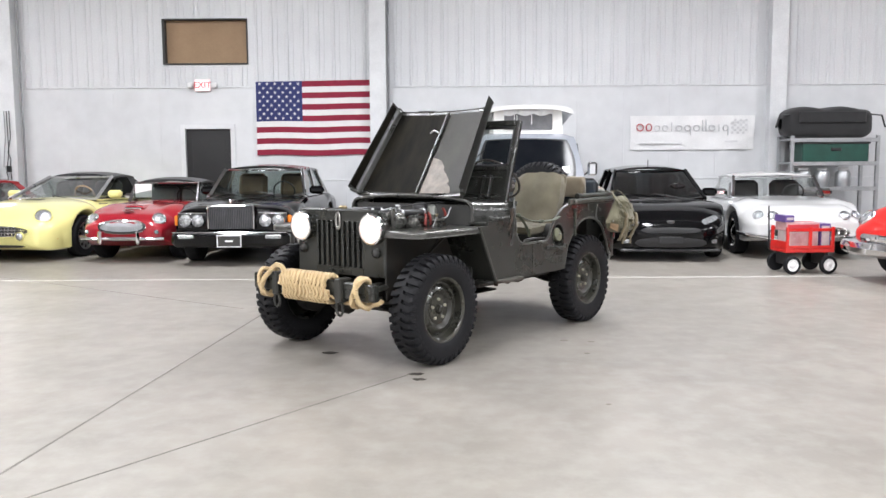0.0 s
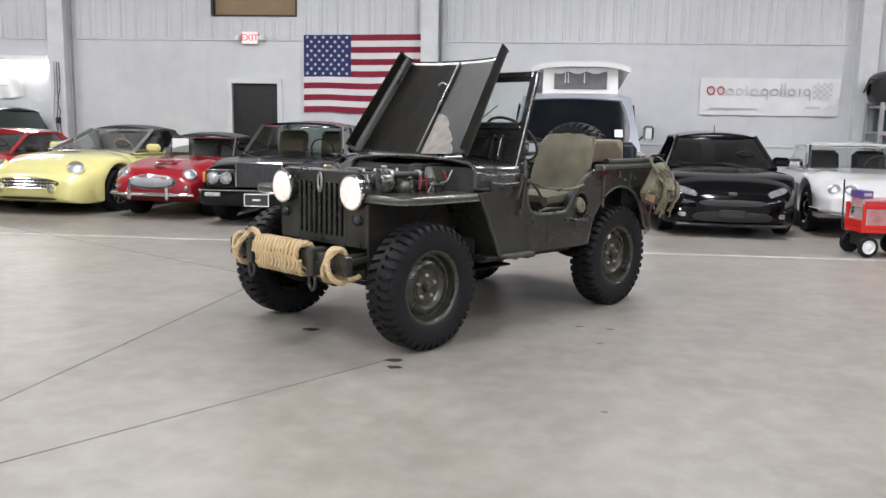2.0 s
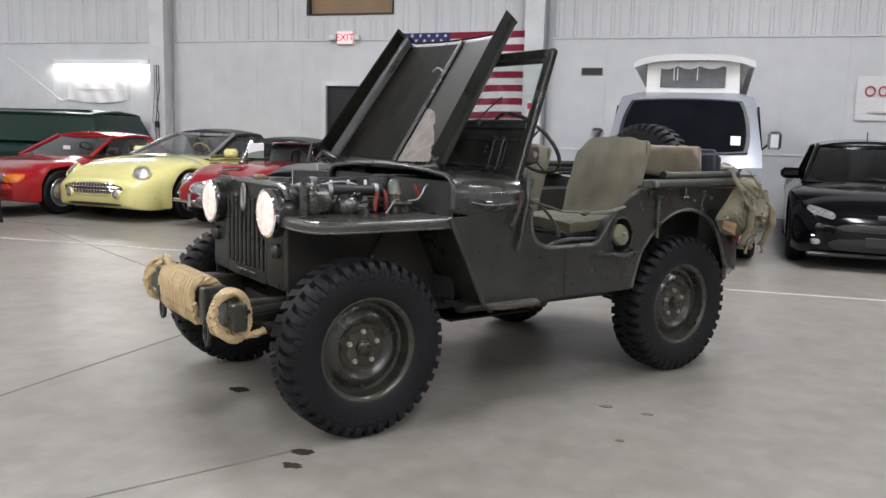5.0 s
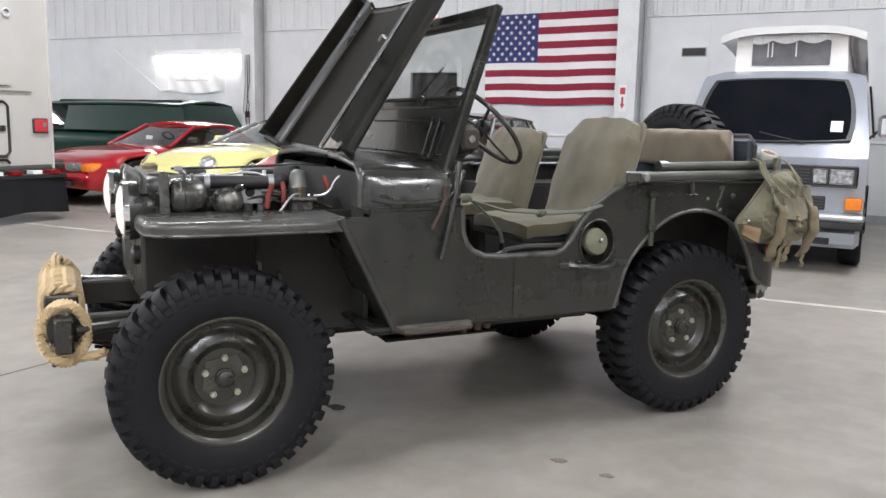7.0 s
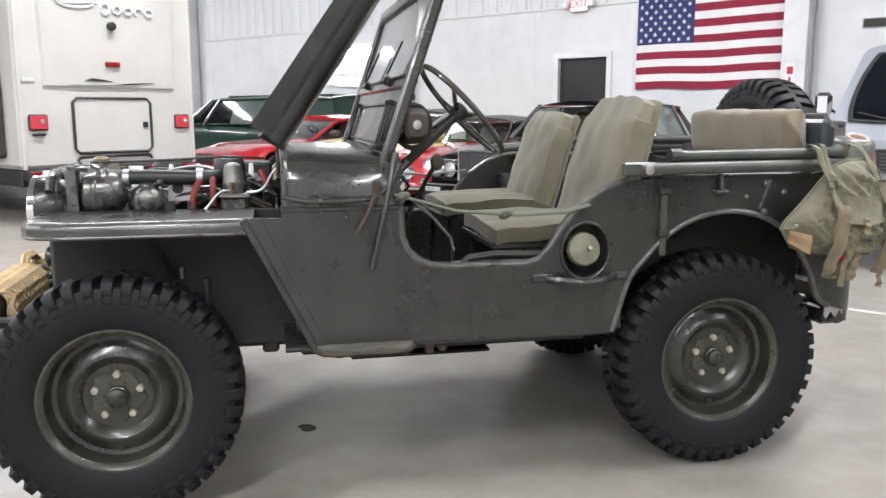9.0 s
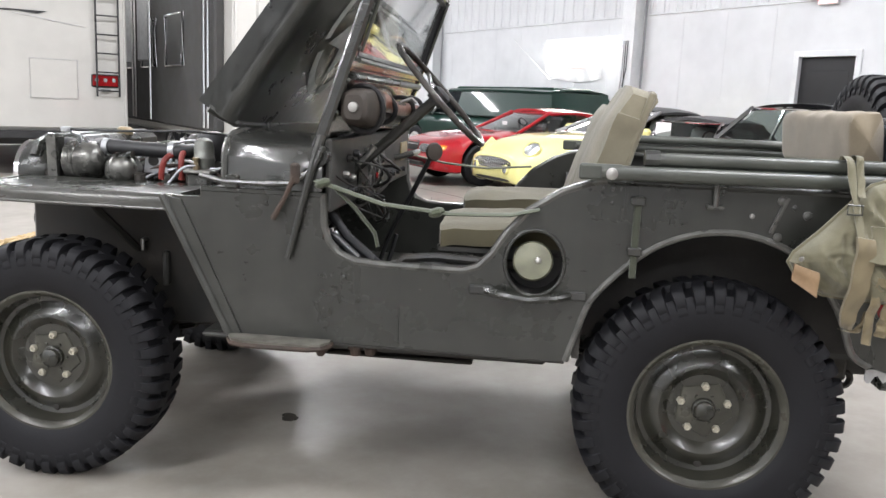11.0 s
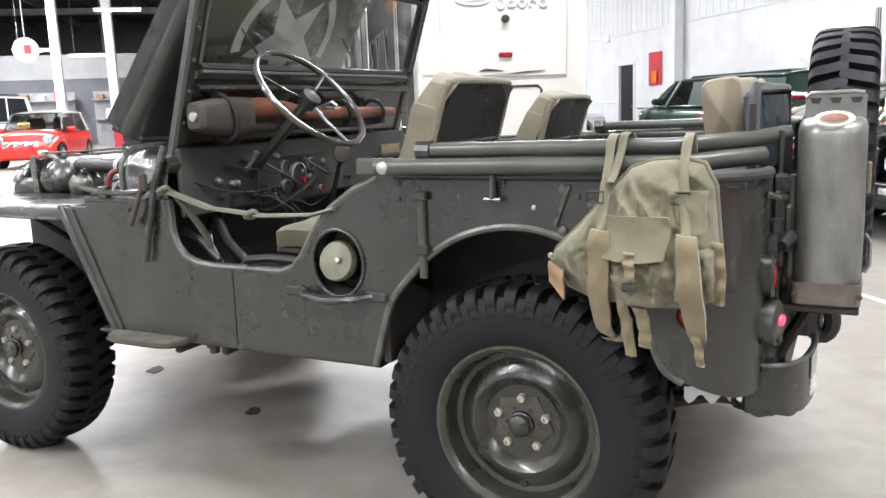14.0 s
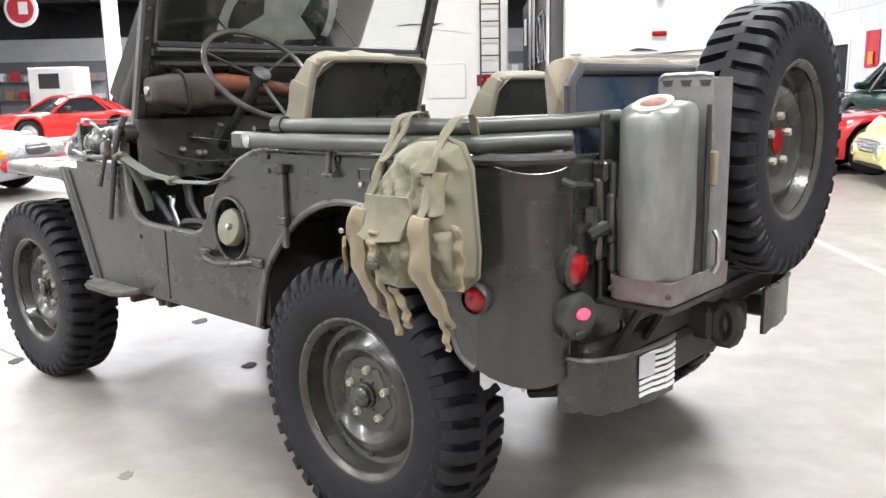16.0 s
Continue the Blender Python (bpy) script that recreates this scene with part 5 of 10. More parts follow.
    a = [(1.40, -0.47, 1.84), (1.40, 0.57, 1.84), (-1.6, 0.60, 1.88), (-1.6, -0.50, 1.88)]
    b = [(1.42, -0.46, 2.26), (1.42, 0.55, 2.26), (-1.5, 0.55, 1.98), (-1.5, -0.46, 1.98)]
    tent.rings([a, b])
    part("tent", tent, canvas_cloth("white_tent_cloth", (0.86, 0.85, 0.82), (0.78, 0.77, 0.74)), e)
    part("tent_window", Mesh().at(pose(1.410, 0.05, 2.06, 0, 2.9, 0)).box(0.0, 0.015, -0.36, 0.36, -0.14, 0.14, 0.004), M_GREYMESH, e, "dark mesh tent window")
    part("tent_curtain", Mesh().at(pose(1.426, 0.05, 2.06, 0, 2.9, 0)).sheet(lambda u, v: (0.004 + 0.004 * math.sin(70 * v), -0.37 + 0.74 * v, 0.15 - u * (0.05 + 0.035 * abs(math.sin(9.4 * v + 0.6)))), 3, 60, (-0.003, 0, 0)), M_SIGNWHITE, e, "scalloped white curtain")
    for y in (-0.16, -0.12, 0.10):
        part("tent_tie", Mesh().at(pose(1.43, y, 2.06, 0, 2.9, 0)).box(0.0, 0.006, -0.006, 0.006, -0.06, 0.08, 0.002), M_SIGNWHITE, e)

    def lid(u, v):
        y = -1 + 2 * v
        x = -1.75 + 3.22 * u
        return (x + 0.08 * (1 - y * y) * u, 0.05 + y * 0.665, 1.98 + 0.26 * u + 0.075 * (1 - y ** 4) - 0.03 * (u > 0.97))
    part("pop_top", Mesh().sheet(lid, 12, 12, (0, 0, -0.07)), M_WHITE, e)
    return e


camper()


def motorhome(name, m, label, w, h, length, look_kind):
    """The rear of a motorhome, facing +x with its tail at x = 0, running to -x."""
    e = empty(name, m, label, "motorhome")
    hw = w / 2
    LW = 0.11 if look_kind == "cap" else 0.185
    LY, LZ = (hw - 0.205, 1.06) if look_kind == "cap" else (hw - 0.315, 1.25)
    part("body", Mesh().box(-length, 0, -hw, hw, 0.62, h, 0.05), M_RV, e)
    part("skirt", Mesh().box(-length + 0.4, -0.15, -hw + 0.05, hw - 0.05, 0.42, 0.62, 0.02), M_BLACKTRIM, e)
    for y in (-hw + 0.035, hw - 0.035):
        part("corner_trim", Mesh().box(-0.03, 0.014, y - 0.02, y + 0.02, 0.62, h - 0.05, 0.008), M_RV, e)
    part("rear_bumper", Mesh().box(-0.05, 0.1, -hw + 0.02, hw - 0.02, 0.50, 0.62, 0.02), M_BLACKTRIM, e)
    for s in (1, -1):
        t = part("tail_lamp", Mesh().box(0.0, 0.035, s * LY - LW, s * LY + LW, LZ, LZ + 0.18, 0.015), M_BLACKTRIM, e)
        part("red_lens", Mesh().box(0.03, 0.042, s * LY - LW + 0.015, s * LY + LW - 0.015, LZ + 0.015, LZ + 0.165, 0.008), M_REDLENS if LW > 0.15 else M_REDPRINT, t)
        for k in (-1, 0, 1) if LW > 0.15 else (0.45,):
            part("clear_lens", Mesh().at(pose(0.040, s * LY + k * (0.115 if LW > 0.15 else 0.09), LZ + 0.10, 0, 0, -90)).lathe([(0.030, 0.0), (0.024, 0.006), (0.001, 0.009)], 14), M_LENS, t)
        if s < 0 or LW > 0.15:
            part("plate_lamp", Mesh().box(0.0, 0.05, s * LY - 0.07, s * LY + 0.07, LZ - 0.06, LZ - 0.03, 0.008), M_BLACKTRIM, t)
        part("bumper_reflector", Mesh().box(0.09, 0.11, s * LY - 0.16, s * LY + 0.16, 0.54, 0.60, 0.006), M_REDLENS, e)
    if look_kind == "cap":
        part("high_lamp", Mesh().box(0.0, 0.075, -0.09, 0.09, 1.80, 1.855, 0.012), M_REDLENS, e)
    for x in (-2.2, -3.0) if length > 6.5 else (-2.0,):
        for s in (1, -1):
            make_wheel(e, x, s * (hw - 0.14), 0.38, 0.24, M_ALLOY, s)
    if look_kind == "cap":
        cap = Mesh().rings([[(0.0, -0.84, 1.545), (0.0, 0.84, 1.545), (0.0, 0.86, h - 0.06), (0.0, -0.86, h - 0.06)], [(0.03, -0.82, 1.565), (0.03, 0.82, 1.565), (0.055, 0.84, h - 0.08), (0.055, -0.84, h - 0.08)]])
        part("rear_cap_panel", cap, M_RV, e)
        hatch = part("hatch", Mesh().box(0.0, 0.012, -0.50, 0.475, 0.80, 1.42, 0.005), M_RV, e)
        gasket = [(0.016, y, z) for y, z in ((-0.46, 0.79), (0.435, 0.79), (0.485, 0.84), (0.485, 1.38), (0.435, 1.43), (-0.46, 1.43), (-0.51, 1.38), (-0.51, 0.84))]
        part("gasket", Mesh().tube(gasket, 0.018, 6, True), M_BLACKTRIM, hatch)
        part("latch", Mesh().box(0.012, 0.03, 0.37, 0.44, 1.08, 1.15, 0.006), M_BLACKTRIM, hatch)
        part("lower_hatch_seal", Mesh().tube([(0.016, -0.5, 0.70), (0.016, -0.46, 0.745), (0.016, 0.44, 0.745), (0.016, 0.48, 0.70)], 0.016, 6), M_BLACKTRIM, e)
        part("camera_pod", Mesh().at(pose(0.05, 0.0, 2.27, 0, 0, -90)).lathe([(0.05, 0.0), (0.05, 0.05), (0.035, 0.07), (0.001, 0.072)], 14), M_BLACKTRIM, e)
        sw = [(-0.36, 1.63), (-0.26, 1.66), (-0.12, 1.645), (0.0, 1.625), (-0.2, 1.625)]
        part("swoosh", Mesh().prism(sw, 0.028, 0.046, "x"), M_BLACKTRIM, e)
        part("swoosh", Mesh().prism([(-0.55, 1.585), (-0.2, 1.598), (0.0, 1.612), (0.2, 1.61), (-0.1, 1.588), (-0.35, 1.58)], 0.028, 0.046, "x"), M_GREYPRINT, e)
        part("swoosh", Mesh().prism([(0.05, 1.585), (0.25, 1.612), (0.54, 1.625), (0.3, 1.60)], 0.028, 0.046, "x"), M_BLACKTRIM, e)
        emblem = [(0.05, -0.42 + 0.22 * math.cos(a), 2.51 + 0.06 * math.sin(a)) for a in [k * math.pi / 8 for k in range(16)]]
        part("emblem_shape", Mesh().tube(emblem, 0.016, 6, True), M_GREYPRINT, e)
        part("emblem_shape", Mesh().prism([(-0.6, 2.48), (-0.35, 2.55), (-0.15, 2.52), (-0.35, 2.50)], 0.04, 0.058, "x"), M_GREYPRINT, e)
        for k, yy in enumerate((-0.06, 0.09, 0.23, 0.37, 0.51)):
            part("logo_shape", Mesh().tube([(0.055, yy + 0.05 * math.cos(a), 2.46 + (0.065 if k == 0 else 0.045) * math.sin(a)) for a in [j * math.pi / 5 for j in range(8 if k == 3 else 10)]], 0.015, 6, k != 3), M_GREYPRINT, e)
        part("marker", Mesh().box(0.0, 0.02, -hw + 0.06, -hw + 0.2, 1.60, 1.64, 0.006), M_GREYPRINT, e)
        # street side of the body: slide-out, dark band, windows
        part("slide_out", Mesh().box(-8.3, -0.35, -hw - 0.12, -hw + 0.02, 0.75, h - 0.35, 0.03), M_INTERIOR, e, "dark slide-out wall")
        for x in (-5.6, -4.1, -2.6):
            wd = part("window", Mesh().box(x, x + 0.9, -hw - 0.14, -hw - 0.11, 1.6, 2.3, 0.02), M_DARKGLASS, e)
            part("frame", Mesh().tube([(x, -hw - 0.14, 1.6), (x + 0.9, -hw - 0.14, 1.6), (x + 0.9, -hw - 0.14, 2.3), (x, -hw - 0.14, 2.3)], 0.02, 6, True), M_CHROME, wd)
        part("notice", Mesh().box(-6.72, -6.38, -hw - 0.175, -hw - 0.145, 2.05, 2.55), M_SIGNWHITE, e)
        for x in (-0.45, -0.62, -3.4, -4.4, -4.6):
            part("awning_arm", Mesh().tube([(x, -hw - 0.17, 0.8), (x, -hw - 0.17, h - 0.1)], 0.022, 8), M_CHROME, e)
        for x in (-3.95, -5.0):
            part("outer_panel", Mesh().box(x - 0.35, x + 0.35, -hw - 0.165, -hw - 0.118, 1.7, h - 0.5, 0.02), M_GALV, e)
    else:
        lad = part("ladder", Mesh().tube([(0.09, 0.745, 1.12), (0.09, 0.745, h + 0.02), (0.0, 0.745, h + 0.05)], 0.014, 8).tube([(0.09, 1.045, 1.12), (0.09, 1.045, h + 0.02), (0.0, 1.045, h + 0.05)], 0.014, 8), M_BLACKTRIM, e)
        for k in range(9):
            part("rung", Mesh().tube([(0.09, 0.745, 1.20 + k * 0.26), (0.09, 1.045, 1.20 + k * 0.26)], 0.012, 6), M_BLACKTRIM, lad)
        hatch = part("hatch", Mesh().box(0.0, 0.012, -0.10, 0.50, 1.07, 1.60, 0.005), M_RV, e)
        part("seam", Mesh().tube([(0.012, -0.105, 1.065), (0.012, 0.505, 1.065), (0.012, 0.505, 1.605), (0.012, -0.105, 1.605)], 0.004, 5, True), M_GREYPRINT, hatch)
        sw = [(-0.66, 2.20), (-0.35, 2.235), (0.15, 2.235), (0.02, 2.195), (-0.25, 2.215)]
        part("swoosh", Mesh().prism(sw, 0.0, 0.014, "x"), M_BLACKTRIM, e)
        part("swoosh", Mesh().prism([(-0.3, 2.19), (0.62, 2.06), (0.05, 2.15)], 0.0, 0.014, "x"), M_GREYPRINT, e)
        for k in range(5):
            part("logo_shape", Mesh().box(0.0, 0.014, -0.25 + k * 0.13, -0.17 + k * 0.13, 2.58, 2.68, 0.003), M_GREYPRINT, e)
    return e


motorhome("motorhome", pose(-7.16, 9.60, 0, 0, 0, 0.5), "white motorhome with moulded rear cap and black-edged hatch", 2.26, 3.3, 8.6, "cap")
motorhome("motorhome", pose(-9.98, 6.645, 0, 0, 0, 1), "cream motorhome with a black rear ladder", 2.36, 3.2, 7.0, "ladder")


# ---- the military utility truck ----
JEEP = pose(0.036, 6.845, 0, 0, 0, -128.6)
jeep = empty("military_utility_truck", JEEP, "olive drab military utility truck with raised hood, parked on the concrete", "truck")


def jp(name, mesh, material=M_OLIVE, parent=None, label="", smooth=35):
    return part(name, mesh, material, parent or jeep, label, smooth)


TYRE_R = 0.385


def tyre_meshes():
    """Carcass and tread of a bar-lug tyre, turned round y; +y is the outer side."""
    r = TYRE_R
    side = [(0.215, -0.078), (0.235, -0.094), (0.28, -0.103), (0.325, -0.100), (0.353, -0.088), (0.362, -0.05), (0.366, 0.0), (0.362, 0.05), (0.356, 0.089), (0.343, 0.0985), (0.325, 0.1035), (0.29, 0.1045), (0.26, 0.101), (0.235, 0.094), (0.215, 0.078)]
    carcass = Mesh().lathe(side, 64, False)
    tread = Mesh()
    n = 40
    for s in (1, -1):
        for k in range(n):
            a0 = 2 * math.pi * (k + (0.5 if s < 0 else 0)) / n
            half = math.pi / n * 0.60
            rows = [(0.355, -0.020), (r - 0.003, -0.012), (r, 0.05), (r - 0.004, 0.082), (r - 0.015, 0.0965), (r - 0.028, 0.1025), (r - 0.039, 0.1050), (r - 0.048, 0.1050), (r - 0.054, 0.1000)]
            rings = []
            for i, (rad, y) in enumerate(rows):
                lean = 0.05 * max(0.0, 1 - y / 0.06)
                wid = half * (1.0 if i < 4 else 1.0 - 0.05 * (i - 3))
                rings.append([((rad - d) * math.cos(a0 + lean + q * wid), s * y, (rad - d) * math.sin(a0 + lean + q * wid)) for q, d in ((-1.12, 0.028), (-0.95, 0.0), (0.95, 0.0), (1.12, 0.028))])
            tread.rings(rings)
    return carcass.data("tyre", M_RUBBER), tread.data("tread", M_RUBBER, 48)


TYRE_DATA, TREAD_DATA = tyre_meshes()


def shared(name, data, parent, label=""):
    ob = new(name, data)
    ob.parent = parent
    if label:
        tagged(ob, label)
    return ob


def rim_mesh():
    m = Mesh().lathe([(0.214, 0.082), (0.226, 0.086), (0.224, 0.076), (0.206, 0.070), (0.200, 0.05), (0.194, 0.028), (0.180, 0.024), (0.165, 0.03), (0.148, 0.047), (0.132, 0.050), (0.116, 0.040), (0.104, 0.026), (0.06, 0.026), (0.001, 0.026)], 56, False)
    return m.data("rim", M_WHEEL)


RIM_DATA = rim_mesh()
RIMEDGE_DATA = Mesh().lathe([(0.207, 0.0745), (0.214, 0.0835), (0.221, 0.0885), (0.228, 0.088), (0.2275, 0.080)], 56, False).data("rim_edge", M_RIMEDGE)
RIMBACK_DATA = Mesh().lathe([(0.216, -0.08), (0.20, -0.07), (0.20, 0.04)], 48, False).data("rim_barrel", M_OLIVE_DARK)
HOLE_DATA = Mesh().lathe([(0.012, 0.0), (0.010, 0.004), (0.001, 0.005)], 12).data("vent_slot", M_CHASSIS)
NUT_DATA = Mesh().lathe([(0.0125, 0.0), (0.0125, 0.012), (0.010, 0.017), (0.0065, 0.017), (0.0055, 0.011), (0.001, 0.011)], 6).data("wheel_nut", worn("dull_plated_nut", (0.55, 0.52, 0.43), (0.30, 0.28, 0.22), (0.3, 0.45), 0.5, 90, 10, 0.05))


def jeep_wheel(parent, m, hub=True, spare=False):
    w = new("wheel" if not spare else "spare_wheel")
    w.parent = parent
    w.matrix_local = m
    shared("tyre", TYRE_DATA, w)
    shared("tread", TREAD_DATA, w)
    shared("rim", RIM_DATA, w)
    shared("rim_edge", RIMEDGE_DATA, w)
    shared("rim_barrel", RIMBACK_DATA, w)
    for k in range(5):
        a = 2 * math.pi * (k + 0.25) / 5
        shared("wheel_nut", NUT_DATA, w).matrix_local = Matrix.Translation((0.07 * math.cos(a), 0.026, 0.07 * math.sin(a)))
    shared("vent_slot", HOLE_DATA, w).matrix_local = Matrix.Translation((0.0, 0.028, -0.172))
    if hub:
        h = Mesh().lathe([(0.036, 0.034), (0.034, 0.044), (0.03, 0.046), (0.028, 0.058), (0.02, 0.064), (0.001, 0.066)], 24)
        part("hub_cap", h, M_WHEEL, w)
        part("hub_plate", Mesh().at(pose(0, 0, 0, 0, 27, 0)).lathe([(0.092, 0.024), (0.088, 0.030), (0.060, 0.033), (0.001, 0.034)], 5), M_RIMEDGE, w)
        for k in range(6):
            a = 2 * math.pi * k / 6
            part("hub_bolt", Mesh().lathe([(0.005, 0.026), (0.005, 0.036), (0.001, 0.037)], 6).at(), M_RIMEDGE, w).matrix_local = Matrix.Translation((0.045 * math.cos(a), 0.004, 0.045 * math.sin(a)))
    if spare:
        part("hub_disc", Mesh().lathe([(0.04, 0.012), (0.038, 0.03), (0.001, 0.032)], 20), M_REDLENS, w, "red hub disc")
    return w


for x in (1.016, -1.016):
    jeep_wheel(jeep, pose(x, 0.69, TYRE_R, 0, 0, 0))
    jeep_wheel(jeep, pose(x, -0.69, TYRE_R, 0, 0, 180))

# tub sides
SIDE = 0.775
outline = [(0.405, 0.52), (-0.60, 0.515), (-0.625, 0.60), (-0.66, 0.70), (-0.73, 0.785), (-0.81, 0.855), (-0.90, 0.90), (-1.0, 0.92), (-1.1, 0.912), (-1.2, 0.875), (-1.28, 0.81), (-1.35, 0.70), (-1.39, 0.60), (-1.44, 0.565), (-1.45, 0.565), (-1.45, 1.05),
           (-0.72, 1.05), (-0.64, 1.038), (-0.56, 1.008), (-0.47, 0.948), (-0.41, 0.88), (-0.37, 0.815), (-0.335, 0.778), (-0.29, 0.763), (-0.05, 0.764), (0.03, 0.77), (0.08, 0.79), (0.11, 0.825), (0.125, 0.87), (0.13, 0.965), (0.50, 0.965), (0.50, 0.935), (0.583, 0.935), (0.583, 0.916), (0.598, 0.916)]
cut_edge = outline[16:30]
arch_edge = outline[1:14]


def eased(pts, n=4):
    """More points along a smooth curve through pts."""
    out = []
    for i in range(len(pts) - 1):
        q = [pts[max(0, i - 1)], pts[i], pts[i + 1], pts[min(len(pts) - 1, i + 2)]]
        for k in range(n):
            w = k / n
            c = (-w + 2 * w * w - w ** 3, 2 - 5 * w * w + 3 * w ** 3, w + 4 * w * w - 3 * w ** 3, -w * w + w ** 3)
            out.append(tuple(sum(0.5 * c[j] * q[j][d] for j in range(4)) for d in (0, 1)))
    return out + [pts[-1]]


FILL = (-0.495, 0.80)
HOLE_X, HOLE_Z = 0.085, 0.096
hole = [(FILL[0] + HOLE_X * math.cos(a), FILL[1] + HOLE_Z * math.sin(a)) for a in [math.pi / 2 - 2 * math.pi * k / 24 for k in range(25)]]
i = outline.index((-0.56, 1.008))
top_z = 1.008 + (0.948 - 1.008) * (FILL[0] + 0.56) / 0.09
front_half = [(0.405, 0.52), (FILL[0], 0.5155)] + hole[12::-1] + [(FILL[0], top_z)] + outline[i + 1:]
rear_half = [(FILL[0], 0.5155)] + outline[1:i + 1] + [(FILL[0], top_z)] + hole[:11:-1]
for s in (1, -1):
    for edge in ((front_half, rear_half) if s > 0 else (outline,)):
        jp("side_panel", Mesh().prism(edge, s * (SIDE - 0.02), s * SIDE, "y"), smooth=25)
    jp("cut_bead", Mesh().tube([(x, s * (SIDE - 0.008), z) for x, z in cut_edge[::-1]], 0.012, 8), M_EDGE)
    jp("arch_bead", Mesh().tube([(x, s * (SIDE - 0.006), z) for x, z in eased(arch_edge)], 0.011, 8), M_EDGE)
    jp("top_rail", Mesh().box(-1.46, -0.68, min(s * 0.70, s * 0.785), max(s * 0.70, s * 0.785), 1.035, 1.055, 0.008))
    jp("sill_flange", Mesh().box(-0.6, 0.5, min(s * 0.735, s * 0.772), max(s * 0.735, s * 0.772), 0.508, 0.519, 0.004), M_SCUFFED)
    corner = []
    for k in range(9):
        a = k / 8 * math.pi / 2
        corner.append((-1.45 - 0.15 * math.sin(a), s * (0.625 + 0.15 * math.cos(a))))

    def curve(u, v):
        i = min(int(u * 8), 7)
        f = u * 8 - i
        x = corner[i][0] + (corner[i + 1][0] - corner[i][0]) * f
        y = corner[i][1] + (corner[i + 1][1] - corner[i][1]) * f
        return (x, y, 0.565 - 0.035 * math.sin(math.pi * min(1, u * 0.8)) + (1.05 - 0.565) * v)
    jp("corner_panel", Mesh().sheet(curve, 8, 4, (0.012, -s * 0.012, 0)))
    jp("corner_cap", Mesh().tube([(x, y, 1.047) for x, y in corner], 0.014, 10), M_SCUFFED)
    jp("rear_panel", Mesh().box(-1.602, -1.585, min(s * 0.40, s * 0.628), max(s * 0.40, s * 0.628), 0.56, 1.05, 0.004))
    jp("wheel_house_side", Mesh().box(-1.5, -0.62, min(s * 0.47, s * 0.49), max(s * 0.47, s * 0.49), 0.52, 0.934), M_WHEELHOUSE)
    jp("wheel_house_top", Mesh().box(-1.5, -0.62, min(s * 0.47, s * 0.755), max(s * 0.47, s * 0.755), 0.935, 0.95), M_WHEELHOUSE)
    jp("wheel_house_front", Mesh().box(-0.64, -0.62, min(s * 0.491, s * 0.755), max(s * 0.491, s * 0.755), 0.52, 0.934), M_WHEELHOUSE)
jp("tub_floor", Mesh().box(-0.6, 0.5, -0.752, 0.752, 0.50, 0.52).box(-1.58, -0.6, -0.48, 0.48, 0.50, 0.52), M_OLIVE_DARK)
jp("toe_board", Mesh().at(pose(0.405, 0, 0.53, 0, 20, 0)).box(-0.02, 0.0, -0.745, 0.745, 0.0, 0.36), M_CHASSIS)
jp("firewall", Mesh().box(0.44, 0.46, -0.59, 0.59, 0.52, 1.08), M_SCUFFED)
jp("tailgate", Mesh().box(-1.604, -1.584, -0.398, 0.398, 0.60, 1.02, 0.006).box(-1.61, -1.602, -0.35, 0.35, 0.68, 0.95, 0.005))
jp("rear_sill", Mesh().box(-1.62, -1.56, -0.58, 0.58, 0.53, 0.60, 0.012), M_CHASSIS)
jp("rear_crossmember", Mesh().box(-1.63, -1.55, -0.36, 0.36, 0.42, 0.53, 0.015), M_CHASSIS)


# cowl
def cowl_section(x, grow):
    """Across the cowl at x: it narrows from the body's width to the hood's."""
    k = 1.0 - 0.205 * min(1.0, max(0.0, (x - 0.15) / 0.34)) ** 1.3
    half = [(0.770, 0.950), (0.770, 1.025), (0.762, 1.060), (0.738, 1.088), (0.695, 1.106), (0.5, 1.124), (0.25, 1.135), (0.0, 1.139)]
    return [(x, y * k + grow * (y > 0.6), z + grow) for y, z in half] + [(x, -y * k - grow * (y > 0.6), z + grow) for y, z in half[-2::-1]]


jp("cowl", Mesh().rings([cowl_section(x, g) for x, g in ((0.49, 0.0), (0.475, 0.006), (0.46, 0.0), (0.40, 0.0), (0.34, 0.0), (0.28, 0.0), (0.22, 0.0), (0.16, 0.0), (0.135, -0.006))], False), M_COWL)
for s in (1, -1):
    jp("cowl_ledge", Mesh().prism([(0.50, s * 0.773), (0.50, s * 0.59), (0.40, s * 0.62), (0.28, s * 0.70), (0.16, s * 0.755), (0.16, s * 0.773)], 0.942, 0.956, "z"))
jp("cowl_bead", Mesh().tube(cowl_section(0.485, 0.006), 0.012, 8), M_EDGE)
jp("cowl_skin", Mesh().rings([cowl_section(x, -0.012) for x in (0.48, 0.40, 0.30, 0.22, 0.14)], False), M_OLIVE_DARK)
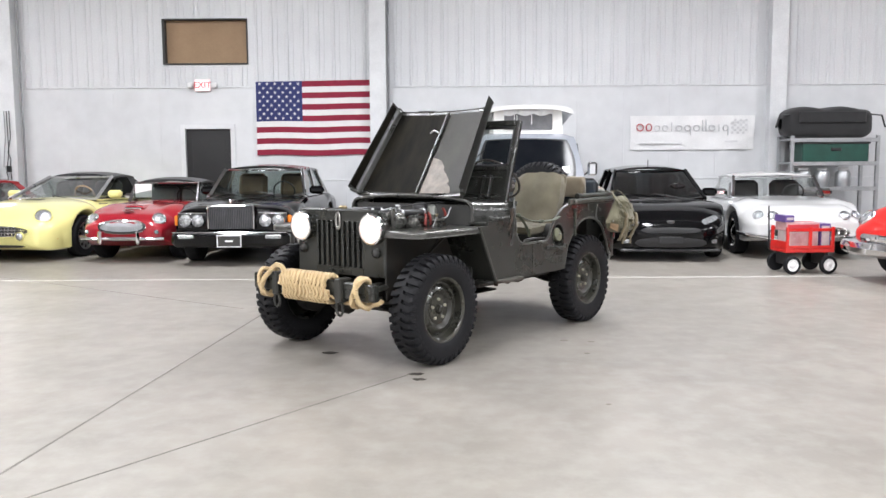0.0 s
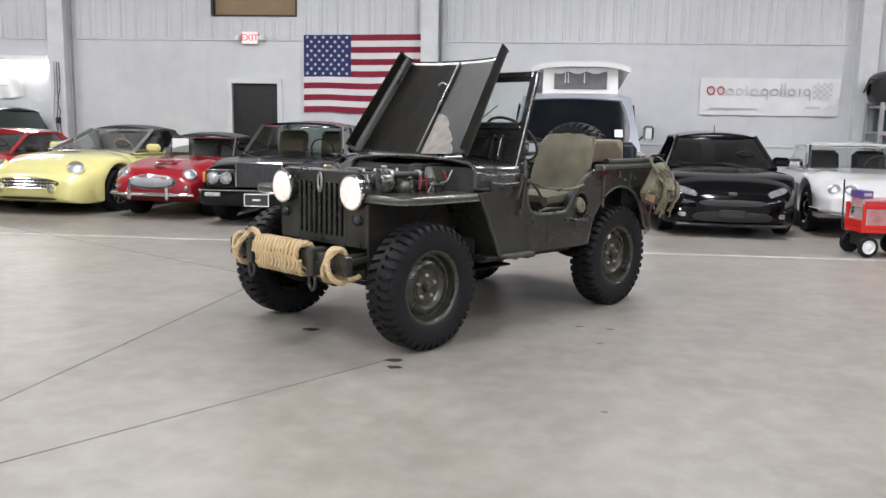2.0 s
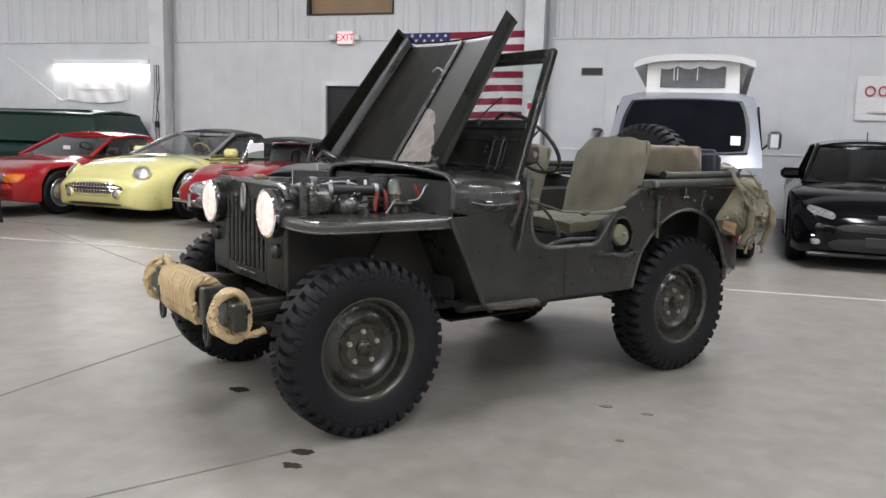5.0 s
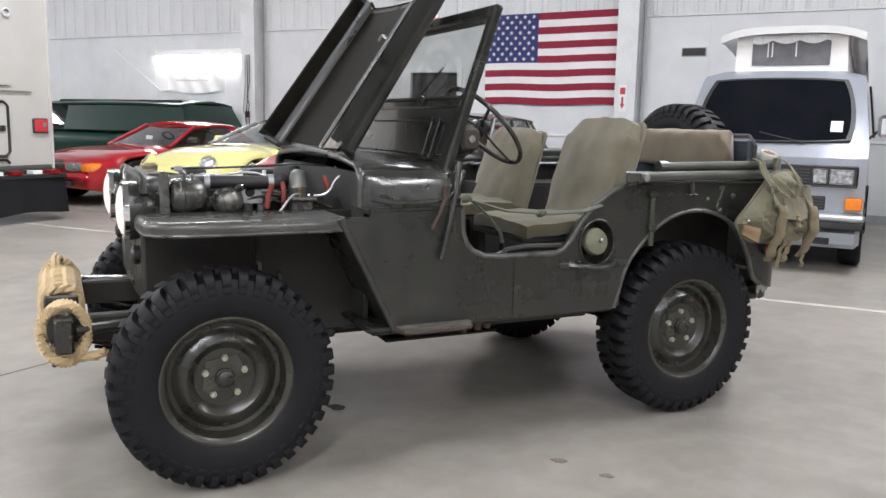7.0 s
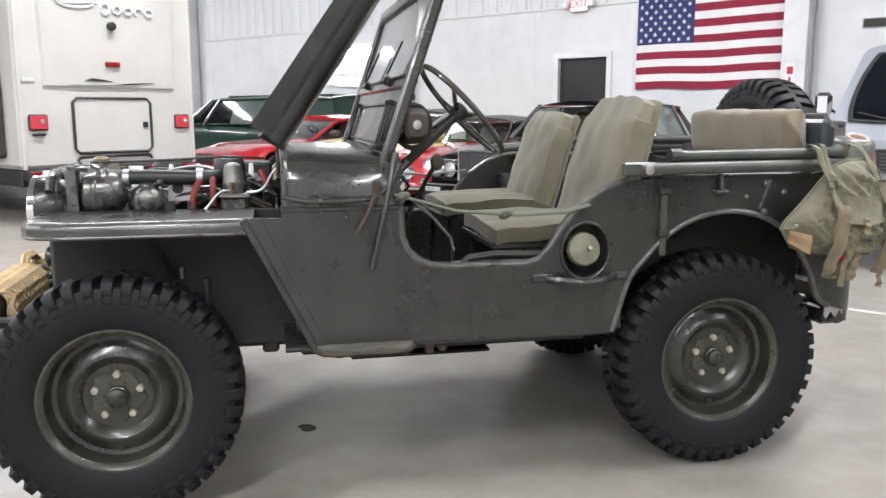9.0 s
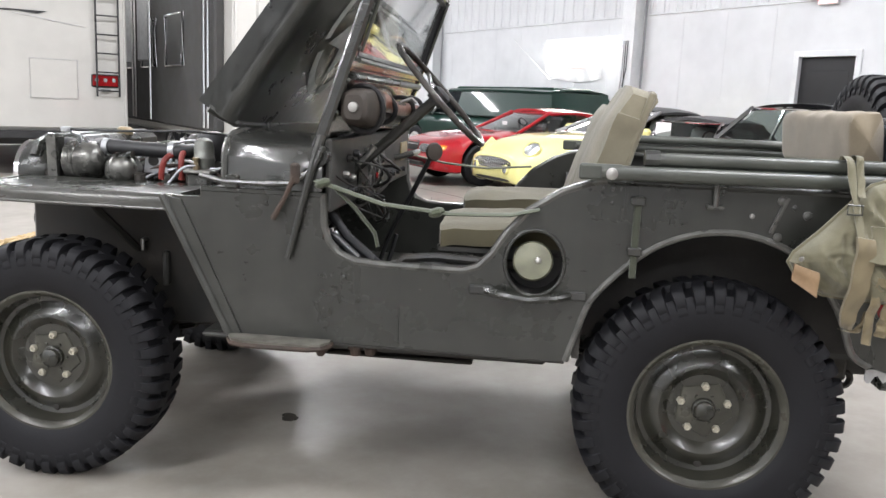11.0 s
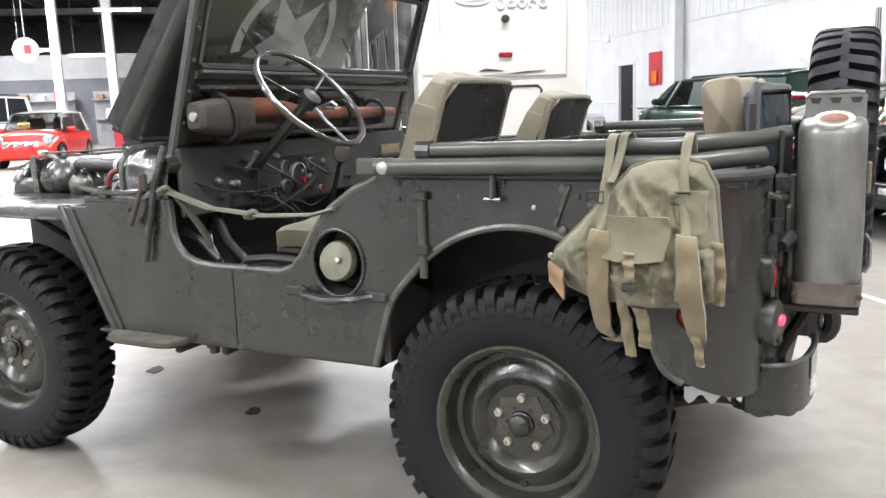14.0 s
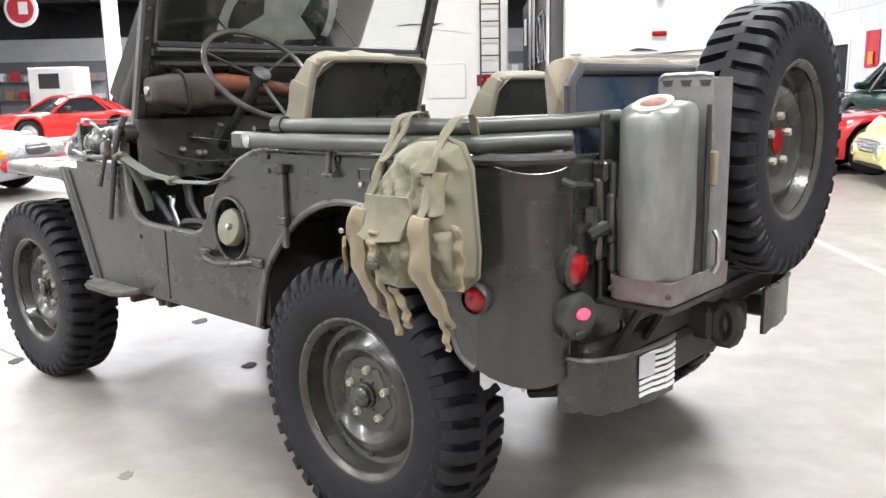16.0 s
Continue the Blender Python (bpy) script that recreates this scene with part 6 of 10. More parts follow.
for s in (1, -1):
    wire = [(0.50, s * 0.78, 1.0), (0.42, s * 0.784, 0.985), (0.30, s * 0.784, 0.985), (0.22, s * 0.784, 0.99), (0.16, s * 0.78, 1.03), (0.13, s * 0.775, 1.10)]
    jp("grab_bar", Mesh().tube(wire, 0.009, 8), M_OLIVE)
    jp("bracket", Mesh().box(0.38, 0.42, s * 0.776 - 0.012, s * 0.776 + 0.012, 0.965, 1.005, 0.004))
    jp("hold_down", Mesh().tube([(0.21, s * 0.795, 1.01), (0.235, s * 0.80, 0.95), (0.27, s * 0.80, 0.885)], [0.008, 0.007, 0.009], 8), M_RUST)
    jp("hold_down_cleat", Mesh().box(0.195, 0.222, s * 0.79 - 0.01, s * 0.79 + 0.01, 0.99, 1.05, 0.006), M_RUST)
    jp("cowl_seam", Mesh().box(0.13, 0.50, s * 0.772 - 0.006, s * 0.772 + 0.006, 0.952, 0.968, 0.003))

# front fenders
for s in (1, -1):
    top = [(0.585, 0.753), (1.118, 0.753), (1.182, 0.745), (1.218, 0.720), (1.241, 0.675), (1.246, 0.60), (1.246, 0.44), (0.585, 0.44)]
    fen = jp("fender", Mesh().prism([(x, s * y) for x, y in top], 0.918, 0.934, "z"))
    edge = [(0.60, SIDE), (1.12, SIDE), (1.19, 0.765), (1.235, 0.735), (1.262, 0.68), (1.268, 0.60), (1.268, 0.44)]
    def skirt(u, v, edge=edge):
        k = u * (len(edge) - 1)
        i = min(int(k), len(edge) - 2)
        x = edge[i][0] + (edge[i + 1][0] - edge[i][0]) * (k - i)
        y = edge[i][1] + (edge[i + 1][1] - edge[i][1]) * (k - i)
        tx, ty = edge[i + 1][0] - edge[i][0], edge[i + 1][1] - edge[i][1]
        far = math.hypot(tx, ty)
        th = min(1.0, v / 0.5) * math.pi / 2
        off = 0.004 - 0.024 * (1 - math.sin(th))
        z = 0.912 + 0.024 * math.cos(th) - 0.022 * max(0.0, v - 0.5) * 2
        return (x - ty / far * off, s * (y + tx / far * off), z)
    part("lip", Mesh().sheet(skirt, 24, 12, (-0.004, -s * 0.008, 0)), M_RUBBED, fen, "rolled fender edge rubbed to a dull shine")
    part("lower_roll", Mesh().tube([(x, s * y, 0.891) for x, y in edge], 0.006, 8), M_EDGE, fen)
    slant = Mesh()
    slant.sheet(lambda u, v: (0.612 - 0.212 * u, s * (0.44 + 0.335 * v), 0.934 - 0.424 * u - 0.01 * math.sin(u * math.pi)), 8, 3, (-0.016, 0, -0.006))
    part("slant", slant, M_OLIVE, fen)
    part("flange", Mesh().sheet(lambda u, v: (0.612 - 0.212 * u + 0.008 - (0.062 - 0.015 * u) * v, s * (SIDE + 0.006), 0.936 - 0.424 * u - 0.012 * v), 8, 2, (0, -s * 0.012, 0)), M_OLIVE, fen)
    part("slant_lip", Mesh().tube([(0.612 - 0.212 * k / 6 + 0.004, s * (SIDE + 0.004), 0.934 - 0.424 * k / 6) for k in range(7)], 0.013, 8), M_OLIVE, fen)
    jp("apron", Mesh().box(0.45, 1.24, min(s * 0.43, s * 0.445), max(s * 0.43, s * 0.445), 0.45, 0.93, 0.004), M_CHASSIS)
    jp("apron_bolt", Mesh().tube([(0.834, s * 0.446, 0.735), (0.834, s * 0.475, 0.735), (0.832, s * 0.478, 0.700)], [0.008, 0.008, 0.006], 8), M_STEEL)
    jp("apron_bracket", Mesh().box(0.745, 0.765, min(s * 0.446, s * 0.475), max(s * 0.446, s * 0.475), 0.58, 0.70, 0.005), M_SCUFFED)
    jp("brace", Mesh().tube([(0.86, s * 0.45, 0.70), (0.9, s * 0.72, 0.91)], 0.012, 6), M_CHASSIS)
step_pts = [(0.405, 0.74), (0.405, 0.80), (0.385, 0.835), (0.34, 0.85), (0.16, 0.85), (0.115, 0.835), (0.095, 0.80), (0.095, 0.74)]
step = jp("step", Mesh().prism(step_pts, 0.508, 0.526, "z"), worn("worn_olive_step_paint", (0.13, 0.125, 0.105), (0.05, 0.045, 0.036), (0.35, 0.55), 0.1, 70, 14, 0.2), None, "worn paint side step")
part("edge", Mesh().tube([(x, y, 0.512) for x, y in step_pts], 0.008, 6), M_RUST, step)
jp("step", Mesh().box(0.08, 0.41, -0.85, -0.76, 0.505, 0.52, 0.006))
for s in (1, -1):
    jp("step_bracket", Mesh().box(0.11, 0.135, min(s * 0.4, s * 0.80), max(s * 0.4, s * 0.80), 0.478, 0.506, 0.006), M_RUST)
    for x in (0.03, 0.18, 0.33):
        jp("mount_bolt", Mesh().at(pose(x, s * 0.73, 0.47, 90)).lathe([(0.016, 0.0), (0.016, 0.018), (0.024, 0.02), (0.024, 0.034)], 8), M_RUST)
    jp("body_mount", Mesh().box(-0.03, 0.0, min(s * 0.4, s * 0.74), max(s * 0.4, s * 0.74), 0.468, 0.5, 0.008), M_RUST)

# grille and lamps
NS = 9
gp = Mesh()
xs0, xs1 = 1.225, 1.25
gp.box(xs0, xs1, -0.44, -0.235, 0.60, 1.0, 0.008)
gp.box(xs0, xs1, 0.235, 0.44, 0.60, 1.0, 0.008)
gp.box(xs0, xs1, -0.235, 0.235, 0.60, 0.655)
gp.box(xs0, xs1, -0.235, 0.235, 0.985, 1.0)
gp.prism([(-0.44, 1.0), (0.44, 1.0), (0.42, 1.035), (0.36, 1.052), (-0.36, 1.052), (-0.42, 1.035)], xs0 - 0.01, xs1, "x")
grille = jp("grille", gp)
for k in range(NS + 1):
    y = -0.235 + 0.47 * k / NS
    part("bar", Mesh().box(xs0, xs1 + 0.004, y - 0.0125, y + 0.0125, 0.652, 0.988, 0.006), M_OLIVE, grille)
part("top_roll", Mesh().tube([(1.235, -0.44, 1.0), (1.235, -0.42, 1.04), (1.235, -0.36, 1.057), (1.235, 0.36, 1.057), (1.235, 0.42, 1.04), (1.235, 0.44, 1.0)], 0.016, 8), M_OLIVE, grille)
part("hood_loop", Mesh().tube([(1.262, 0.02 * math.cos(a), 0.985 + 0.06 * math.sin(a)) for a in [k * math.pi / 8 for k in range(16)]], 0.008, 6, True), M_STEEL, grille)
part("name_stamp", Mesh().box(1.25, 1.256, -0.12, 0.12, 0.613, 0.637, 0.002), M_OLIVE_DARK, grille)
jp("radiator_core", Mesh().box(1.15, 1.215, -0.26, 0.26, 0.62, 1.02), M_INTERIOR)
jp("radiator_tank", Mesh().box(1.13, 1.218, -0.28, 0.28, 1.0, 1.065, 0.02), M_OLIVE_DARK)
jp("radiator_cap", Mesh().at(pose(1.16, -0.05, 1.06, 90)).lathe([(0.03, 0.0), (0.032, 0.02), (0.02, 0.03), (0.001, 0.031)], 16), M_BRASS)
for s in (1, -1):
    lamp = jp("headlamp", Mesh().at(pose(1.24, s * 0.354, 0.94, 0, 0, -90)).lathe([(0.03, -0.10), (0.075, -0.07), (0.104, -0.01), (0.11, 0.035), (0.106, 0.055), (0.096, 0.058)], 36, False))
    part("bezel", Mesh().at(pose(1.24, s * 0.354, 0.94, 0, 0, -90)).lathe([(0.108, 0.045), (0.108, 0.062), (0.098, 0.066), (0.094, 0.056)], 36, False), M_CHROME, lamp)
    part("lens", Mesh().at(pose(1.24, s * 0.354, 0.94, 0, 0, -90)).lathe([(0.095, 0.054), (0.085, 0.068), (0.06, 0.078), (0.03, 0.083), (0.001, 0.084)], 36), M_LIT, lamp, "lit headlamp lens")
    mk = jp("marker_lamp", Mesh().at(pose(1.25, s * 0.37, 0.775, 0, 0, -90)).lathe([(0.034, -0.01), (0.036, 0.02), (0.03, 0.026)], 20, False), M_OLIVE_DARK)
    part("lens", Mesh().at(pose(1.25, s * 0.37, 0.775, 0, 0, -90)).lathe([(0.03, 0.02), (0.02, 0.03), (0.001, 0.033)], 20), M_INTERIOR, mk)

# bumper with rope
bumper = jp("bumper", Mesh().box(1.485, 1.545, -0.605, 0.605, 0.485, 0.60, 0.008), M_OLIVE)
for y in (-0.34, 0.30):
    part("bracket", Mesh().box(1.46, 1.575, y - 0.03, y + 0.03, 0.46, 0.625, 0.008), M_OLIVE_DARK, bumper)
    part("shackle", Mesh().tube([(1.55, y + 0.03 * math.cos(a), 0.42 + 0.05 * math.sin(a)) for a in [k * math.pi / 6 for k in range(12)]], 0.01, 6, True), M_OLIVE_DARK, bumper)
for s in (1, -1):
    jp("frame_horn", Mesh().box(1.15, 1.49, s * 0.34 - 0.03, s * 0.34 + 0.03, 0.46, 0.56, 0.008), M_CHASSIS)
    jp("front_gusset", Mesh().tube([(1.48, s * 0.5, 0.54), (1.2, s * 0.42, 0.54)], 0.02, 8), M_OLIVE_DARK)


def twisted(path, r, strands=3, turns=9.0, n=6):
    """Rope laid of strands that wind round a path."""
    m = Mesh()
    pts = [Vector(p) for p in path]
    for s in range(strands):
        out = []
        for i, p in enumerate(pts):
            a, b = pts[max(0, i - 1)], pts[min(len(pts) - 1, i + 1)]
            d = (b - a).normalized()
            side = d.cross(Vector((0, 0, 1)) if abs(d.z) < 0.95 else Vector((1, 0, 0))).normalized()
            up = side.cross(d)
            th = 2 * math.pi * (turns * i / (len(pts) - 1) + s / strands)
            out.append(p + r * 0.52 * (math.cos(th) * side + math.sin(th) * up))
        m.tube(out, r * 0.56, n)
    return m


def hoop(cx, cy, cz, rx, rz, k, tilt=0.0):
    """An oval ring round the bumper bar."""
    return [(cx + rx * math.cos(a), cy + tilt * math.sin(a), cz + rz * math.sin(a)) for a in [2 * math.pi * i / k for i in range(k + 1)]]


rope = empty("rope", JEEP, "thick manila rope wrapped round the front bumper", "rope")
coil = []
NT = 13
for i in range(NT * 20 + 1):
    a = 2 * math.pi * i / 20
    y = -0.265 + 0.465 * i / (NT * 20)
    sx, sz = math.cos(a), math.sin(a)
    k = (abs(sx) ** 4 + abs(sz) ** 4) ** -0.25
    coil.append((1.515 + 0.062 * sx * k, y + 0.006 * math.sin(i * 0.37), 0.542 + 0.088 * sz * k))
part("coil", twisted(coil, 0.021, 3, NT * 4.0, 5), M_ROPE, rope)
for yy, tl in ((-0.455, 0.04), (-0.485, -0.03), (0.465, 0.04), (0.495, -0.03)):
    part("loop", twisted(hoop(1.515, yy, 0.535, 0.074 if yy > 0 else 0.072, 0.096 if yy > 0 else 0.094, 40, tl), 0.020, 3, 12.0, 5), M_ROPE, rope)
part("tail", twisted([(1.53, -0.27, 0.625), (1.53, -0.31, 0.665), (1.52, -0.37, 0.67), (1.515, -0.44, 0.63)], 0.019, 3, 3.0, 5), M_ROPE, rope)
part("tail", twisted([(1.54, 0.2, 0.50), (1.50, 0.3, 0.46), (1.48, 0.40, 0.45), (1.49, 0.47, 0.45)], 0.019, 3, 3.0, 5), M_ROPE, rope)
part("tail", twisted([(1.50, 0.50, 0.455), (1.46, 0.52, 0.45), (1.42, 0.535, 0.455), (1.385, 0.54, 0.47)], 0.019, 3, 2.0, 5), M_ROPE, rope)

# hood, raised and leaning on the windscreen
HB, HT = Vector((0.462, 0, 1.13)), Vector((0.006, 0, 1.815))
up = (HT - HB).normalized()
fwd = Vector((up.z, 0, -up.x))
HL = (HT - HB).length


def hood_point(u, v, lift=0.0):
    """u from hinge to front edge, v from -1 to 1 across; the sides fold towards the front."""
    half = 0.575 - 0.075 * u
    a = abs(v)
    if a < 0.8:
        y, w = a / 0.8 * (half - 0.05), 0.026 * (a / 0.8) ** 2.4
    elif a < 0.9:
        th = (a - 0.8) / 0.1 * math.pi / 2
        y, w = half - 0.05 + 0.05 * math.sin(th), 0.026 + 0.045 * (1 - math.cos(th))
    else:
        y, w = half, 0.071 + (a - 0.9) / 0.1 * (0.074 - 0.014 * u)
    tip = 0.03 * max(0.0, u - 0.9) * 10 * (a > 0.85)
    q = HB + up * (HL * u + tip) + fwd * (w + lift)
    return (q.x, math.copysign(y, v), q.z)


hood = jp("hood", Mesh().sheet(lambda u, v: hood_point(u, -1 + 2 * v), 14, 60, tuple(fwd * 0.006)), M_OLIVE, None, "raised hood panel with faded white star")
# overlaid panel with the dark reflection put into its colour
part("under_panel", Mesh().sheet(lambda u, v: hood_point(0.04 + 0.92 * u, -0.78 + 0.88 * v, 0.012), 8, 12), M_HOODIN, hood, "underside panel, near-black for the dark reflection in it")
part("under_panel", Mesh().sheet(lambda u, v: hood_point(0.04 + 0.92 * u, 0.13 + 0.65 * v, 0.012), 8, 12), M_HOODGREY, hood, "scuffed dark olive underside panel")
# added dark tube that covers the lamp glint along the front edge
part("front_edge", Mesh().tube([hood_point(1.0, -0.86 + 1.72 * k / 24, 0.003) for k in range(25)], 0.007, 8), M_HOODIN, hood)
part("stiffener", Mesh().tube([hood_point(0.03, 0.09, 0.02), hood_point(0.97, 0.09, 0.02)], 0.012, 6), M_OLIVE_DARK, hood)
for s in (-1, 1):
    # flange sheets take the same near-black, painted-in reflection
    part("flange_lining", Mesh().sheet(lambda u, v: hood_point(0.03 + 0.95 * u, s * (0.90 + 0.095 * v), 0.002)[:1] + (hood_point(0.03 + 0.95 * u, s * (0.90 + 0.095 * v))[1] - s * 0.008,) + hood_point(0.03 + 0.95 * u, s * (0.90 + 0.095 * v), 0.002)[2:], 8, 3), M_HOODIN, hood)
    part("crease", Mesh().tube([hood_point(0.03 + 0.94 * k / 8, s * 0.795, 0.010) for k in range(9)], 0.004, 6), M_SCUFFED, hood)
rnd = random.Random(4)
edge_up = [(0.03 + 0.40 * k / 13, 0.13 + 0.012 * rnd.random()) for k in range(14)]
edge_down = [(0.43 - 0.40 * k / 15, 0.20 + 0.42 * (k / 15) ** 0.7 + 0.05 * (rnd.random() - 0.5)) for k in range(16)]
pts = edge_up + edge_down
patch = Mesh().add([hood_point(u, v, 0.0165) for u, v in pts], [tuple(range(len(pts)))])
part("primer_patch", patch, M_PRIMER, hood, "bare scuffed primer patch")
loop_at = Vector(hood_point(0.72, 0.0, 0.03))
part("prop_loop", Mesh().tube([tuple(loop_at + Vector((0.004 * math.sin(3 * k), -0.045 + 0.09 * k / 8, 0.018 * math.sin(math.pi * k / 8)))) for k in range(9)], 0.006, 6), M_STEEL, hood)
hinge = [hood_point(0.0, v, 0.004) for v in (-0.95, -0.8, -0.4, 0.0, 0.4, 0.8, 0.95)]
part("hinge", Mesh().tube(hinge, 0.014, 8), M_OLIVE, hood)
# star on the outer face
star_c, star_r = 0.52, 0.27


def star_point(r, a):
    u = star_c + r * math.cos(a) / HL
    y = r * math.sin(a)
    half = 0.575 - 0.075 * u
    return hood_point(u, 0.8 * y / (half - 0.05), -0.0035)


st = [star_point(star_r * (0.86 if k % 2 == 0 else 0.36), math.pi + k * math.pi / 5) for k in range(10)]
part("star", Mesh().add(st + [star_point(0, 0)], [(k, (k + 1) % 10, 10) for k in range(10)]), M_WHITESTAR, hood, "faded white star")
ring = Mesh()
for seg in range(5):
    a0 = math.pi + seg * 2 * math.pi / 5 + 0.10
    a1 = math.pi + (seg + 1) * 2 * math.pi / 5 - 0.10
    p, f = [], []
    for k in range(13):
        a = a0 + (a1 - a0) * k / 12
        p += [star_point(star_r * 0.9, a), star_point(star_r * 1.06, a)]
    ring.add(p, [(2 * k, 2 * k + 1, 2 * k + 3, 2 * k + 2) for k in range(12)])
part("ring", ring, M_WHITESTAR, hood)
part("notice", Mesh().add([hood_point(0.90, v, -0.004) for v in (-0.02, 0.12)] + [hood_point(0.97, v, -0.004) for v in (0.12, -0.02)], [(0, 1, 2, 3)]), M_SIGNWHITE, hood)

# windscreen
WB, WT = Vector((0.168, 0, 1.09)), Vector((-0.042, 0, 1.725))
wup = (WT - WB).normalized()
WL = (WT - WB).length
WM = Matrix.Translation(WB) @ Matrix(((wup.z, 0, wup.x, 0), (0, 1, 0, 0), (-wup.x, 0, wup.z, 0), (0, 0, 0, 1)))
WH = 0.715


def ws():
    return Mesh().at(WM)


wf = ws().box(-0.018, 0.018, -WH, -WH + 0.045, -0.06, WL, 0.008).box(-0.018, 0.018, WH - 0.045, WH, -0.06, WL, 0.008).box(-0.018, 0.018, -WH + 0.045, WH - 0.045, WL - 0.05, WL, 0.008).box(-0.016, 0.016, -WH + 0.045, WH - 0.045, 0.255, 0.29, 0.006)
screen = jp("windscreen_frame", wf, M_SCREEN)
part("lower_panel", ws().box(-0.008, 0.006, -WH + 0.045, WH - 0.045, 0.0, 0.26), M_SCREEN, screen)
for z in (0.06, 0.2):
    part("rib", ws().box(0.004, 0.012, -WH + 0.08, WH - 0.08, z - 0.004, z + 0.004, 0.003), M_OLIVE_DARK, screen)
glass_pane = part("glass", ws().box(-0.003, 0.003, -WH + 0.05, WH - 0.05, 0.29, WL - 0.055), M_GLASS, screen)
glass_pane.visible_shadow = False
gask = [(0, -WH + 0.075, 0.295), (0, WH - 0.075, 0.295), (0, WH - 0.05, 0.32), (0, WH - 0.05, WL - 0.08), (0, WH - 0.075, WL - 0.055), (0, -WH + 0.075, WL - 0.055), (0, -WH + 0.05, WL - 0.08), (0, -WH + 0.05, 0.32)]
part("gasket", ws().tube(gask, 0.014, 6, True), M_BLACKTRIM, screen)
for sy in (1, -1):
    for sz, z0 in ((1, 0.29), (-1, WL - 0.05)):
        arc = [(WH - 0.045, z0)] + [(WH - 0.045 - 0.05 + 0.05 * math.cos(radians(a)), z0 + sz * (0.05 - 0.05 * math.sin(radians(a)))) for a in range(0, 91, 15)]
        part("corner_fillet", ws().prism([(sy * y, z) for y, z in arc], -0.012, 0.012, "x"), M_OLIVE, screen)
    part("inner_rail", ws().tube([(-0.022, sy * (WH - 0.05), 0.31), (-0.022, sy * (WH - 0.05), WL - 0.06)], 0.006, 6), M_BOW, screen)
part("inner_rail", ws().tube([(-0.022, -WH + 0.06, 0.285), (-0.022, WH - 0.06, 0.285)], 0.008, 6), M_BOW, screen)
part("lower_tube", ws().tube([(-0.024, -WH + 0.05, 0.235), (-0.024, WH - 0.05, 0.235)], 0.012, 8), M_OLIVE, screen)
for s in (1, -1):
    part("hinge_arm", Mesh().tube([(0.14, s * 0.755, 1.13), (0.165, s * 0.785, 1.02), (0.225, s * 0.795, 0.77)], [0.013, 0.011, 0.009], 8), M_OLIVE_DARK, screen)
    part("pivot", Mesh().at(pose(0.15, s * 0.735, 1.07)).lathe([(0.03, -0.03), (0.032, 0.0), (0.03, 0.03), (0.001, 0.031)], 16), M_OLIVE, screen)
    part("wiper", ws().tube([(0.03, s * 0.3, 0.31), (0.03, s * 0.3 + 0.14, 0.42)], 0.004, 6), M_BLACKTRIM, screen)
    part("wiper_motor", ws().box(0.012, 0.036, s * 0.3 - 0.02, s * 0.3 + 0.02, 0.27, 0.305, 0.008), M_OLIVE_DARK, screen)
    for dy in (-0.035, 0.035):
        part("latch_rod", ws().tube([(0.016, s * 0.5 + dy, 0.05), (0.018, s * 0.5 + dy, 0.205)], 0.006, 8), M_SCREEN, screen)
        for z in (0.045, 0.205):
            part("rod_clip", ws().box(0.006, 0.028, s * 0.5 + dy - 0.015, s * 0.5 + dy + 0.015, z - 0.008, z + 0.008, 0.004), M_BLACKTRIM, screen)
    for z in (0.135, 0.165):
        part("rivet", ws().at(WM @ pose(0.006, s * 0.40, z, 0, 0, -90)).lathe([(0.008, 0.0), (0.007, 0.004), (0.001, 0.006)], 8), M_BLACKTRIM, screen)
for k in range(7):
    for s in (1, -1):
        part("bolt", ws().at(WM @ pose(-0.018, s * (WH - 0.022), 0.02 + 0.1 * k, 0, 0, 90)).lathe([(0.007, 0.0), (0.006, 0.006), (0.001, 0.007)], 6), M_BOW, screen)

# dash, steering, scabbard
dash = jp("dash_panel", Mesh().box(0.12, 0.14, -0.72, 0.72, 0.90, 1.12, 0.006), M_SCUFFED)
part("instrument_panel", Mesh().box(0.108, 0.124, -0.08, 0.36, 0.89, 1.06, 0.01), M_OLIVE_DARK, dash)
for y, z, r in ((-0.06, 1.015, 0.042), (-0.14, 1.05, 0.022), (-0.14, 0.98, 0.022), (0.02, 1.05, 0.022), (0.02, 0.98, 0.022), (-0.2, 0.95, 0.012), (0.08, 0.95, 0.012)):
    g = part("gauge", Mesh().at(pose(0.108, y + 0.19, z - 0.03, 0, 0, 90)).lathe([(r * 1.15, -0.004), (r * 1.15, 0.008), (r, 0.01)], 20, False), M_STEEL, dash)
    part("dial", Mesh().at(pose(0.108, y + 0.19, z - 0.03, 0, 0, 90)).lathe([(r, 0.004), (0.001, 0.005)], 20), M_BLACKTRIM if r > 0.02 else M_REDLENS, g)
for y in (0.42, 0.49, 0.56, -0.2, -0.3, -0.45):
    part("knob", Mesh().at(pose(0.12, y, 0.95, 0, 0, 90)).lathe([(0.006, 0.0), (0.006, 0.02), (0.012, 0.022), (0.01, 0.035), (0.001, 0.036)], 10), M_BLACKTRIM, dash)
part("data_plate", Mesh().box(0.114, 0.121, -0.66, -0.5, 0.98, 1.06, 0.002), M_BRASS, dash)
part("grab_handle", Mesh().tube([(0.12, -0.6, 1.0), (0.05, -0.58, 1.02), (0.05, -0.38, 1.02), (0.12, -0.36, 1.0)], 0.012, 8), M_OLIVE, dash)
hubp = Vector((-0.155, 0.386, 1.262))
base = Vector((0.36, 0.386, 0.79))
ax = (hubp - base).normalized()
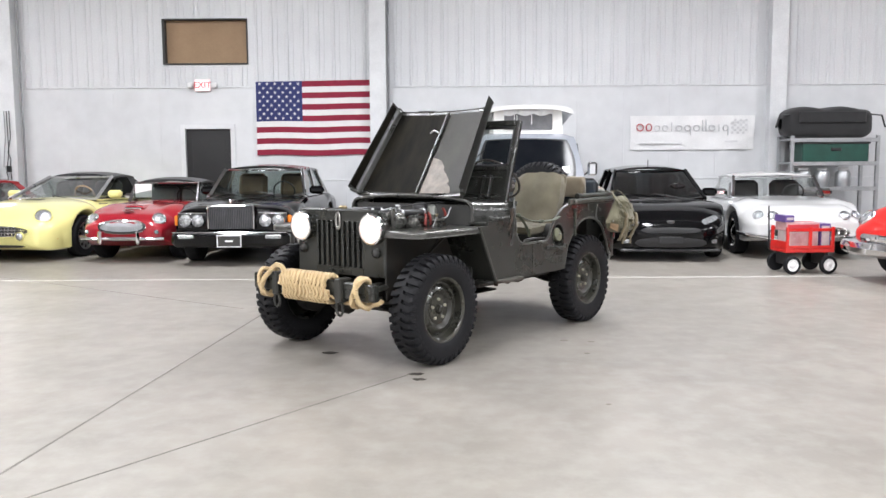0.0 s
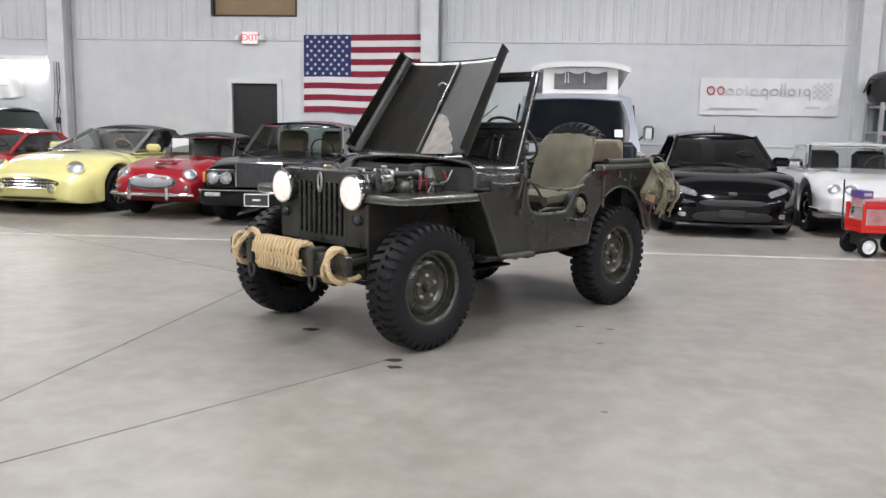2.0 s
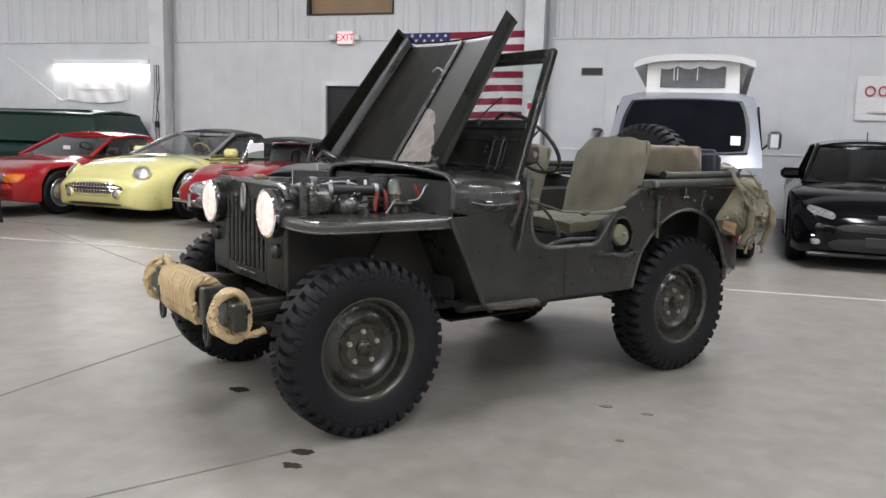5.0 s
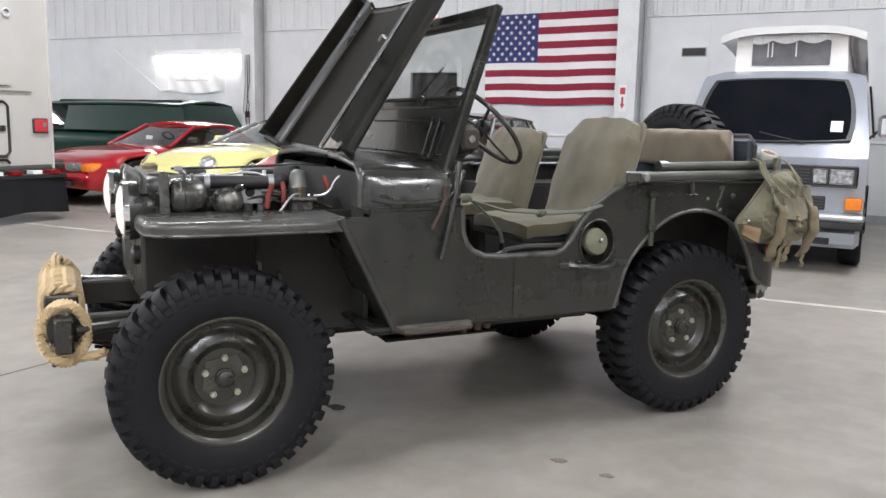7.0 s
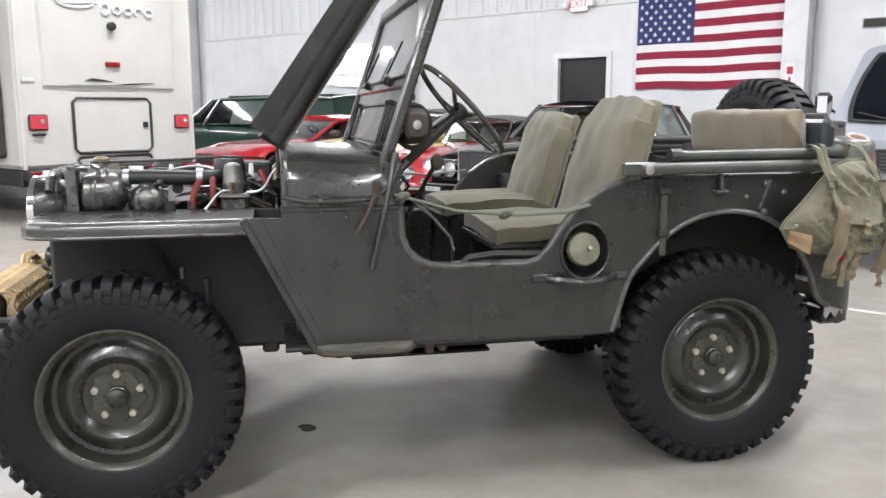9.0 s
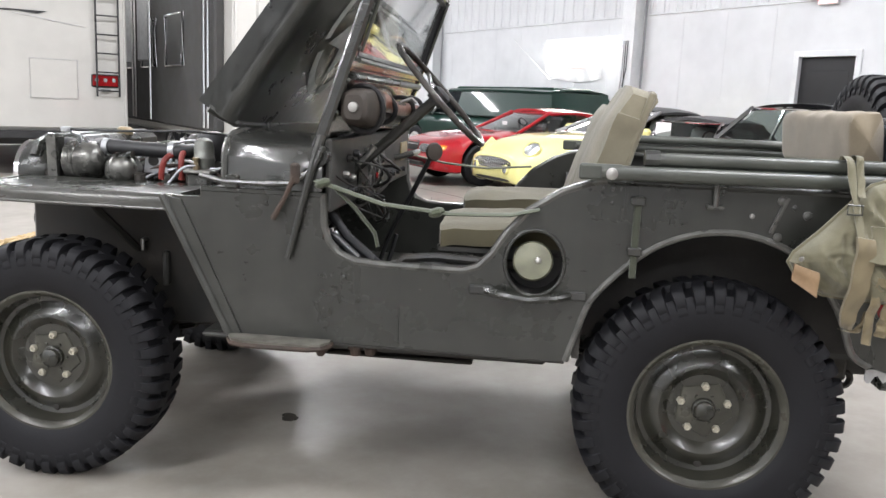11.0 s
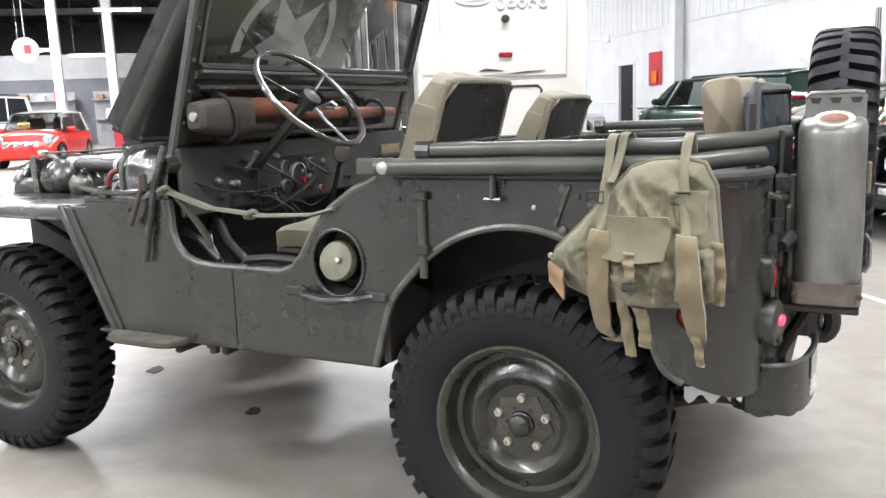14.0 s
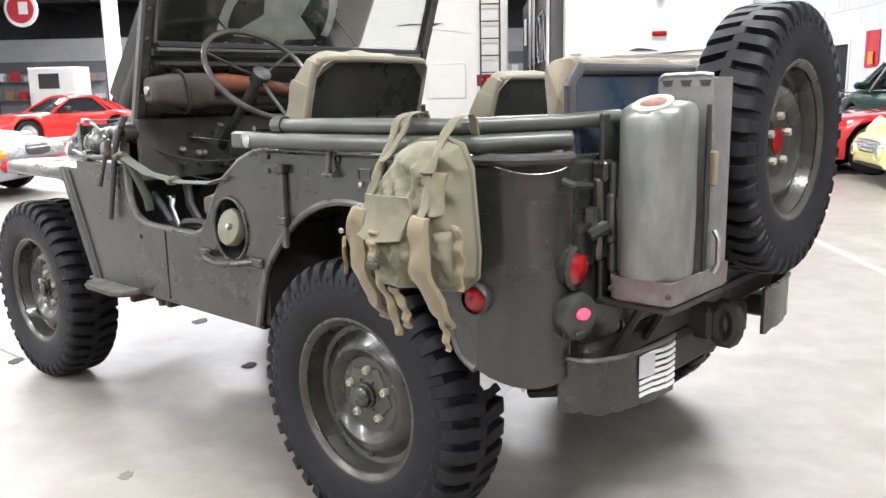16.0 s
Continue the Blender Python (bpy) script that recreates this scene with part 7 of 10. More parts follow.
col = jp("steering_column", Mesh().tube([base, hubp], 0.018, 10), M_OLIVE_DARK)
side = Vector((0, 1, 0))
nrm = ax.cross(side).normalized()
wheel = jp("steering_wheel", Mesh().tube([hubp + ax * 0.005 + 0.208 * (math.cos(a) * side + math.sin(a) * nrm) for a in [2 * math.pi * k / 36 for k in range(36)]], 0.0105, 10, True), worn("worn_steering_rim", (0.10, 0.095, 0.09), (0.035, 0.028, 0.024), (0.12, 0.28), 0.35, 60, 9))
for k in range(3):
    a = math.pi / 2 + k * 2 * math.pi / 3
    part("spoke", Mesh().tube([hubp - ax * 0.012, hubp + 0.1 * (math.cos(a) * side + math.sin(a) * nrm) - ax * 0.008, hubp + ax * 0.005 + 0.205 * (math.cos(a) * side + math.sin(a) * nrm)], 0.008, 6, False, 0.6), M_OLIVE_DARK, wheel)
part("boss", Mesh().tube([hubp - ax * 0.03, hubp + ax * 0.012, hubp + ax * 0.02], [0.03, 0.034, 0.02], 14), M_BLACKTRIM, wheel)
scab = empty("rifle_scabbard", JEEP, "brown leather rifle scabbard strapped below the windscreen", "scabbard")
def scab_ring(y, hx, hz, cx, cz):
    return [(cx + hx * math.copysign(abs(math.cos(a)) ** 0.55, math.cos(a)), y, cz + hz * math.copysign(abs(math.sin(a)) ** 0.55, math.sin(a))) for a in [2 * math.pi * k / 20 for k in range(20)]]


part("bucket", Mesh().rings([scab_ring(*q) for q in ((0.700, 0.028, 0.036, 0.062, 1.216), (0.690, 0.040, 0.045, 0.062, 1.216), (0.62, 0.048, 0.058, 0.06, 1.214), (0.52, 0.052, 0.064, 0.058, 1.212), (0.475, 0.050, 0.060, 0.056, 1.214), (0.476, 0.042, 0.050, 0.056, 1.214))]), M_TAN, scab, "dark brown leather scabbard bucket")
part("stock", Mesh().tube([(0.05, 0.49, 1.232), (0.045, 0.40, 1.236), (0.04, 0.26, 1.228), (0.035, 0.14, 1.212), (0.035, -0.1, 1.208), (0.035, -0.48, 1.205)], [0.030, 0.030, 0.024, 0.018, 0.020, 0.015], 12, False, 1.25), M_LEATHER, scab, "varnished red-brown wood stock")
part("receiver", Mesh().box(0.02, 0.06, -0.02, 0.16, 1.196, 1.236, 0.008), M_CHASSIS, scab)
part("bolt_handle", Mesh().tube([(0.03, 0.06, 1.235), (-0.01, 0.05, 1.25), (-0.025, 0.04, 1.235)], 0.007, 6), M_STEEL, scab)
part("sleeve", Mesh().rings([scab_ring(*q) for q in ((0.46, 0.03, 0.035, 0.075, 1.19), (0.2, 0.028, 0.032, 0.08, 1.185), (-0.3, 0.026, 0.03, 0.08, 1.18), (-0.45, 0.02, 0.024, 0.08, 1.18))]), M_CHASSIS, scab)
for y in (0.58, 0.3, -0.1, -0.35):
    part("strap", Mesh().tube([(0.055 + (0.06 if y > 0.5 else 0.05) * math.cos(a), y + 0.01 * math.sin(a), 1.21 + (0.072 if y > 0.5 else 0.046) * math.sin(a)) for a in [k * math.pi / 8 for k in range(16)]], 0.006, 6, True, 1.6), M_BLACKTRIM, scab)
part("end_cap", Mesh().at(pose(0.062, 0.70, 1.216)).lathe([(0.016, 0.0), (0.014, 0.008), (0.001, 0.010)], 14), M_STEEL, scab)
# clutter on and under the dash
part("switch_lever", Mesh().tube([(0.10, 0.43, 1.03), (0.07, 0.43, 1.06), (0.05, 0.43, 1.09)], [0.008, 0.007, 0.012], 8), M_STEEL, dash)
rnd = random.Random(21)
for k in range(11):
    y0, y1 = rnd.uniform(-0.1, 0.7), rnd.uniform(-0.2, 0.7)
    z0 = rnd.uniform(0.88, 1.06)
    path = [(0.10, y0, z0), (0.06 + rnd.uniform(-0.05, 0.03), y0 * 0.7 + y1 * 0.3, z0 - rnd.uniform(0.03, 0.1)), (0.08 + rnd.uniform(-0.03, 0.06), y0 * 0.3 + y1 * 0.7, z0 - rnd.uniform(0.05, 0.14)), (0.13, y1, z0 - rnd.uniform(0.0, 0.12))]
    part("wire", Mesh().tube(eased3(path, 4), rnd.choice((0.003, 0.004, 0.006)), 6), rnd.choice((M_BLACKTRIM, M_CHASSIS, M_CHASSIS, M_OLIVE_DARK)), dash)
for k in range(12):
    y, z = rnd.uniform(-0.15, 0.68), rnd.uniform(0.91, 1.07)
    part("fitting", Mesh().at(pose(0.12, y, z, 0, 0, 90)).lathe([(0.012, 0.0), (0.013, 0.012), (0.008, 0.02), (0.001, 0.022)], 8), rnd.choice((M_BLACKTRIM, M_STEEL, M_CHASSIS)), dash)
part("warning_lamp", Mesh().at(pose(0.108, 0.10, 0.965, 0, 0, 90)).lathe([(0.014, 0.0), (0.012, 0.010), (0.001, 0.012)], 12), M_REDLENS, dash)

# seats
def truck_seat(yc, name_label, bx=-0.69, hz=0.52):
    e = empty("seat", JEEP, name_label, "seat", "front seats")
    tilt = pose(bx, yc, 0.83, 0, -16, 0) @ Matrix.Diagonal((1, 1, hz / 0.52, 1))

    def shell(u, v):
        z = 0.52 * u
        y = -1 + 2 * v
        w = 0.235 - 0.03 * max(0, (u - 0.8)) / 0.2
        return (0.055 - 0.02 * abs(y) ** 3 - 0.035 * u ** 6 + 0.006 * math.sin(9 * u + yc * 20) * (1 - abs(y)) + 0.010 * noise.noise(Vector((u * 4.0, y * 2.2, yc * 9))), y * w + 0.008 * noise.noise(Vector((u * 5, y * 2, yc * 5 + 4))), z + 0.010 * noise.noise(Vector((y * 3, 0.4, yc * 7))) * u - 0.02 * abs(y) ** 6 * (u > 0.85))
    back = part("back_cushion", Mesh().at(tilt).sheet(shell, 24, 24, (-0.075, 0, 0)), M_SEAT, e)
    frame_pts = [(-0.050, -0.222, 0.0), (-0.050, -0.222, 0.45), (-0.053, -0.205, 0.49), (-0.055, -0.17, 0.512), (-0.055, 0.17, 0.512), (-0.053, 0.205, 0.49), (-0.050, 0.222, 0.45), (-0.050, 0.222, 0.0)]
    part("back_edge", Mesh().at(tilt).tube(eased3(frame_pts), 0.012, 10), M_SEAT, e, "canvas wrapped round the back edge")
    edge = [(-0.228, 0.0), (0.228, 0.0), (0.228, 0.44), (0.215, 0.49), (0.18, 0.522), (-0.18, 0.522), (-0.215, 0.49), (-0.228, 0.44)]
    bp = part("back_panel", Mesh().at(tilt).prism(edge, -0.058, -0.046, "x"), M_OLIVE_DARK, e, "dark steel seat back panel")
    part("rib", Mesh().at(tilt).box(-0.066, -0.056, -0.19, 0.19, 0.32, 0.335, 0.004), M_OLIVE_DARK, bp)
    part("rib", Mesh().at(tilt).box(-0.066, -0.056, -0.18, 0.18, 0.14, 0.155, 0.003), M_OLIVE_DARK, bp)

    def pad(u, v):
        x, y = -0.68 + 0.48 * u, -1 + 2 * v
        return (x - 0.012 * abs(y) ** 8 * u, yc + y * 0.235, 0.892 - 0.016 * abs(y) ** 6 - 0.016 * u ** 10 + 0.012 * noise.noise(Vector((x * 7, y * 2.5, yc))))
    part("seat_cushion", Mesh().sheet(pad, 12, 12, (0, 0, -0.05)), M_SEATPAD, e)
    part("pan", Mesh().box(-0.62, -0.2, yc - 0.225, yc + 0.225, 0.795, 0.82, 0.006), M_OLIVE_DARK, e)
    for dx in (-0.58, -0.24):
        for dy in (-0.2, 0.2):
            part("leg", Mesh().tube([(dx, yc + dy, 0.52), (dx, yc + dy, 0.80)], 0.013, 6), M_OLIVE_DARK, e)
    return e


truck_seat(0.45, "olive canvas driver seat on a dark steel frame", -0.615, 0.50)
truck_seat(-0.355, "olive canvas passenger seat on a dark steel frame", -0.64, 0.445)
bench = empty("rear_bench", JEEP, "folded rear bench with khaki cushion and chipped blue back", "bench seat")
def roll(u, v):
    a, y = 2 * math.pi * u, -1 + 2 * v
    c, q = math.cos(a), math.sin(a)
    fat = (1 - abs(y) ** 40) ** 0.5 * (1 + 0.05 * noise.noise(Vector((c * 1.3, y * 4, q))))
    return (0.050 * fat * math.copysign(abs(c) ** 0.42, c), 0.108 + 0.38 * y, 0.09 + 0.095 * fat * math.copysign(abs(q) ** 0.42, q) + 0.008 * noise.noise(Vector((y * 5, c, q))))


part("cushion", Mesh().at(pose(-1.480, 0, 1.085, 0, 6, 0)).sheet(roll, 32, 40), M_BENCH, bench, "rounded khaki cushion", smooth=60)
part("back_panel", Mesh().at(pose(-1.545, 0, 0.98, 0, 4, 0)).box(-0.03, 0.0, -0.42, 0.555, 0.0, 0.252, 0.02), M_BLUE, bench, "chipped blue steel back")
part("frame_tube", Mesh().tube([(-1.555, -0.43, 0.85), (-1.555, -0.43, 1.20), (-1.555, -0.39, 1.24), (-1.555, 0.525, 1.24), (-1.555, 0.565, 1.20), (-1.555, 0.565, 0.85)], 0.014, 10), M_SOFTTOP, bench, "dark bound edge")
for y in (-0.38, 0.44):
    part("leg", Mesh().tube([(-1.49, y, 0.52), (-1.50, y, 0.99)], 0.016, 6), M_OLIVE_DARK, bench)

# engine bay
eng = empty("engine", JEEP, "greasy four cylinder engine with hoses and wiring", "engine")
part("block", Mesh().box(0.52, 1.0, -0.16, 0.14, 0.55, 0.94, 0.02), M_OLIVE_DARK, eng)
part("cylinder_head", Mesh().box(0.54, 0.99, -0.13, 0.12, 0.94, 1.0, 0.015), M_OLIVE_DARK, eng)
for k in range(8):
    part("head_bolt", Mesh().at(pose(0.58 + 0.053 * k, 0.09 if k % 2 else -0.1, 1.0, 90)).lathe([(0.012, 0), (0.012, 0.014), (0.001, 0.016)], 6), M_STEEL, eng)
for k in range(4):
    part("spark_plug", Mesh().tube([(0.6 + 0.1 * k, 0.0, 1.0), (0.6 + 0.1 * k, 0.0, 1.06)], [0.012, 0.008], 8), M_SIGNWHITE, eng)
HOSE = [(1.13, 0.16, 1.03), (1.09, 0.28, 1.035), (1.03, 0.36, 1.04), (0.98, 0.375, 1.04), (0.78, 0.375, 1.034), (0.72, 0.35, 1.034), (0.66, 0.2, 1.03)]
part("fan_hub", Mesh().at(pose(1.05, 0.0, 0.86, 0, 0, -90)).lathe([(0.05, 0), (0.05, 0.06), (0.03, 0.08), (0.001, 0.08)], 16), M_OLIVE_DARK, eng)
for k in range(4):
    part("fan_blade", Mesh().at(pose(1.1, 0, 0.86, k * 90 + 20, 0, 0) @ pose(0, 0, 0, 0, 0, 25)).box(-0.004, 0.004, -0.04, 0.04, 0.04, 0.19, 0.002), M_OLIVE_DARK, eng)
part("radiator_hose", Mesh().tube(eased3(HOSE), 0.026, 14), M_BLACKTRIM, eng)
for x in (1.005, 0.765):
    part("hose_clamp", Mesh().tube([(x + 0.010, 0.373, 1.038), (x - 0.010, 0.374, 1.038)], 0.0295, 16), M_GALV, eng)
part("upright_bracket", Mesh().prism([(1.148, 0.93), (1.182, 0.93), (1.184, 1.06), (1.176, 1.082), (1.152, 1.078)], 0.44, 0.452, "y"), M_UNDERHOOD, eng)
part("bracket_edge", Mesh().box(1.148, 1.156, 0.40, 0.44, 0.93, 1.07, 0.003), M_OLIVE_DARK, eng)
gen = part("generator", Mesh().at(pose(1.14, 0.385, 0.988, 0, 0, 90)).lathe([(0.03, -0.01), (0.06, 0.0), (0.068, 0.008), (0.068, 0.03), (0.071, 0.034), (0.071, 0.044), (0.068, 0.048), (0.068, 0.085), (0.064, 0.105), (0.052, 0.122), (0.03, 0.134), (0.001, 0.138)], 32), M_UNDERHOOD, eng)
for k in range(6):
    t = 2 * math.pi * k / 6 + 0.4
    part("screw", Mesh().at(pose(1.032, 0.385 + 0.052 * math.cos(t), 0.988 + 0.052 * math.sin(t), 0, 0, 90)).lathe([(0.006, -0.006), (0.006, 0.004), (0.001, 0.005)], 6), M_STEEL, gen)
part("terminal", Mesh().tube([(1.09, 0.40, 1.05), (1.09, 0.41, 1.075), (1.11, 0.42, 1.085)], 0.008, 8), M_GALV, gen)
part("terminal", Mesh().tube([(1.06, 0.40, 1.045), (1.065, 0.42, 1.072)], 0.006, 8), M_GALV, gen)
part("foot", Mesh().box(1.06, 1.11, 0.35, 0.43, 0.90, 0.93, 0.005), M_OLIVE_DARK, gen)
pump = part("pump", Mesh().at(pose(0.935, 0.40, 0.966)).lathe([(0.03, -0.05), (0.05, -0.04), (0.055, -0.02), (0.055, 0.0), (0.058, 0.004), (0.058, 0.014), (0.054, 0.018), (0.051, 0.035), (0.040, 0.052), (0.022, 0.062), (0.001, 0.065)], 28), M_UNDERHOOD, eng)
part("rib", Mesh().prism([(0.931, 0.985), (0.939, 0.985), (0.937, 1.022), (0.933, 1.022)], 0.41, 0.452, "y"), M_UNDERHOOD, pump)
part("spout", Mesh().tube(eased3([(0.915, 0.42, 1.0), (0.90, 0.43, 1.02), (0.88, 0.44, 1.022)], 4), 0.011, 8), M_OLIVE_DARK, pump)
for k in range(5):
    t = 2 * math.pi * k / 5
    part("screw", Mesh().at(pose(0.935 + 0.047 * math.cos(t), 0.412, 0.966 + 0.047 * math.sin(t))).lathe([(0.005, 0.0), (0.005, 0.008), (0.001, 0.009)], 6), M_STEEL, pump)
plate_pts = [(0.878, 0.955), (0.872, 1.004), (0.855, 1.016), (0.82, 1.015), (0.797, 1.0), (0.792, 0.955)]
part("support_plate", Mesh().prism(plate_pts, 0.36, 0.366, "y"), M_GALV, eng)
part("plate_hole", Mesh().at(pose(0.842, 0.366, 0.998)).lathe([(0.019, 0.0), (0.019, 0.002), (0.001, 0.0025)], 18), M_CHASSIS, eng)
part("horn_drum", Mesh().at(pose(1.20, 0.30, 1.0, 0, 0, -60)).lathe([(0.02, -0.08), (0.05, -0.06), (0.06, 0.0), (0.05, 0.03), (0.001, 0.035)], 20), M_BLACKTRIM, eng)
part("carburettor", Mesh().box(0.607, 0.694, 0.385, 0.445, 0.918, 0.972, 0.010), M_UNDERHOOD, eng, "grey carburettor with brass fittings")
part("carburettor_flange", Mesh().box(0.600, 0.700, 0.378, 0.452, 0.968, 0.980, 0.004), M_STEEL, eng)
part("brass_fitting", Mesh().at(pose(0.662, 0.425, 0.98, 90)).lathe([(0.012, 0.0), (0.012, 0.012), (0.008, 0.014), (0.008, 0.03), (0.013, 0.032), (0.013, 0.040), (0.001, 0.042)], 8), M_BRASS, eng)
part("intake_dome", Mesh().at(pose(0.655, 0.375, 0.975, 90)).lathe([(0.034, 0.0), (0.036, 0.03), (0.038, 0.034), (0.038, 0.042), (0.035, 0.046), (0.034, 0.08), (0.028, 0.10), (0.014, 0.11), (0.001, 0.112)], 22), M_TIN, eng)
part("air_cleaner", Mesh().at(pose(0.67, 0.27, 1.0, 90)).lathe([(0.05, 0.0), (0.056, 0.02), (0.056, 0.07), (0.048, 0.095), (0.02, 0.105), (0.001, 0.106)], 22), M_BLACKTRIM, eng)
part("manifold", Mesh().tube([(0.95, 0.2, 0.92), (0.8, 0.24, 0.94), (0.6, 0.24, 0.92), (0.55, 0.22, 0.85)], 0.035, 10), M_RUST, eng)
for path in ([(0.79, 0.42, 0.94), (0.785, 0.42, 0.985), (0.772, 0.41, 1.015), (0.75, 0.36, 1.03)], [(0.722, 0.41, 0.94), (0.722, 0.41, 1.0), (0.724, 0.39, 1.03), (0.73, 0.34, 1.03)], [(0.56, 0.40, 1.06), (0.548, 0.41, 1.03), (0.54, 0.41, 1.0)]):
    part("red_lead", Mesh().tube(eased3(path), 0.0105, 8), M_DULLRED, eng)
for path in ([(0.776, 0.462, 0.912), (0.745, 0.455, 0.935), (0.712, 0.45, 0.975), (0.69, 0.44, 0.99), (0.662, 0.43, 0.992)], [(0.61, 0.43, 0.985), (0.57, 0.44, 0.99), (0.545, 0.44, 1.01), (0.525, 0.44, 1.045), (0.508, 0.44, 1.062)]):
    part("fuel_line", Mesh().tube(eased3(path), 0.0048, 8), M_GALV, eng)
part("throttle_rod", Mesh().tube(eased3([(1.14, 0.44, 1.094), (0.95, 0.44, 1.097), (0.795, 0.44, 1.103), (0.68, 0.44, 1.108), (0.55, 0.40, 1.10)]), 0.0045, 6), M_BLACKTRIM, eng)
part("rod_clamp", Mesh().box(1.10, 1.13, 0.425, 0.455, 1.084, 1.104, 0.004), M_GALV, eng)
rnd = random.Random(11)
for k in range(30):
    x0, x1 = rnd.uniform(0.5, 0.75), rnd.uniform(0.8, 1.15)
    y0, y1 = rnd.uniform(-0.1, 0.44), rnd.uniform(-0.1, 0.44)
    z = rnd.uniform(0.93, 1.02)
    path = [(x0, y0, z - 0.03), (x0 * 0.67 + x1 * 0.33, y0 * 0.6 + y1 * 0.4, z + rnd.uniform(0.0, 0.035)), (x0 * 0.33 + x1 * 0.67, y0 * 0.3 + y1 * 0.7, z + rnd.uniform(-0.02, 0.03)), (x1, y1, z - 0.04)]
    part("cable", Mesh().tube(eased3(path, 4), rnd.choice((0.003, 0.0045, 0.006)), 6), rnd.choice((M_BLACKTRIM, M_BLACKTRIM, M_GALV, M_TIN, M_RUST)), eng)
for k in range(64):
    x, y = rnd.uniform(0.52, 1.2), rnd.uniform(-0.38, 0.45)
    h = rnd.uniform(0.008, 0.028)
    z = 0.99 if abs(y) < 0.14 else 0.93
    part("fitting", Mesh().at(pose(x, y, z, 90, 0, rnd.uniform(0, 90))).lathe([(h * 0.9, -0.05), (h, 0.0), (h, h * 1.2), (h * 0.6, h * 1.5), (0.001, h * 1.6)], rnd.choice((6, 8, 14))), rnd.choice((M_UNDERHOOD, M_UNDERHOOD, M_CHASSIS, M_CHASSIS, M_STEEL, M_TIN, M_GALV)), eng)
part("tray", Mesh().box(0.5, 1.2, -0.43, 0.43, 0.86, 0.88), M_CHASSIS, eng)
part("battery", Mesh().box(0.52, 0.72, -0.42, -0.22, 0.86, 1.05, 0.01), M_BLACKTRIM, eng)
part("filter_canister", Mesh().at(pose(0.95, -0.3, 0.86, 90)).lathe([(0.06, 0.0), (0.06, 0.18), (0.04, 0.2), (0.001, 0.2)], 18), M_OLIVE_DARK, eng)

# chassis
jp("chassis_rail", Mesh().box(-1.6, 1.2, 0.31, 0.37, 0.42, 0.50, 0.006), M_CHASSIS)
jp("chassis_rail", Mesh().box(-1.6, 1.2, -0.37, -0.31, 0.42, 0.50, 0.006), M_CHASSIS)
for x in (-1.55, -0.9, -0.2, 0.4, 1.1):
    jp("crossmember", Mesh().box(x - 0.04, x + 0.04, -0.31, 0.31, 0.42, 0.49, 0.006), M_CHASSIS)
for x in (1.016, -1.016):
    jp("axle", Mesh().tube([(x, -0.60, TYRE_R), (x, 0.60, TYRE_R)], 0.038, 12), M_CHASSIS)
    off = -0.18
    jp("differential", Mesh().tube([(x + 0.15, off, TYRE_R), (x + 0.08, off, TYRE_R), (x, off, TYRE_R), (x - 0.1, off, TYRE_R)], [0.04, 0.10, 0.13, 0.04], 14), M_CHASSIS)
    for s in (1, -1):
        spring = Mesh()
        for k in range(6):
            ll = 0.46 - 0.06 * k
            spring.tube([(x - ll, s * 0.40, 0.395 - 0.0 + 0.09 * (ll / 0.46) ** 2 - 0.009 * k), (x, s * 0.40, 0.345 - 0.009 * k + 0.02), (x + ll, s * 0.40, 0.395 + 0.09 * (ll / 0.46) ** 2 - 0.009 * k)], 0.02, 6, False, 0.25)
        jp("leaf_spring", spring, M_CHASSIS)
        jp("brake_drum", Mesh().at(pose(x, s * 0.56, TYRE_R)).lathe([(0.13, -0.05), (0.14, -0.04), (0.14, 0.05), (0.001, 0.05)], 24), M_CHASSIS)
        jp("shackle", Mesh().box(x - 0.5, x - 0.44, s * 0.40 - 0.03, s * 0.40 + 0.03, 0.41, 0.5, 0.01), M_CHASSIS)
jp("propeller_shaft", Mesh().tube([(-0.9, -0.15, 0.40), (-0.1, -0.1, 0.46)], 0.03, 10), M_CHASSIS)
jp("gearbox", Mesh().box(-0.25, 0.5, -0.2, 0.16, 0.34, 0.5, 0.04), M_CHASSIS)
jp("skid_plate", Mesh().box(-0.3, 0.25, -0.3, 0.3, 0.325, 0.34, 0.006), M_CHASSIS)
jp("exhaust_pipe", Mesh().tube([(0.5, -0.3, 0.42), (-0.2, -0.42, 0.38), (-0.7, -0.45, 0.42), (-1.4, -0.45, 0.42)], 0.025, 8), M_RUST)
jp("muffler", Mesh().tube([(-0.62, -0.45, 0.41), (-0.6, -0.45, 0.41), (-0.1, -0.43, 0.40), (-0.08, -0.43, 0.40)], [0.03, 0.06, 0.06, 0.03], 12), M_RUST)
jp("tie_rod", Mesh().tube([(1.14, -0.5, 0.36), (1.14, 0.5, 0.36)], 0.014, 8), M_CHASSIS)
jp("drag_link", Mesh().tube([(1.1, 0.42, 0.40), (0.55, 0.42, 0.47)], 0.014, 8), M_CHASSIS)
jp("underbody_rail", Mesh().box(-0.55, 0.45, 0.60, 0.66, 0.46, 0.505, 0.01), M_CHASSIS)
lever = jp("shift_lever", Mesh().tube(eased3([(0.12, 0.05, 0.52), (0.06, 0.07, 0.72), (-0.03, 0.11, 0.90), (-0.10, 0.15, 1.04)], 5), 0.009, 8), M_BLACKTRIM)
part("grip", Mesh().at(pose(-0.115, 0.157, 1.065, 0, -25, 35)).lathe([(0.010, -0.012), (0.030, -0.009), (0.034, 0.0), (0.030, 0.009), (0.010, 0.012)], 20), M_TAN, lever, "worn brown leather grip")
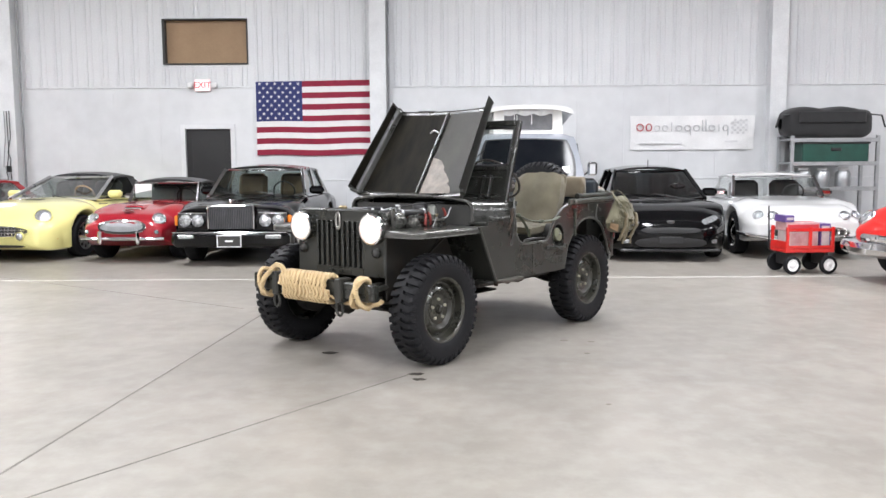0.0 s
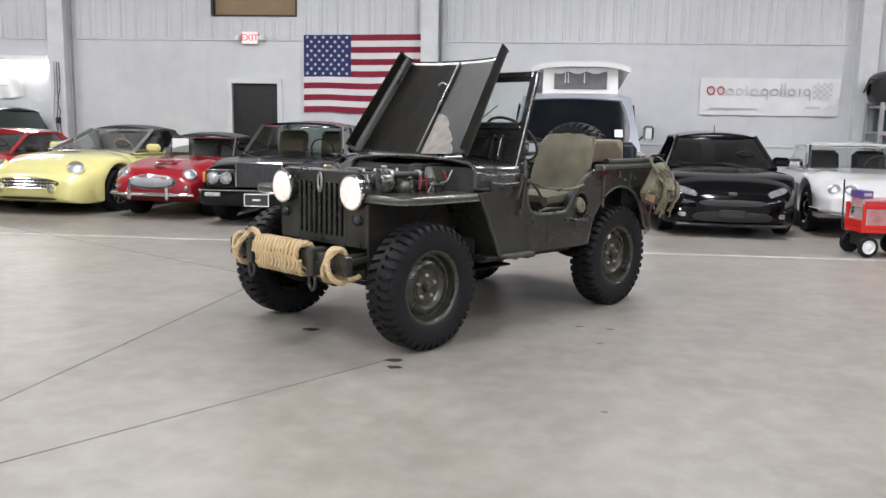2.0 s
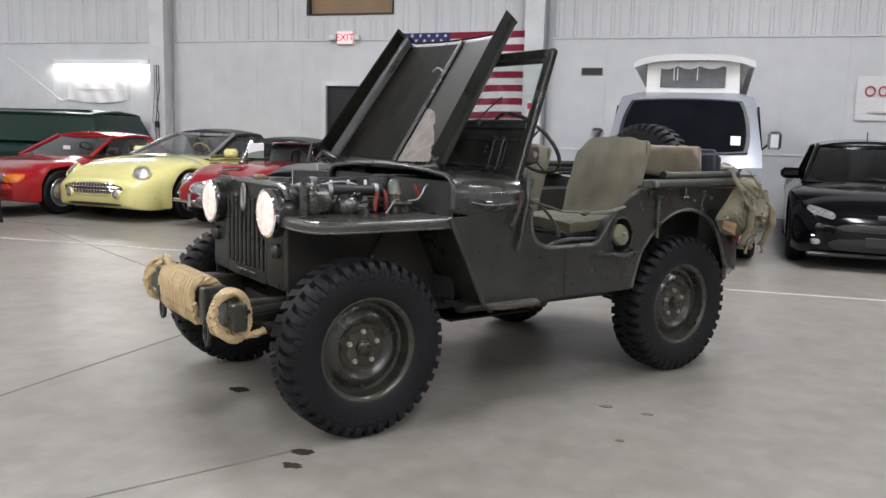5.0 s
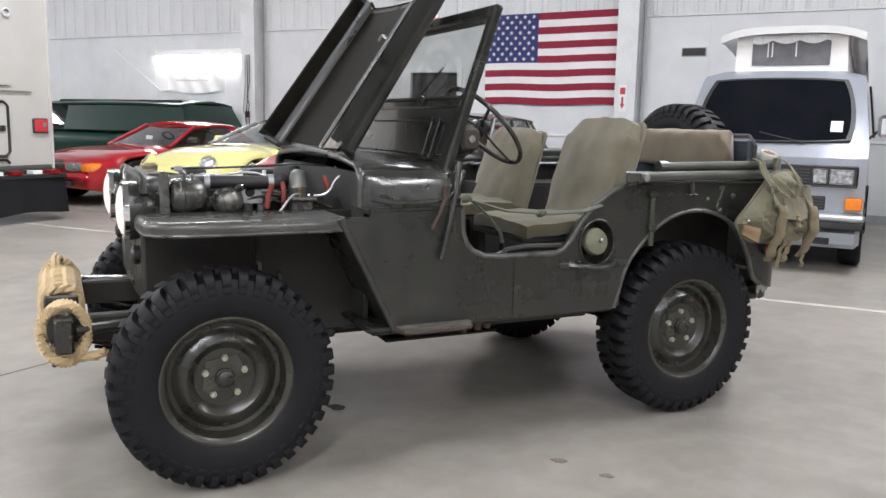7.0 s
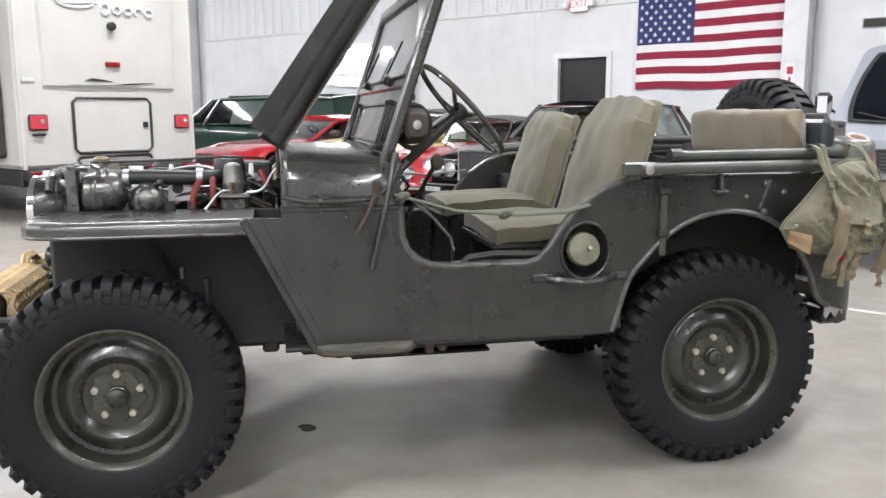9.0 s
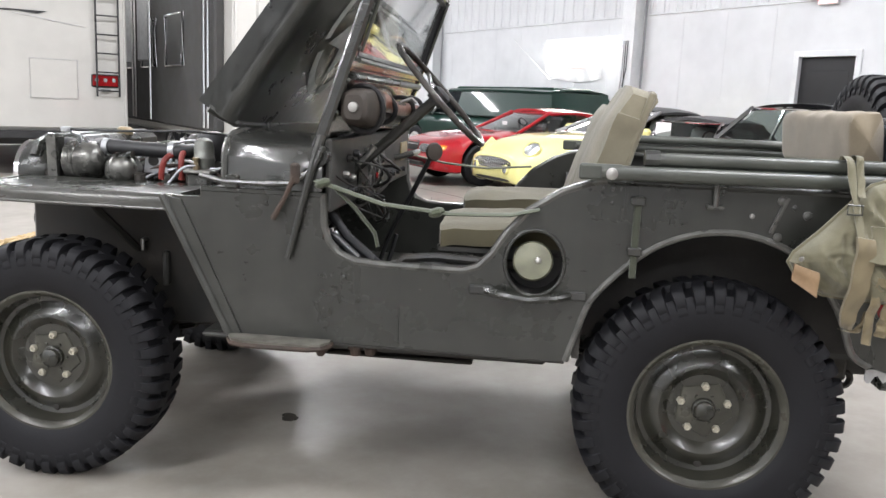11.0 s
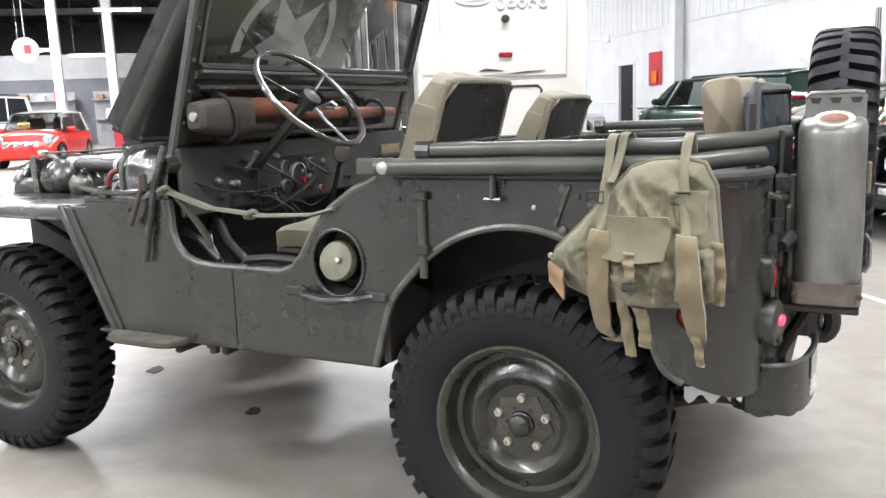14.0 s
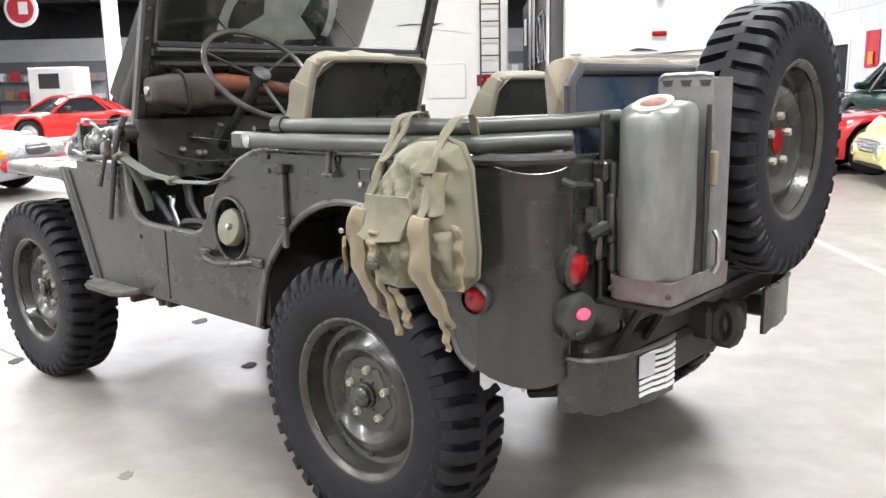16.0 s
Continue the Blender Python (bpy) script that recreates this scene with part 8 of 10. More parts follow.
jp("shift_lever", Mesh().tube([(0.1, -0.06, 0.52), (0.05, -0.07, 0.72)], 0.009, 8), M_BLACKTRIM)
for y in (0.5, 0.36, 0.24):
    jp("pedal", Mesh().at(pose(0.28, y, 0.68, 0, 40, 0)).box(-0.012, 0.012, -0.035, 0.035, -0.045, 0.045, 0.008), M_BLACKTRIM)

jp("floor_tube", Mesh().tube([(-0.03, 0.70, 0.60), (-0.06, 0.70, 0.73), (-0.11, 0.70, 0.775), (-0.2, 0.70, 0.785), (-0.48, 0.70, 0.775)], 0.014, 8), M_CHASSIS)
jp("floor_tube", Mesh().tube([(-0.05, 0.62, 0.56), (-0.12, 0.62, 0.70), (-0.3, 0.6, 0.73), (-0.48, 0.58, 0.72)], 0.012, 8), M_CHASSIS)
jp("defroster_hose", Mesh().tube([(0.2, 0.5, 0.9), (0.1, 0.55, 0.80), (0.02, 0.56, 0.74), (-0.04, 0.5, 0.66), (-0.02, 0.4, 0.58)], 0.016, 10), M_BLACKTRIM)
jp("defroster_hose", Mesh().tube([(0.22, 0.62, 0.84), (0.12, 0.66, 0.82), (0.05, 0.66, 0.76), (0.04, 0.64, 0.66)], 0.014, 10), M_BLACKTRIM)
jp("brake_lever", Mesh().tube([(0.135, 0.60, 0.822), (0.117, 0.615, 0.80), (0.075, 0.62, 0.745), (0.05, 0.62, 0.70)], [0.012, 0.008, 0.008, 0.008], 8), M_GALV, None, "bare bright hand lever")
jp("lever_knob", Mesh().at(pose(0.145, 0.60, 0.828, 90)).lathe([(0.006, -0.012), (0.017, 0.0), (0.017, 0.012), (0.001, 0.024)], 12), M_CHROME)
jp("seat_slide", Mesh().box(-0.52, -0.06, 0.655, 0.675, 0.748, 0.760, 0.003), M_EDGE)
jp("floor_plate", Mesh().at(pose(-0.10, 0.60, 0.735, 25, 18, 0)).box(-0.05, 0.05, -0.05, 0.05, -0.003, 0.003, 0.001), M_GALV)
jp("tool_box", Mesh().box(-0.44, -0.2, 0.42, 0.68, 0.525, 0.70, 0.01), M_OLIVE_DARK)

# side fittings
rim_path = [(x, SIDE + 0.001, z) for x, z in hole[:-1]]
filler = jp("filler_recess", Mesh().tube(rim_path, 0.006, 8, True), M_OLIVE)
part("well", Mesh().rings([[(x, y, z) for x, z in hole[:-1]] for y in (SIDE - 0.002, SIDE - 0.10)], True, False).add([(x, SIDE - 0.10, z) for x, z in hole[:-1]], [tuple(range(24))]), M_INTERIOR, filler)
part("neck", Mesh().at(pose(-0.50, SIDE - 0.10, 0.785, 10, 0, 0)).lathe([(0.05, 0.0), (0.05, 0.06)], 24, False), M_OLIVE, filler)
part("cap", Mesh().at(pose(-0.490, SIDE - 0.022, 0.80, 14, 0, 0)).lathe([(0.055, 0.0), (0.058, 0.02), (0.053, 0.03), (0.001, 0.034)], 28), worn("pale_green_cap", (0.165, 0.165, 0.108), (0.085, 0.085, 0.055), (0.35, 0.5), 0, 60, 12), filler, "pale green fuel filler cap")
part("chain_knob", Mesh().at(pose(-0.505, SIDE + 0.010, 0.81, 14, 0, 0)).lathe([(0.01, 0.0), (0.008, 0.012), (0.001, 0.014)], 8), M_STEEL, filler)
jp("handle", Mesh().tube([(-0.36, SIDE, 0.712), (-0.40, SIDE + 0.035, 0.708), (-0.48, SIDE + 0.05, 0.702), (-0.56, SIDE + 0.035, 0.708), (-0.60, SIDE, 0.712)], 0.013, 8))
for x in (-0.345, -0.615):
    jp("handle_foot", Mesh().box(x - 0.035, x + 0.035, SIDE - 0.002, SIDE + 0.010, 0.697, 0.726, 0.0055), M_SCUFFED)
jp("side_seam", Mesh().box(-0.108, -0.102, SIDE - 0.002, SIDE + 0.003, 0.525, 0.76))
for s in (1, -1):
    st = jp("side_strap", Mesh().box(-0.780, -0.760, min(s * SIDE, s * (SIDE + 0.012)), max(s * SIDE, s * (SIDE + 0.014)), 0.775, 1.0, 0.003), M_DARKWEB)
    for z in (0.852, 0.995):
        part("buckle", Mesh().box(-0.790, -0.750, min(s * SIDE, s * (SIDE + 0.022)), max(s * SIDE, s * (SIDE + 0.022)), z - 0.012, z + 0.012, 0.004), M_OLIVE_DARK, st)
    jp("footman_loop", Mesh().tube([(-0.997, s * SIDE, 0.99), (-0.997, s * (SIDE + 0.02), 0.99), (-0.957, s * (SIDE + 0.02), 0.99), (-0.957, s * SIDE, 0.99)], 0.006, 6), M_EDGE)
    jp("hook", Mesh().tube([(-0.977, s * (SIDE + 0.012), 1.05), (-0.977, s * (SIDE + 0.018), 0.99)], 0.008, 8), M_EDGE)
    jp("rear_brace", Mesh().at(pose(-1.152, s * (SIDE + 0.003), 0.978, 0, -20, 0)).box(-0.006, 0.006, -0.006, 0.006, -0.055, 0.052, 0.002), M_EDGE)
    for x, z in ((-1.155, 1.016), (-1.226, 0.979), (-1.153, 0.915)):
        jp("bolt", Mesh().at(pose(x, s * SIDE, z, 0, 0, 0 if s > 0 else 180)).lathe([(0.013, -0.001), (0.012, 0.005), (0.007, 0.008), (0.001, 0.009)], 10), M_EDGE)
    for x, z in ((-0.70, 1.025), (-0.70, 0.985), (-1.08, 0.97), (-1.19, 0.999), (-1.0, 1.03), (0.06, 0.72), (0.3, 0.93)):
        jp("rivet", Mesh().at(pose(x, s * SIDE, z, 0, 0, 0 if s > 0 else 180)).lathe([(0.008, -0.001), (0.007, 0.005), (0.001, 0.007)], 8), M_STEEL if x == -1.08 else M_OLIVE)
    # folded top bows along the side
    y = s * 0.815
    bow = jp("top_bow", Mesh().tube([(-0.79, y - s * 0.02, 1.113), (-1.30, y - s * 0.01, 1.118), (-1.42, y - s * 0.03, 1.118), (-1.56, s * 0.60, 1.122), (-1.62, s * 0.46, 1.128)], 0.019, 18), M_BOW)
    part("knuckle", Mesh().tube([(-0.775, y - s * 0.02, 1.113), (-0.815, y - s * 0.02, 1.113)], 0.025, 10), M_OLIVE, bow)
    bow = jp("top_bow", Mesh().tube([(-0.66, y, 1.072), (-1.34, y, 1.078), (-1.46, y - s * 0.04, 1.08), (-1.58, s * 0.60, 1.084)], 0.021, 18), M_BOW)
    part("pivot_plate", Mesh().box(-0.72, -0.60, y - 0.012, y + 0.012, 1.05, 1.095, 0.006), M_BOW, bow)
    part("pivot_bolt", Mesh().at(pose(-0.688, y + s * 0.01, 1.070, 0, 0, 0 if s > 0 else 180)).lathe([(0.018, 0.0), (0.016, 0.012), (0.001, 0.016)], 12), M_STEEL, bow)
    for x in (-0.8, -1.3):
        part("bow_clip", Mesh().box(x - 0.015, x + 0.015, s * 0.77 - 0.012, s * 0.77 + 0.03 * s + 0.012, 1.05, 1.07, 0.004), M_OLIVE, bow)
webbing = jp("safety_strap", Mesh().tube([(0.15, 0.772, 1.0), (0.09, 0.782, 0.985), (-0.05, 0.785, 0.945), (-0.25, 0.785, 0.928), (-0.42, 0.785, 0.935), (-0.50, 0.78, 0.955)], 0.021, 8, False, 0.25), M_GREENSTRAP, None, "green webbing strap across the door opening")
for kx, kz in ((0.125, 0.995), (-0.21, 0.930)):
    part("knot", Mesh().at(pose(kx, 0.784, kz, 0, 20, 0)).tube([(-0.018, 0, 0), (-0.008, 0.004, 0.001), (0.008, 0.004, 0.001), (0.018, 0, 0)], [0.016, 0.024, 0.024, 0.016], 10, False, 0.6), M_GREENSTRAP, webbing)
part("slack", Mesh().tube([(0.1, 0.78, 0.99), (0.03, 0.785, 0.93), (-0.03, 0.785, 0.86), (-0.04, 0.785, 0.82)], 0.015, 8, False, 0.3), M_GREENSTRAP, webbing)
jp("safety_strap", Mesh().tube([(0.15, -0.772, 1.0), (-0.05, -0.785, 0.96), (-0.25, -0.785, 0.945), (-0.46, -0.785, 0.965)], 0.021, 8, False, 0.25), M_GREENSTRAP)

# rear fittings
lamp = jp("rear_reflector", Mesh().at(pose(-1.60, 0.615, 0.80, 0, 0, 90)).lathe([(0.052, -0.01), (0.055, 0.015), (0.046, 0.022)], 24, False), M_OLIVE_DARK)
part("lens", Mesh().at(pose(-1.60, 0.615, 0.80, 0, 0, 90)).lathe([(0.046, 0.012), (0.03, 0.022), (0.001, 0.026)], 24), M_REDLENS, lamp)
for s in (1, -1):
    sl = jp("side_reflector", Mesh().at(pose(-1.456, s * 0.780, 0.737, 0, 0, 8 if s > 0 else 172)).lathe([(0.035, -0.008), (0.037, 0.012), (0.031, 0.018)], 24, False), M_OLIVE_DARK)
    part("lens", Mesh().at(pose(-1.456, s * 0.780, 0.737, 0, 0, 8 if s > 0 else 172)).lathe([(0.031, 0.010), (0.021, 0.017), (0.001, 0.020)], 24), M_REDLENS, sl)
    tl = jp("tail_lamp", Mesh().at(pose(-1.61, s * 0.625, 0.69, 0, 0, 90 - s * 8)).lathe([(0.03, -0.05), (0.053, -0.03), (0.056, 0.0), (0.053, 0.02), (0.044, 0.026), (0.001, 0.026)], 24), M_OLIVE)
    part("lens", Mesh().at(pose(-1.636, s * 0.628, 0.698, 0, 0, 90 - s * 8) @ Matrix.Diagonal((1.35, 1, 0.85, 1))).lathe([(0.015, 0.0), (0.0135, 0.007), (0.001, 0.009)], 20), M_REDLIT if s > 0 else M_REDLENS, tl)
    part("lower_lens", Mesh().box(-1.64, -1.632, s * 0.625 - 0.03, s * 0.625 + 0.03, 0.648, 0.660, 0.003), M_BLACKTRIM, tl)
    arc_xy = eased([(-1.585, 0.635), (-1.645, 0.615), (-1.685, 0.545), (-1.70, 0.46), (-1.705, 0.38), (-1.70, 0.30)], 4)

    def tail_plate(u, v, arc_xy=arc_xy, s=s):
        i = min(int(u * (len(arc_xy) - 1)), len(arc_xy) - 2)
        f = u * (len(arc_xy) - 1) - i
        x, y = (arc_xy[i][d] + (arc_xy[i + 1][d] - arc_xy[i][d]) * f for d in (0, 1))
        return (x, s * y, 0.585 - (0.125 + 0.012 * noise.noise(Vector((u * 9, s, 0))) + 0.02 * u) * v)
    bumperette = jp("rear_bumperette", Mesh().sheet(tail_plate, 20, 4, (0.010, 0, 0)), M_OLIVE)
    part("rolled_edge", Mesh().tube([tail_plate(k / 20, 0.0) for k in range(21)], 0.006, 6), M_EDGE, bumperette)
    if s > 0:
        for k in range(7):
            part("stripe", Mesh().sheet(lambda u, v, k=k: tuple(Vector(tail_plate(0.56 + 0.43 * u, (0.10 + 0.115 * k + 0.06 * v))) + Vector((-0.004 - 0.001 * v, 0, 0.004 * math.sin(6 * u)))), 10, 1, (0.003, 0, 0)), M_SIGNWHITE, bumperette, "white painted stripe")
        part("canton", Mesh().sheet(lambda u, v: tuple(Vector(tail_plate(0.55 + 0.15 * u, 0.10 + 0.40 * v)) + Vector((-0.006, 0, 0))), 5, 2, (0.003, 0, 0)), M_GREYPRINT, bumperette)
    jp("bumperette_bracket", Mesh().box(-1.63, -1.55, s * 0.54 - 0.05, s * 0.54 + 0.05, 0.44, 0.51, 0.008))
    jp("grab_loop", Mesh().tube([(-1.60, s * 0.66, 1.0), (-1.625, s * 0.65, 0.99), (-1.635, s * 0.60, 0.985), (-1.61, s * 0.58, 0.985)], 0.008, 6))
CAN = JEEP @ pose(-1.717, 0.385, 0.715)
can = empty("jerry_can", CAN, "worn grey steel fuel can with rusty cap in rear rack", "fuel can")


def can_ring(hx, hy, z, r=0.05, yc=0.08):
    """A rounded rectangle round (-0.008, yc) at a height."""
    out = []
    for cx, cy, a0 in ((hx - r, hy - r, 0), (r - hx, hy - r, 90), (r - hx, r - hy, 180), (hx - r, r - hy, 270)):
        out += [(cx + r * math.cos(radians(a0 + k * 15)), cy + r * math.sin(radians(a0 + k * 15)), z) for k in range(7)]
    return [(x - 0.008, y + yc, zz - (0.16 * max(0.0, y) if zz > 0.4 else 0.0)) for x, y, zz in out]


part("body", Mesh().rings([can_ring(*q) for q in ((0.072, 0.073, 0.050), (0.075, 0.076, 0.07), (0.077, 0.078, 0.20), (0.075, 0.077, 0.31), (0.075, 0.077, 0.385), (0.075, 0.077, 0.425), (0.071, 0.073, 0.440), (0.060, 0.062, 0.448), (0.040, 0.042, 0.450, 0.03))]), M_TIN, can, smooth=50)
tray = part("tray", Mesh().rings([can_ring(*q, 0.018, 0.0) for q in ((0.070, 0.146, 0.0), (0.077, 0.154, 0.006), (0.079, 0.157, 0.058), (0.074, 0.152, 0.058), (0.072, 0.150, 0.03))]), worn("red_brown_rust_on_grey", (0.16, 0.155, 0.142), (0.115, 0.075, 0.066), (0.35, 0.6), 0.3, 70, 12, 0.3), can, "rust-stained sheet metal tray")
for x in (-0.082, 0.06):
    part("tray_bolt", Mesh().at(pose(x, 0.157, 0.03)).lathe([(0.007, 0.0), (0.006, 0.006), (0.001, 0.007)], 8), M_RUST, tray)
M_PLATE = worn("dull_grey_bracket_plate", (0.24, 0.24, 0.23), (0.14, 0.14, 0.13), (0.3, 0.45), 0.4, 70, 10, 0.15)
plate = part("bracket_plate", Mesh().prism([(-0.076, 0.03), (0.062, 0.03), (0.062, 0.490), (0.054, 0.504), (-0.066, 0.508), (-0.076, 0.498)], -0.052, -0.046, "y"), M_PLATE, can, "grey bracket plate with three holes")
part("flange", Mesh().box(-0.078, -0.072, -0.145, -0.0525, 0.03, 0.50, 0.002), M_PLATE, plate)
part("rolled_top", Mesh().tube([(-0.072, -0.049, 0.503), (-0.05, -0.049, 0.507), (0.05, -0.049, 0.505), (0.06, -0.049, 0.494)], 0.006, 8), M_PLATE, plate)
for x in (-0.054, -0.008, 0.038):
    part("hole", Mesh().prism([(x - 0.014, 0.494), (x + 0.014, 0.494), (x + 0.008, 0.480), (x - 0.008, 0.480)], -0.0455, -0.0435, "y"), M_CHASSIS, plate)
cap = part("cap", Mesh().at(pose(-0.010, 0.112, 0.437, 68)).lathe([(0.043, 0.0), (0.046, 0.005), (0.045, 0.011), (0.037, 0.013), (0.031, 0.010)], 28, False), worn("chipped_white_cap_paint", (0.46, 0.44, 0.39), (0.30, 0.25, 0.19), (0.4, 0.6), 0, 60, 30), can, "chipped white filler ring")
part("cap_rust", Mesh().at(pose(-0.010, 0.115, 0.445, 68)).lathe([(0.032, 0.0), (0.022, 0.004), (0.010, 0.007), (0.001, 0.008)], 20), worn("orange_rust", (0.17, 0.068, 0.036), (0.075, 0.04, 0.028), (0.6, 0.8), 0, 120, 40, 0.4), cap, "orange rusty bung")
part("hold_strap", Mesh().box(-0.086, -0.078, -0.018, -0.004, 0.05, 0.44, 0.002), M_BLACKTRIM, can, "black vertical strap")
part("strap_clip", Mesh().box(-0.096, -0.080, -0.044, -0.022, 0.255, 0.335, 0.004), M_STRAP, can, "pale webbing clip")
part("strap_hook", Mesh().tube([(-0.09, -0.048, 0.05), (-0.10, -0.05, 0.07), (-0.10, -0.05, 0.13), (-0.088, -0.05, 0.15)], 0.007, 6), M_STEEL, can)
rack = jp("can_rack", Mesh().box(-1.80, -1.605, 0.25, 0.53, 0.697, 0.713, 0.004), M_CHASSIS)
part("back_plate", Mesh().box(-1.622, -1.610, 0.23, 0.53, 0.70, 1.14, 0.004), M_OLIVE_DARK, rack)
part("support_leg", Mesh().tube([(-1.62, 0.30, 0.56), (-1.70, 0.30, 0.70)], 0.012, 6), M_CHASSIS, rack)
part("support_leg", Mesh().tube([(-1.62, 0.46, 0.56), (-1.70, 0.46, 0.70)], 0.012, 6), M_CHASSIS, rack)
jeep_wheel(jeep, pose(-1.735, -0.165, 1.042, 0, 0, 90) @ Matrix.Diagonal((0.965, 0.86, 0.965, 1)), False, True)
jp("spare_carrier", Mesh().box(-1.72, -1.60, -0.26, -0.14, 0.98, 1.14, 0.01), M_OLIVE_DARK)
hw = jp("tailgate_latch", Mesh().box(-1.63, -1.60, 0.47, 0.55, 0.80, 1.0, 0.01), M_OLIVE_DARK)
part("hasp", Mesh().box(-1.65, -1.625, 0.49, 0.53, 0.84, 0.96, 0.008), M_OLIVE, hw)
part("pin", Mesh().tube([(-1.64, 0.51, 1.03), (-1.64, 0.51, 0.78)], 0.012, 8), M_OLIVE, hw)
for k in range(8):
    part("chain_link", Mesh().at(pose(-1.652, 0.505 + 0.006 * math.sin(k), 0.955 - 0.030 * k, 0, 0, 35 + 90 * (k % 2))).tube([(0.013 * math.cos(a), 0.0, 0.022 * math.sin(a)) for a in [j * math.pi / 6 for j in range(12)]], 0.006, 6, True), M_CHASSIS, hw)
    if k < 7:
        part("chain_link", Mesh().at(pose(-1.648, 0.475 - 0.004 * k, 0.94 - 0.030 * k, 0, 0, 80 + 90 * (k % 2))).tube([(0.013 * math.cos(a), 0.0, 0.022 * math.sin(a)) for a in [j * math.pi / 6 for j in range(12)]], 0.006, 6, True), M_CHASSIS, hw)
part("hinge_bracket", Mesh().prism([(0.625, 0.895), (0.53, 0.90), (0.52, 0.86), (0.555, 0.84), (0.56, 0.80), (0.60, 0.80), (0.625, 0.84)], -1.622, -1.603, "x"), M_OLIVE_DARK, hw)
part("toggle", Mesh().tube([(-1.63, 0.60, 0.87), (-1.645, 0.56, 0.885), (-1.64, 0.53, 0.87)], [0.014, 0.018, 0.012], 8), M_OLIVE_DARK, hw)
part("upper_bracket", Mesh().box(-1.64, -1.60, 0.50, 0.545, 0.985, 1.035, 0.008), M_OLIVE_DARK, hw)
for y in (0.56, 0.52):
    part("hinge_knuckle", Mesh().tube([(-1.61, y, 0.93), (-1.61, y, 0.87)], 0.02, 8), M_OLIVE, hw)
pin = jp("pintle_hook", Mesh().box(-1.68, -1.60, -0.045, 0.045, 0.50, 0.59, 0.012), M_CHASSIS)
part("jaw", Mesh().tube([(-1.705 - 0.03 * math.cos(a), 0.0, 0.545 + 0.05 * math.sin(a)) for a in [k * math.pi / 7 for k in range(14)]], 0.024, 8, True), M_CHASSIS, pin)
jp("torn_edge", Mesh().sheet(lambda u, v: (-1.44 - 0.10 * u, 0.755 - 0.03 * u, 0.552 - 0.03 * v - 0.012 * v * math.sin(13 * u)), 10, 2, (0, -0.006, 0)), M_GALV, None, "bare torn metal edge")
jp("tow_shackle", Mesh().tube([(-1.51, 0.375, 0.40), (-1.45, 0.385, 0.405), (-1.33, 0.40, 0.38)], [0.018, 0.02, 0.025], 8), M_CHASSIS)
jp("tow_eye", Mesh().tube([(-1.525 + 0.026 * math.cos(a), 0.372, 0.405 + 0.026 * math.sin(a)) for a in [k * math.pi / 6 for k in range(12)]], 0.011, 6, True), M_CHASSIS)

# haversack hung on the side
bag = empty("haversack", JEEP @ Matrix.Translation((0.0, 0.062, 0.0)), "worn khaki canvas haversack with hanging webbing straps", "bag")
Y = SIDE
BC = (-1.37, 0.925)
rim_xz = [(-1.160, 0.868), (-1.172, 0.892), (-1.235, 0.955), (-1.30, 1.03), (-1.345, 1.078), (-1.39, 1.094), (-1.45, 1.098), (-1.497, 1.086), (-1.520, 1.04), (-1.527, 0.96), (-1.536, 0.87), (-1.532, 0.812), (-1.49, 0.778), (-1.42, 0.772), (-1.33, 0.776), (-1.255, 0.784), (-1.20, 0.806)]


def bag_rim(u):
    k = (u % 1.0) * len(rim_xz)
    i = int(k)
    w = k - i
    a, b = rim_xz[i % len(rim_xz)], rim_xz[(i + 1) % len(rim_xz)]
    w = w * w * (3 - 2 * w) * 0.35 + w * 0.65
    return (a[0] + (b[0] - a[0]) * w, a[1] + (b[1] - a[1]) * w)


def crease(x, z, seed):
    """Canvas folds: dents, long diagonal ridges, fine puckers."""
    along, over = 0.7 * x + 0.7 * z, 0.7 * x - 0.7 * z
    big = 0.020 * noise.noise(Vector((x * 7, z * 7, seed)))
    ridge = 0.030 * (0.32 - abs(noise.noise(Vector((over * 26, along * 7, seed + 2)))))
    pull = 0.012 * (0.3 - abs(noise.noise(Vector((x * 48, z * 9, seed + 5)))))
    fine = 0.006 * noise.noise(Vector((x * 70, z * 70, seed + 9)))
    return 1.5 * (big + ridge + pull) + fine


def sack(u, r):
    x, z = bag_rim(u)
    px, pz = BC[0] + (x - BC[0]) * r, BC[1] + (z - BC[1]) * r
    full = max(0.0, 1 - r ** 5) ** 0.5
    belly = 0.082 + 0.030 * max(0.0, 1 - abs(pz - 0.86) / 0.12) - 0.03 * max(0.0, (pz - 1.0) / 0.1)
    nip = 0.90 + 0.10 * min(1.0, max(0.0, (-1.15 - px) / 0.12))
    return (px, Y + 0.03 + (belly * nip + crease(px, pz, 0.3)) * full, pz)


part("pouch", Mesh().sheet(lambda u, v: sack(u, 1 - v), 136, 44).add([(bag_rim(k / 68)[0], Y + 0.022, bag_rim(k / 68)[1]) for k in range(68)], [tuple(range(68))]), M_CANVAS, bag, smooth=70)


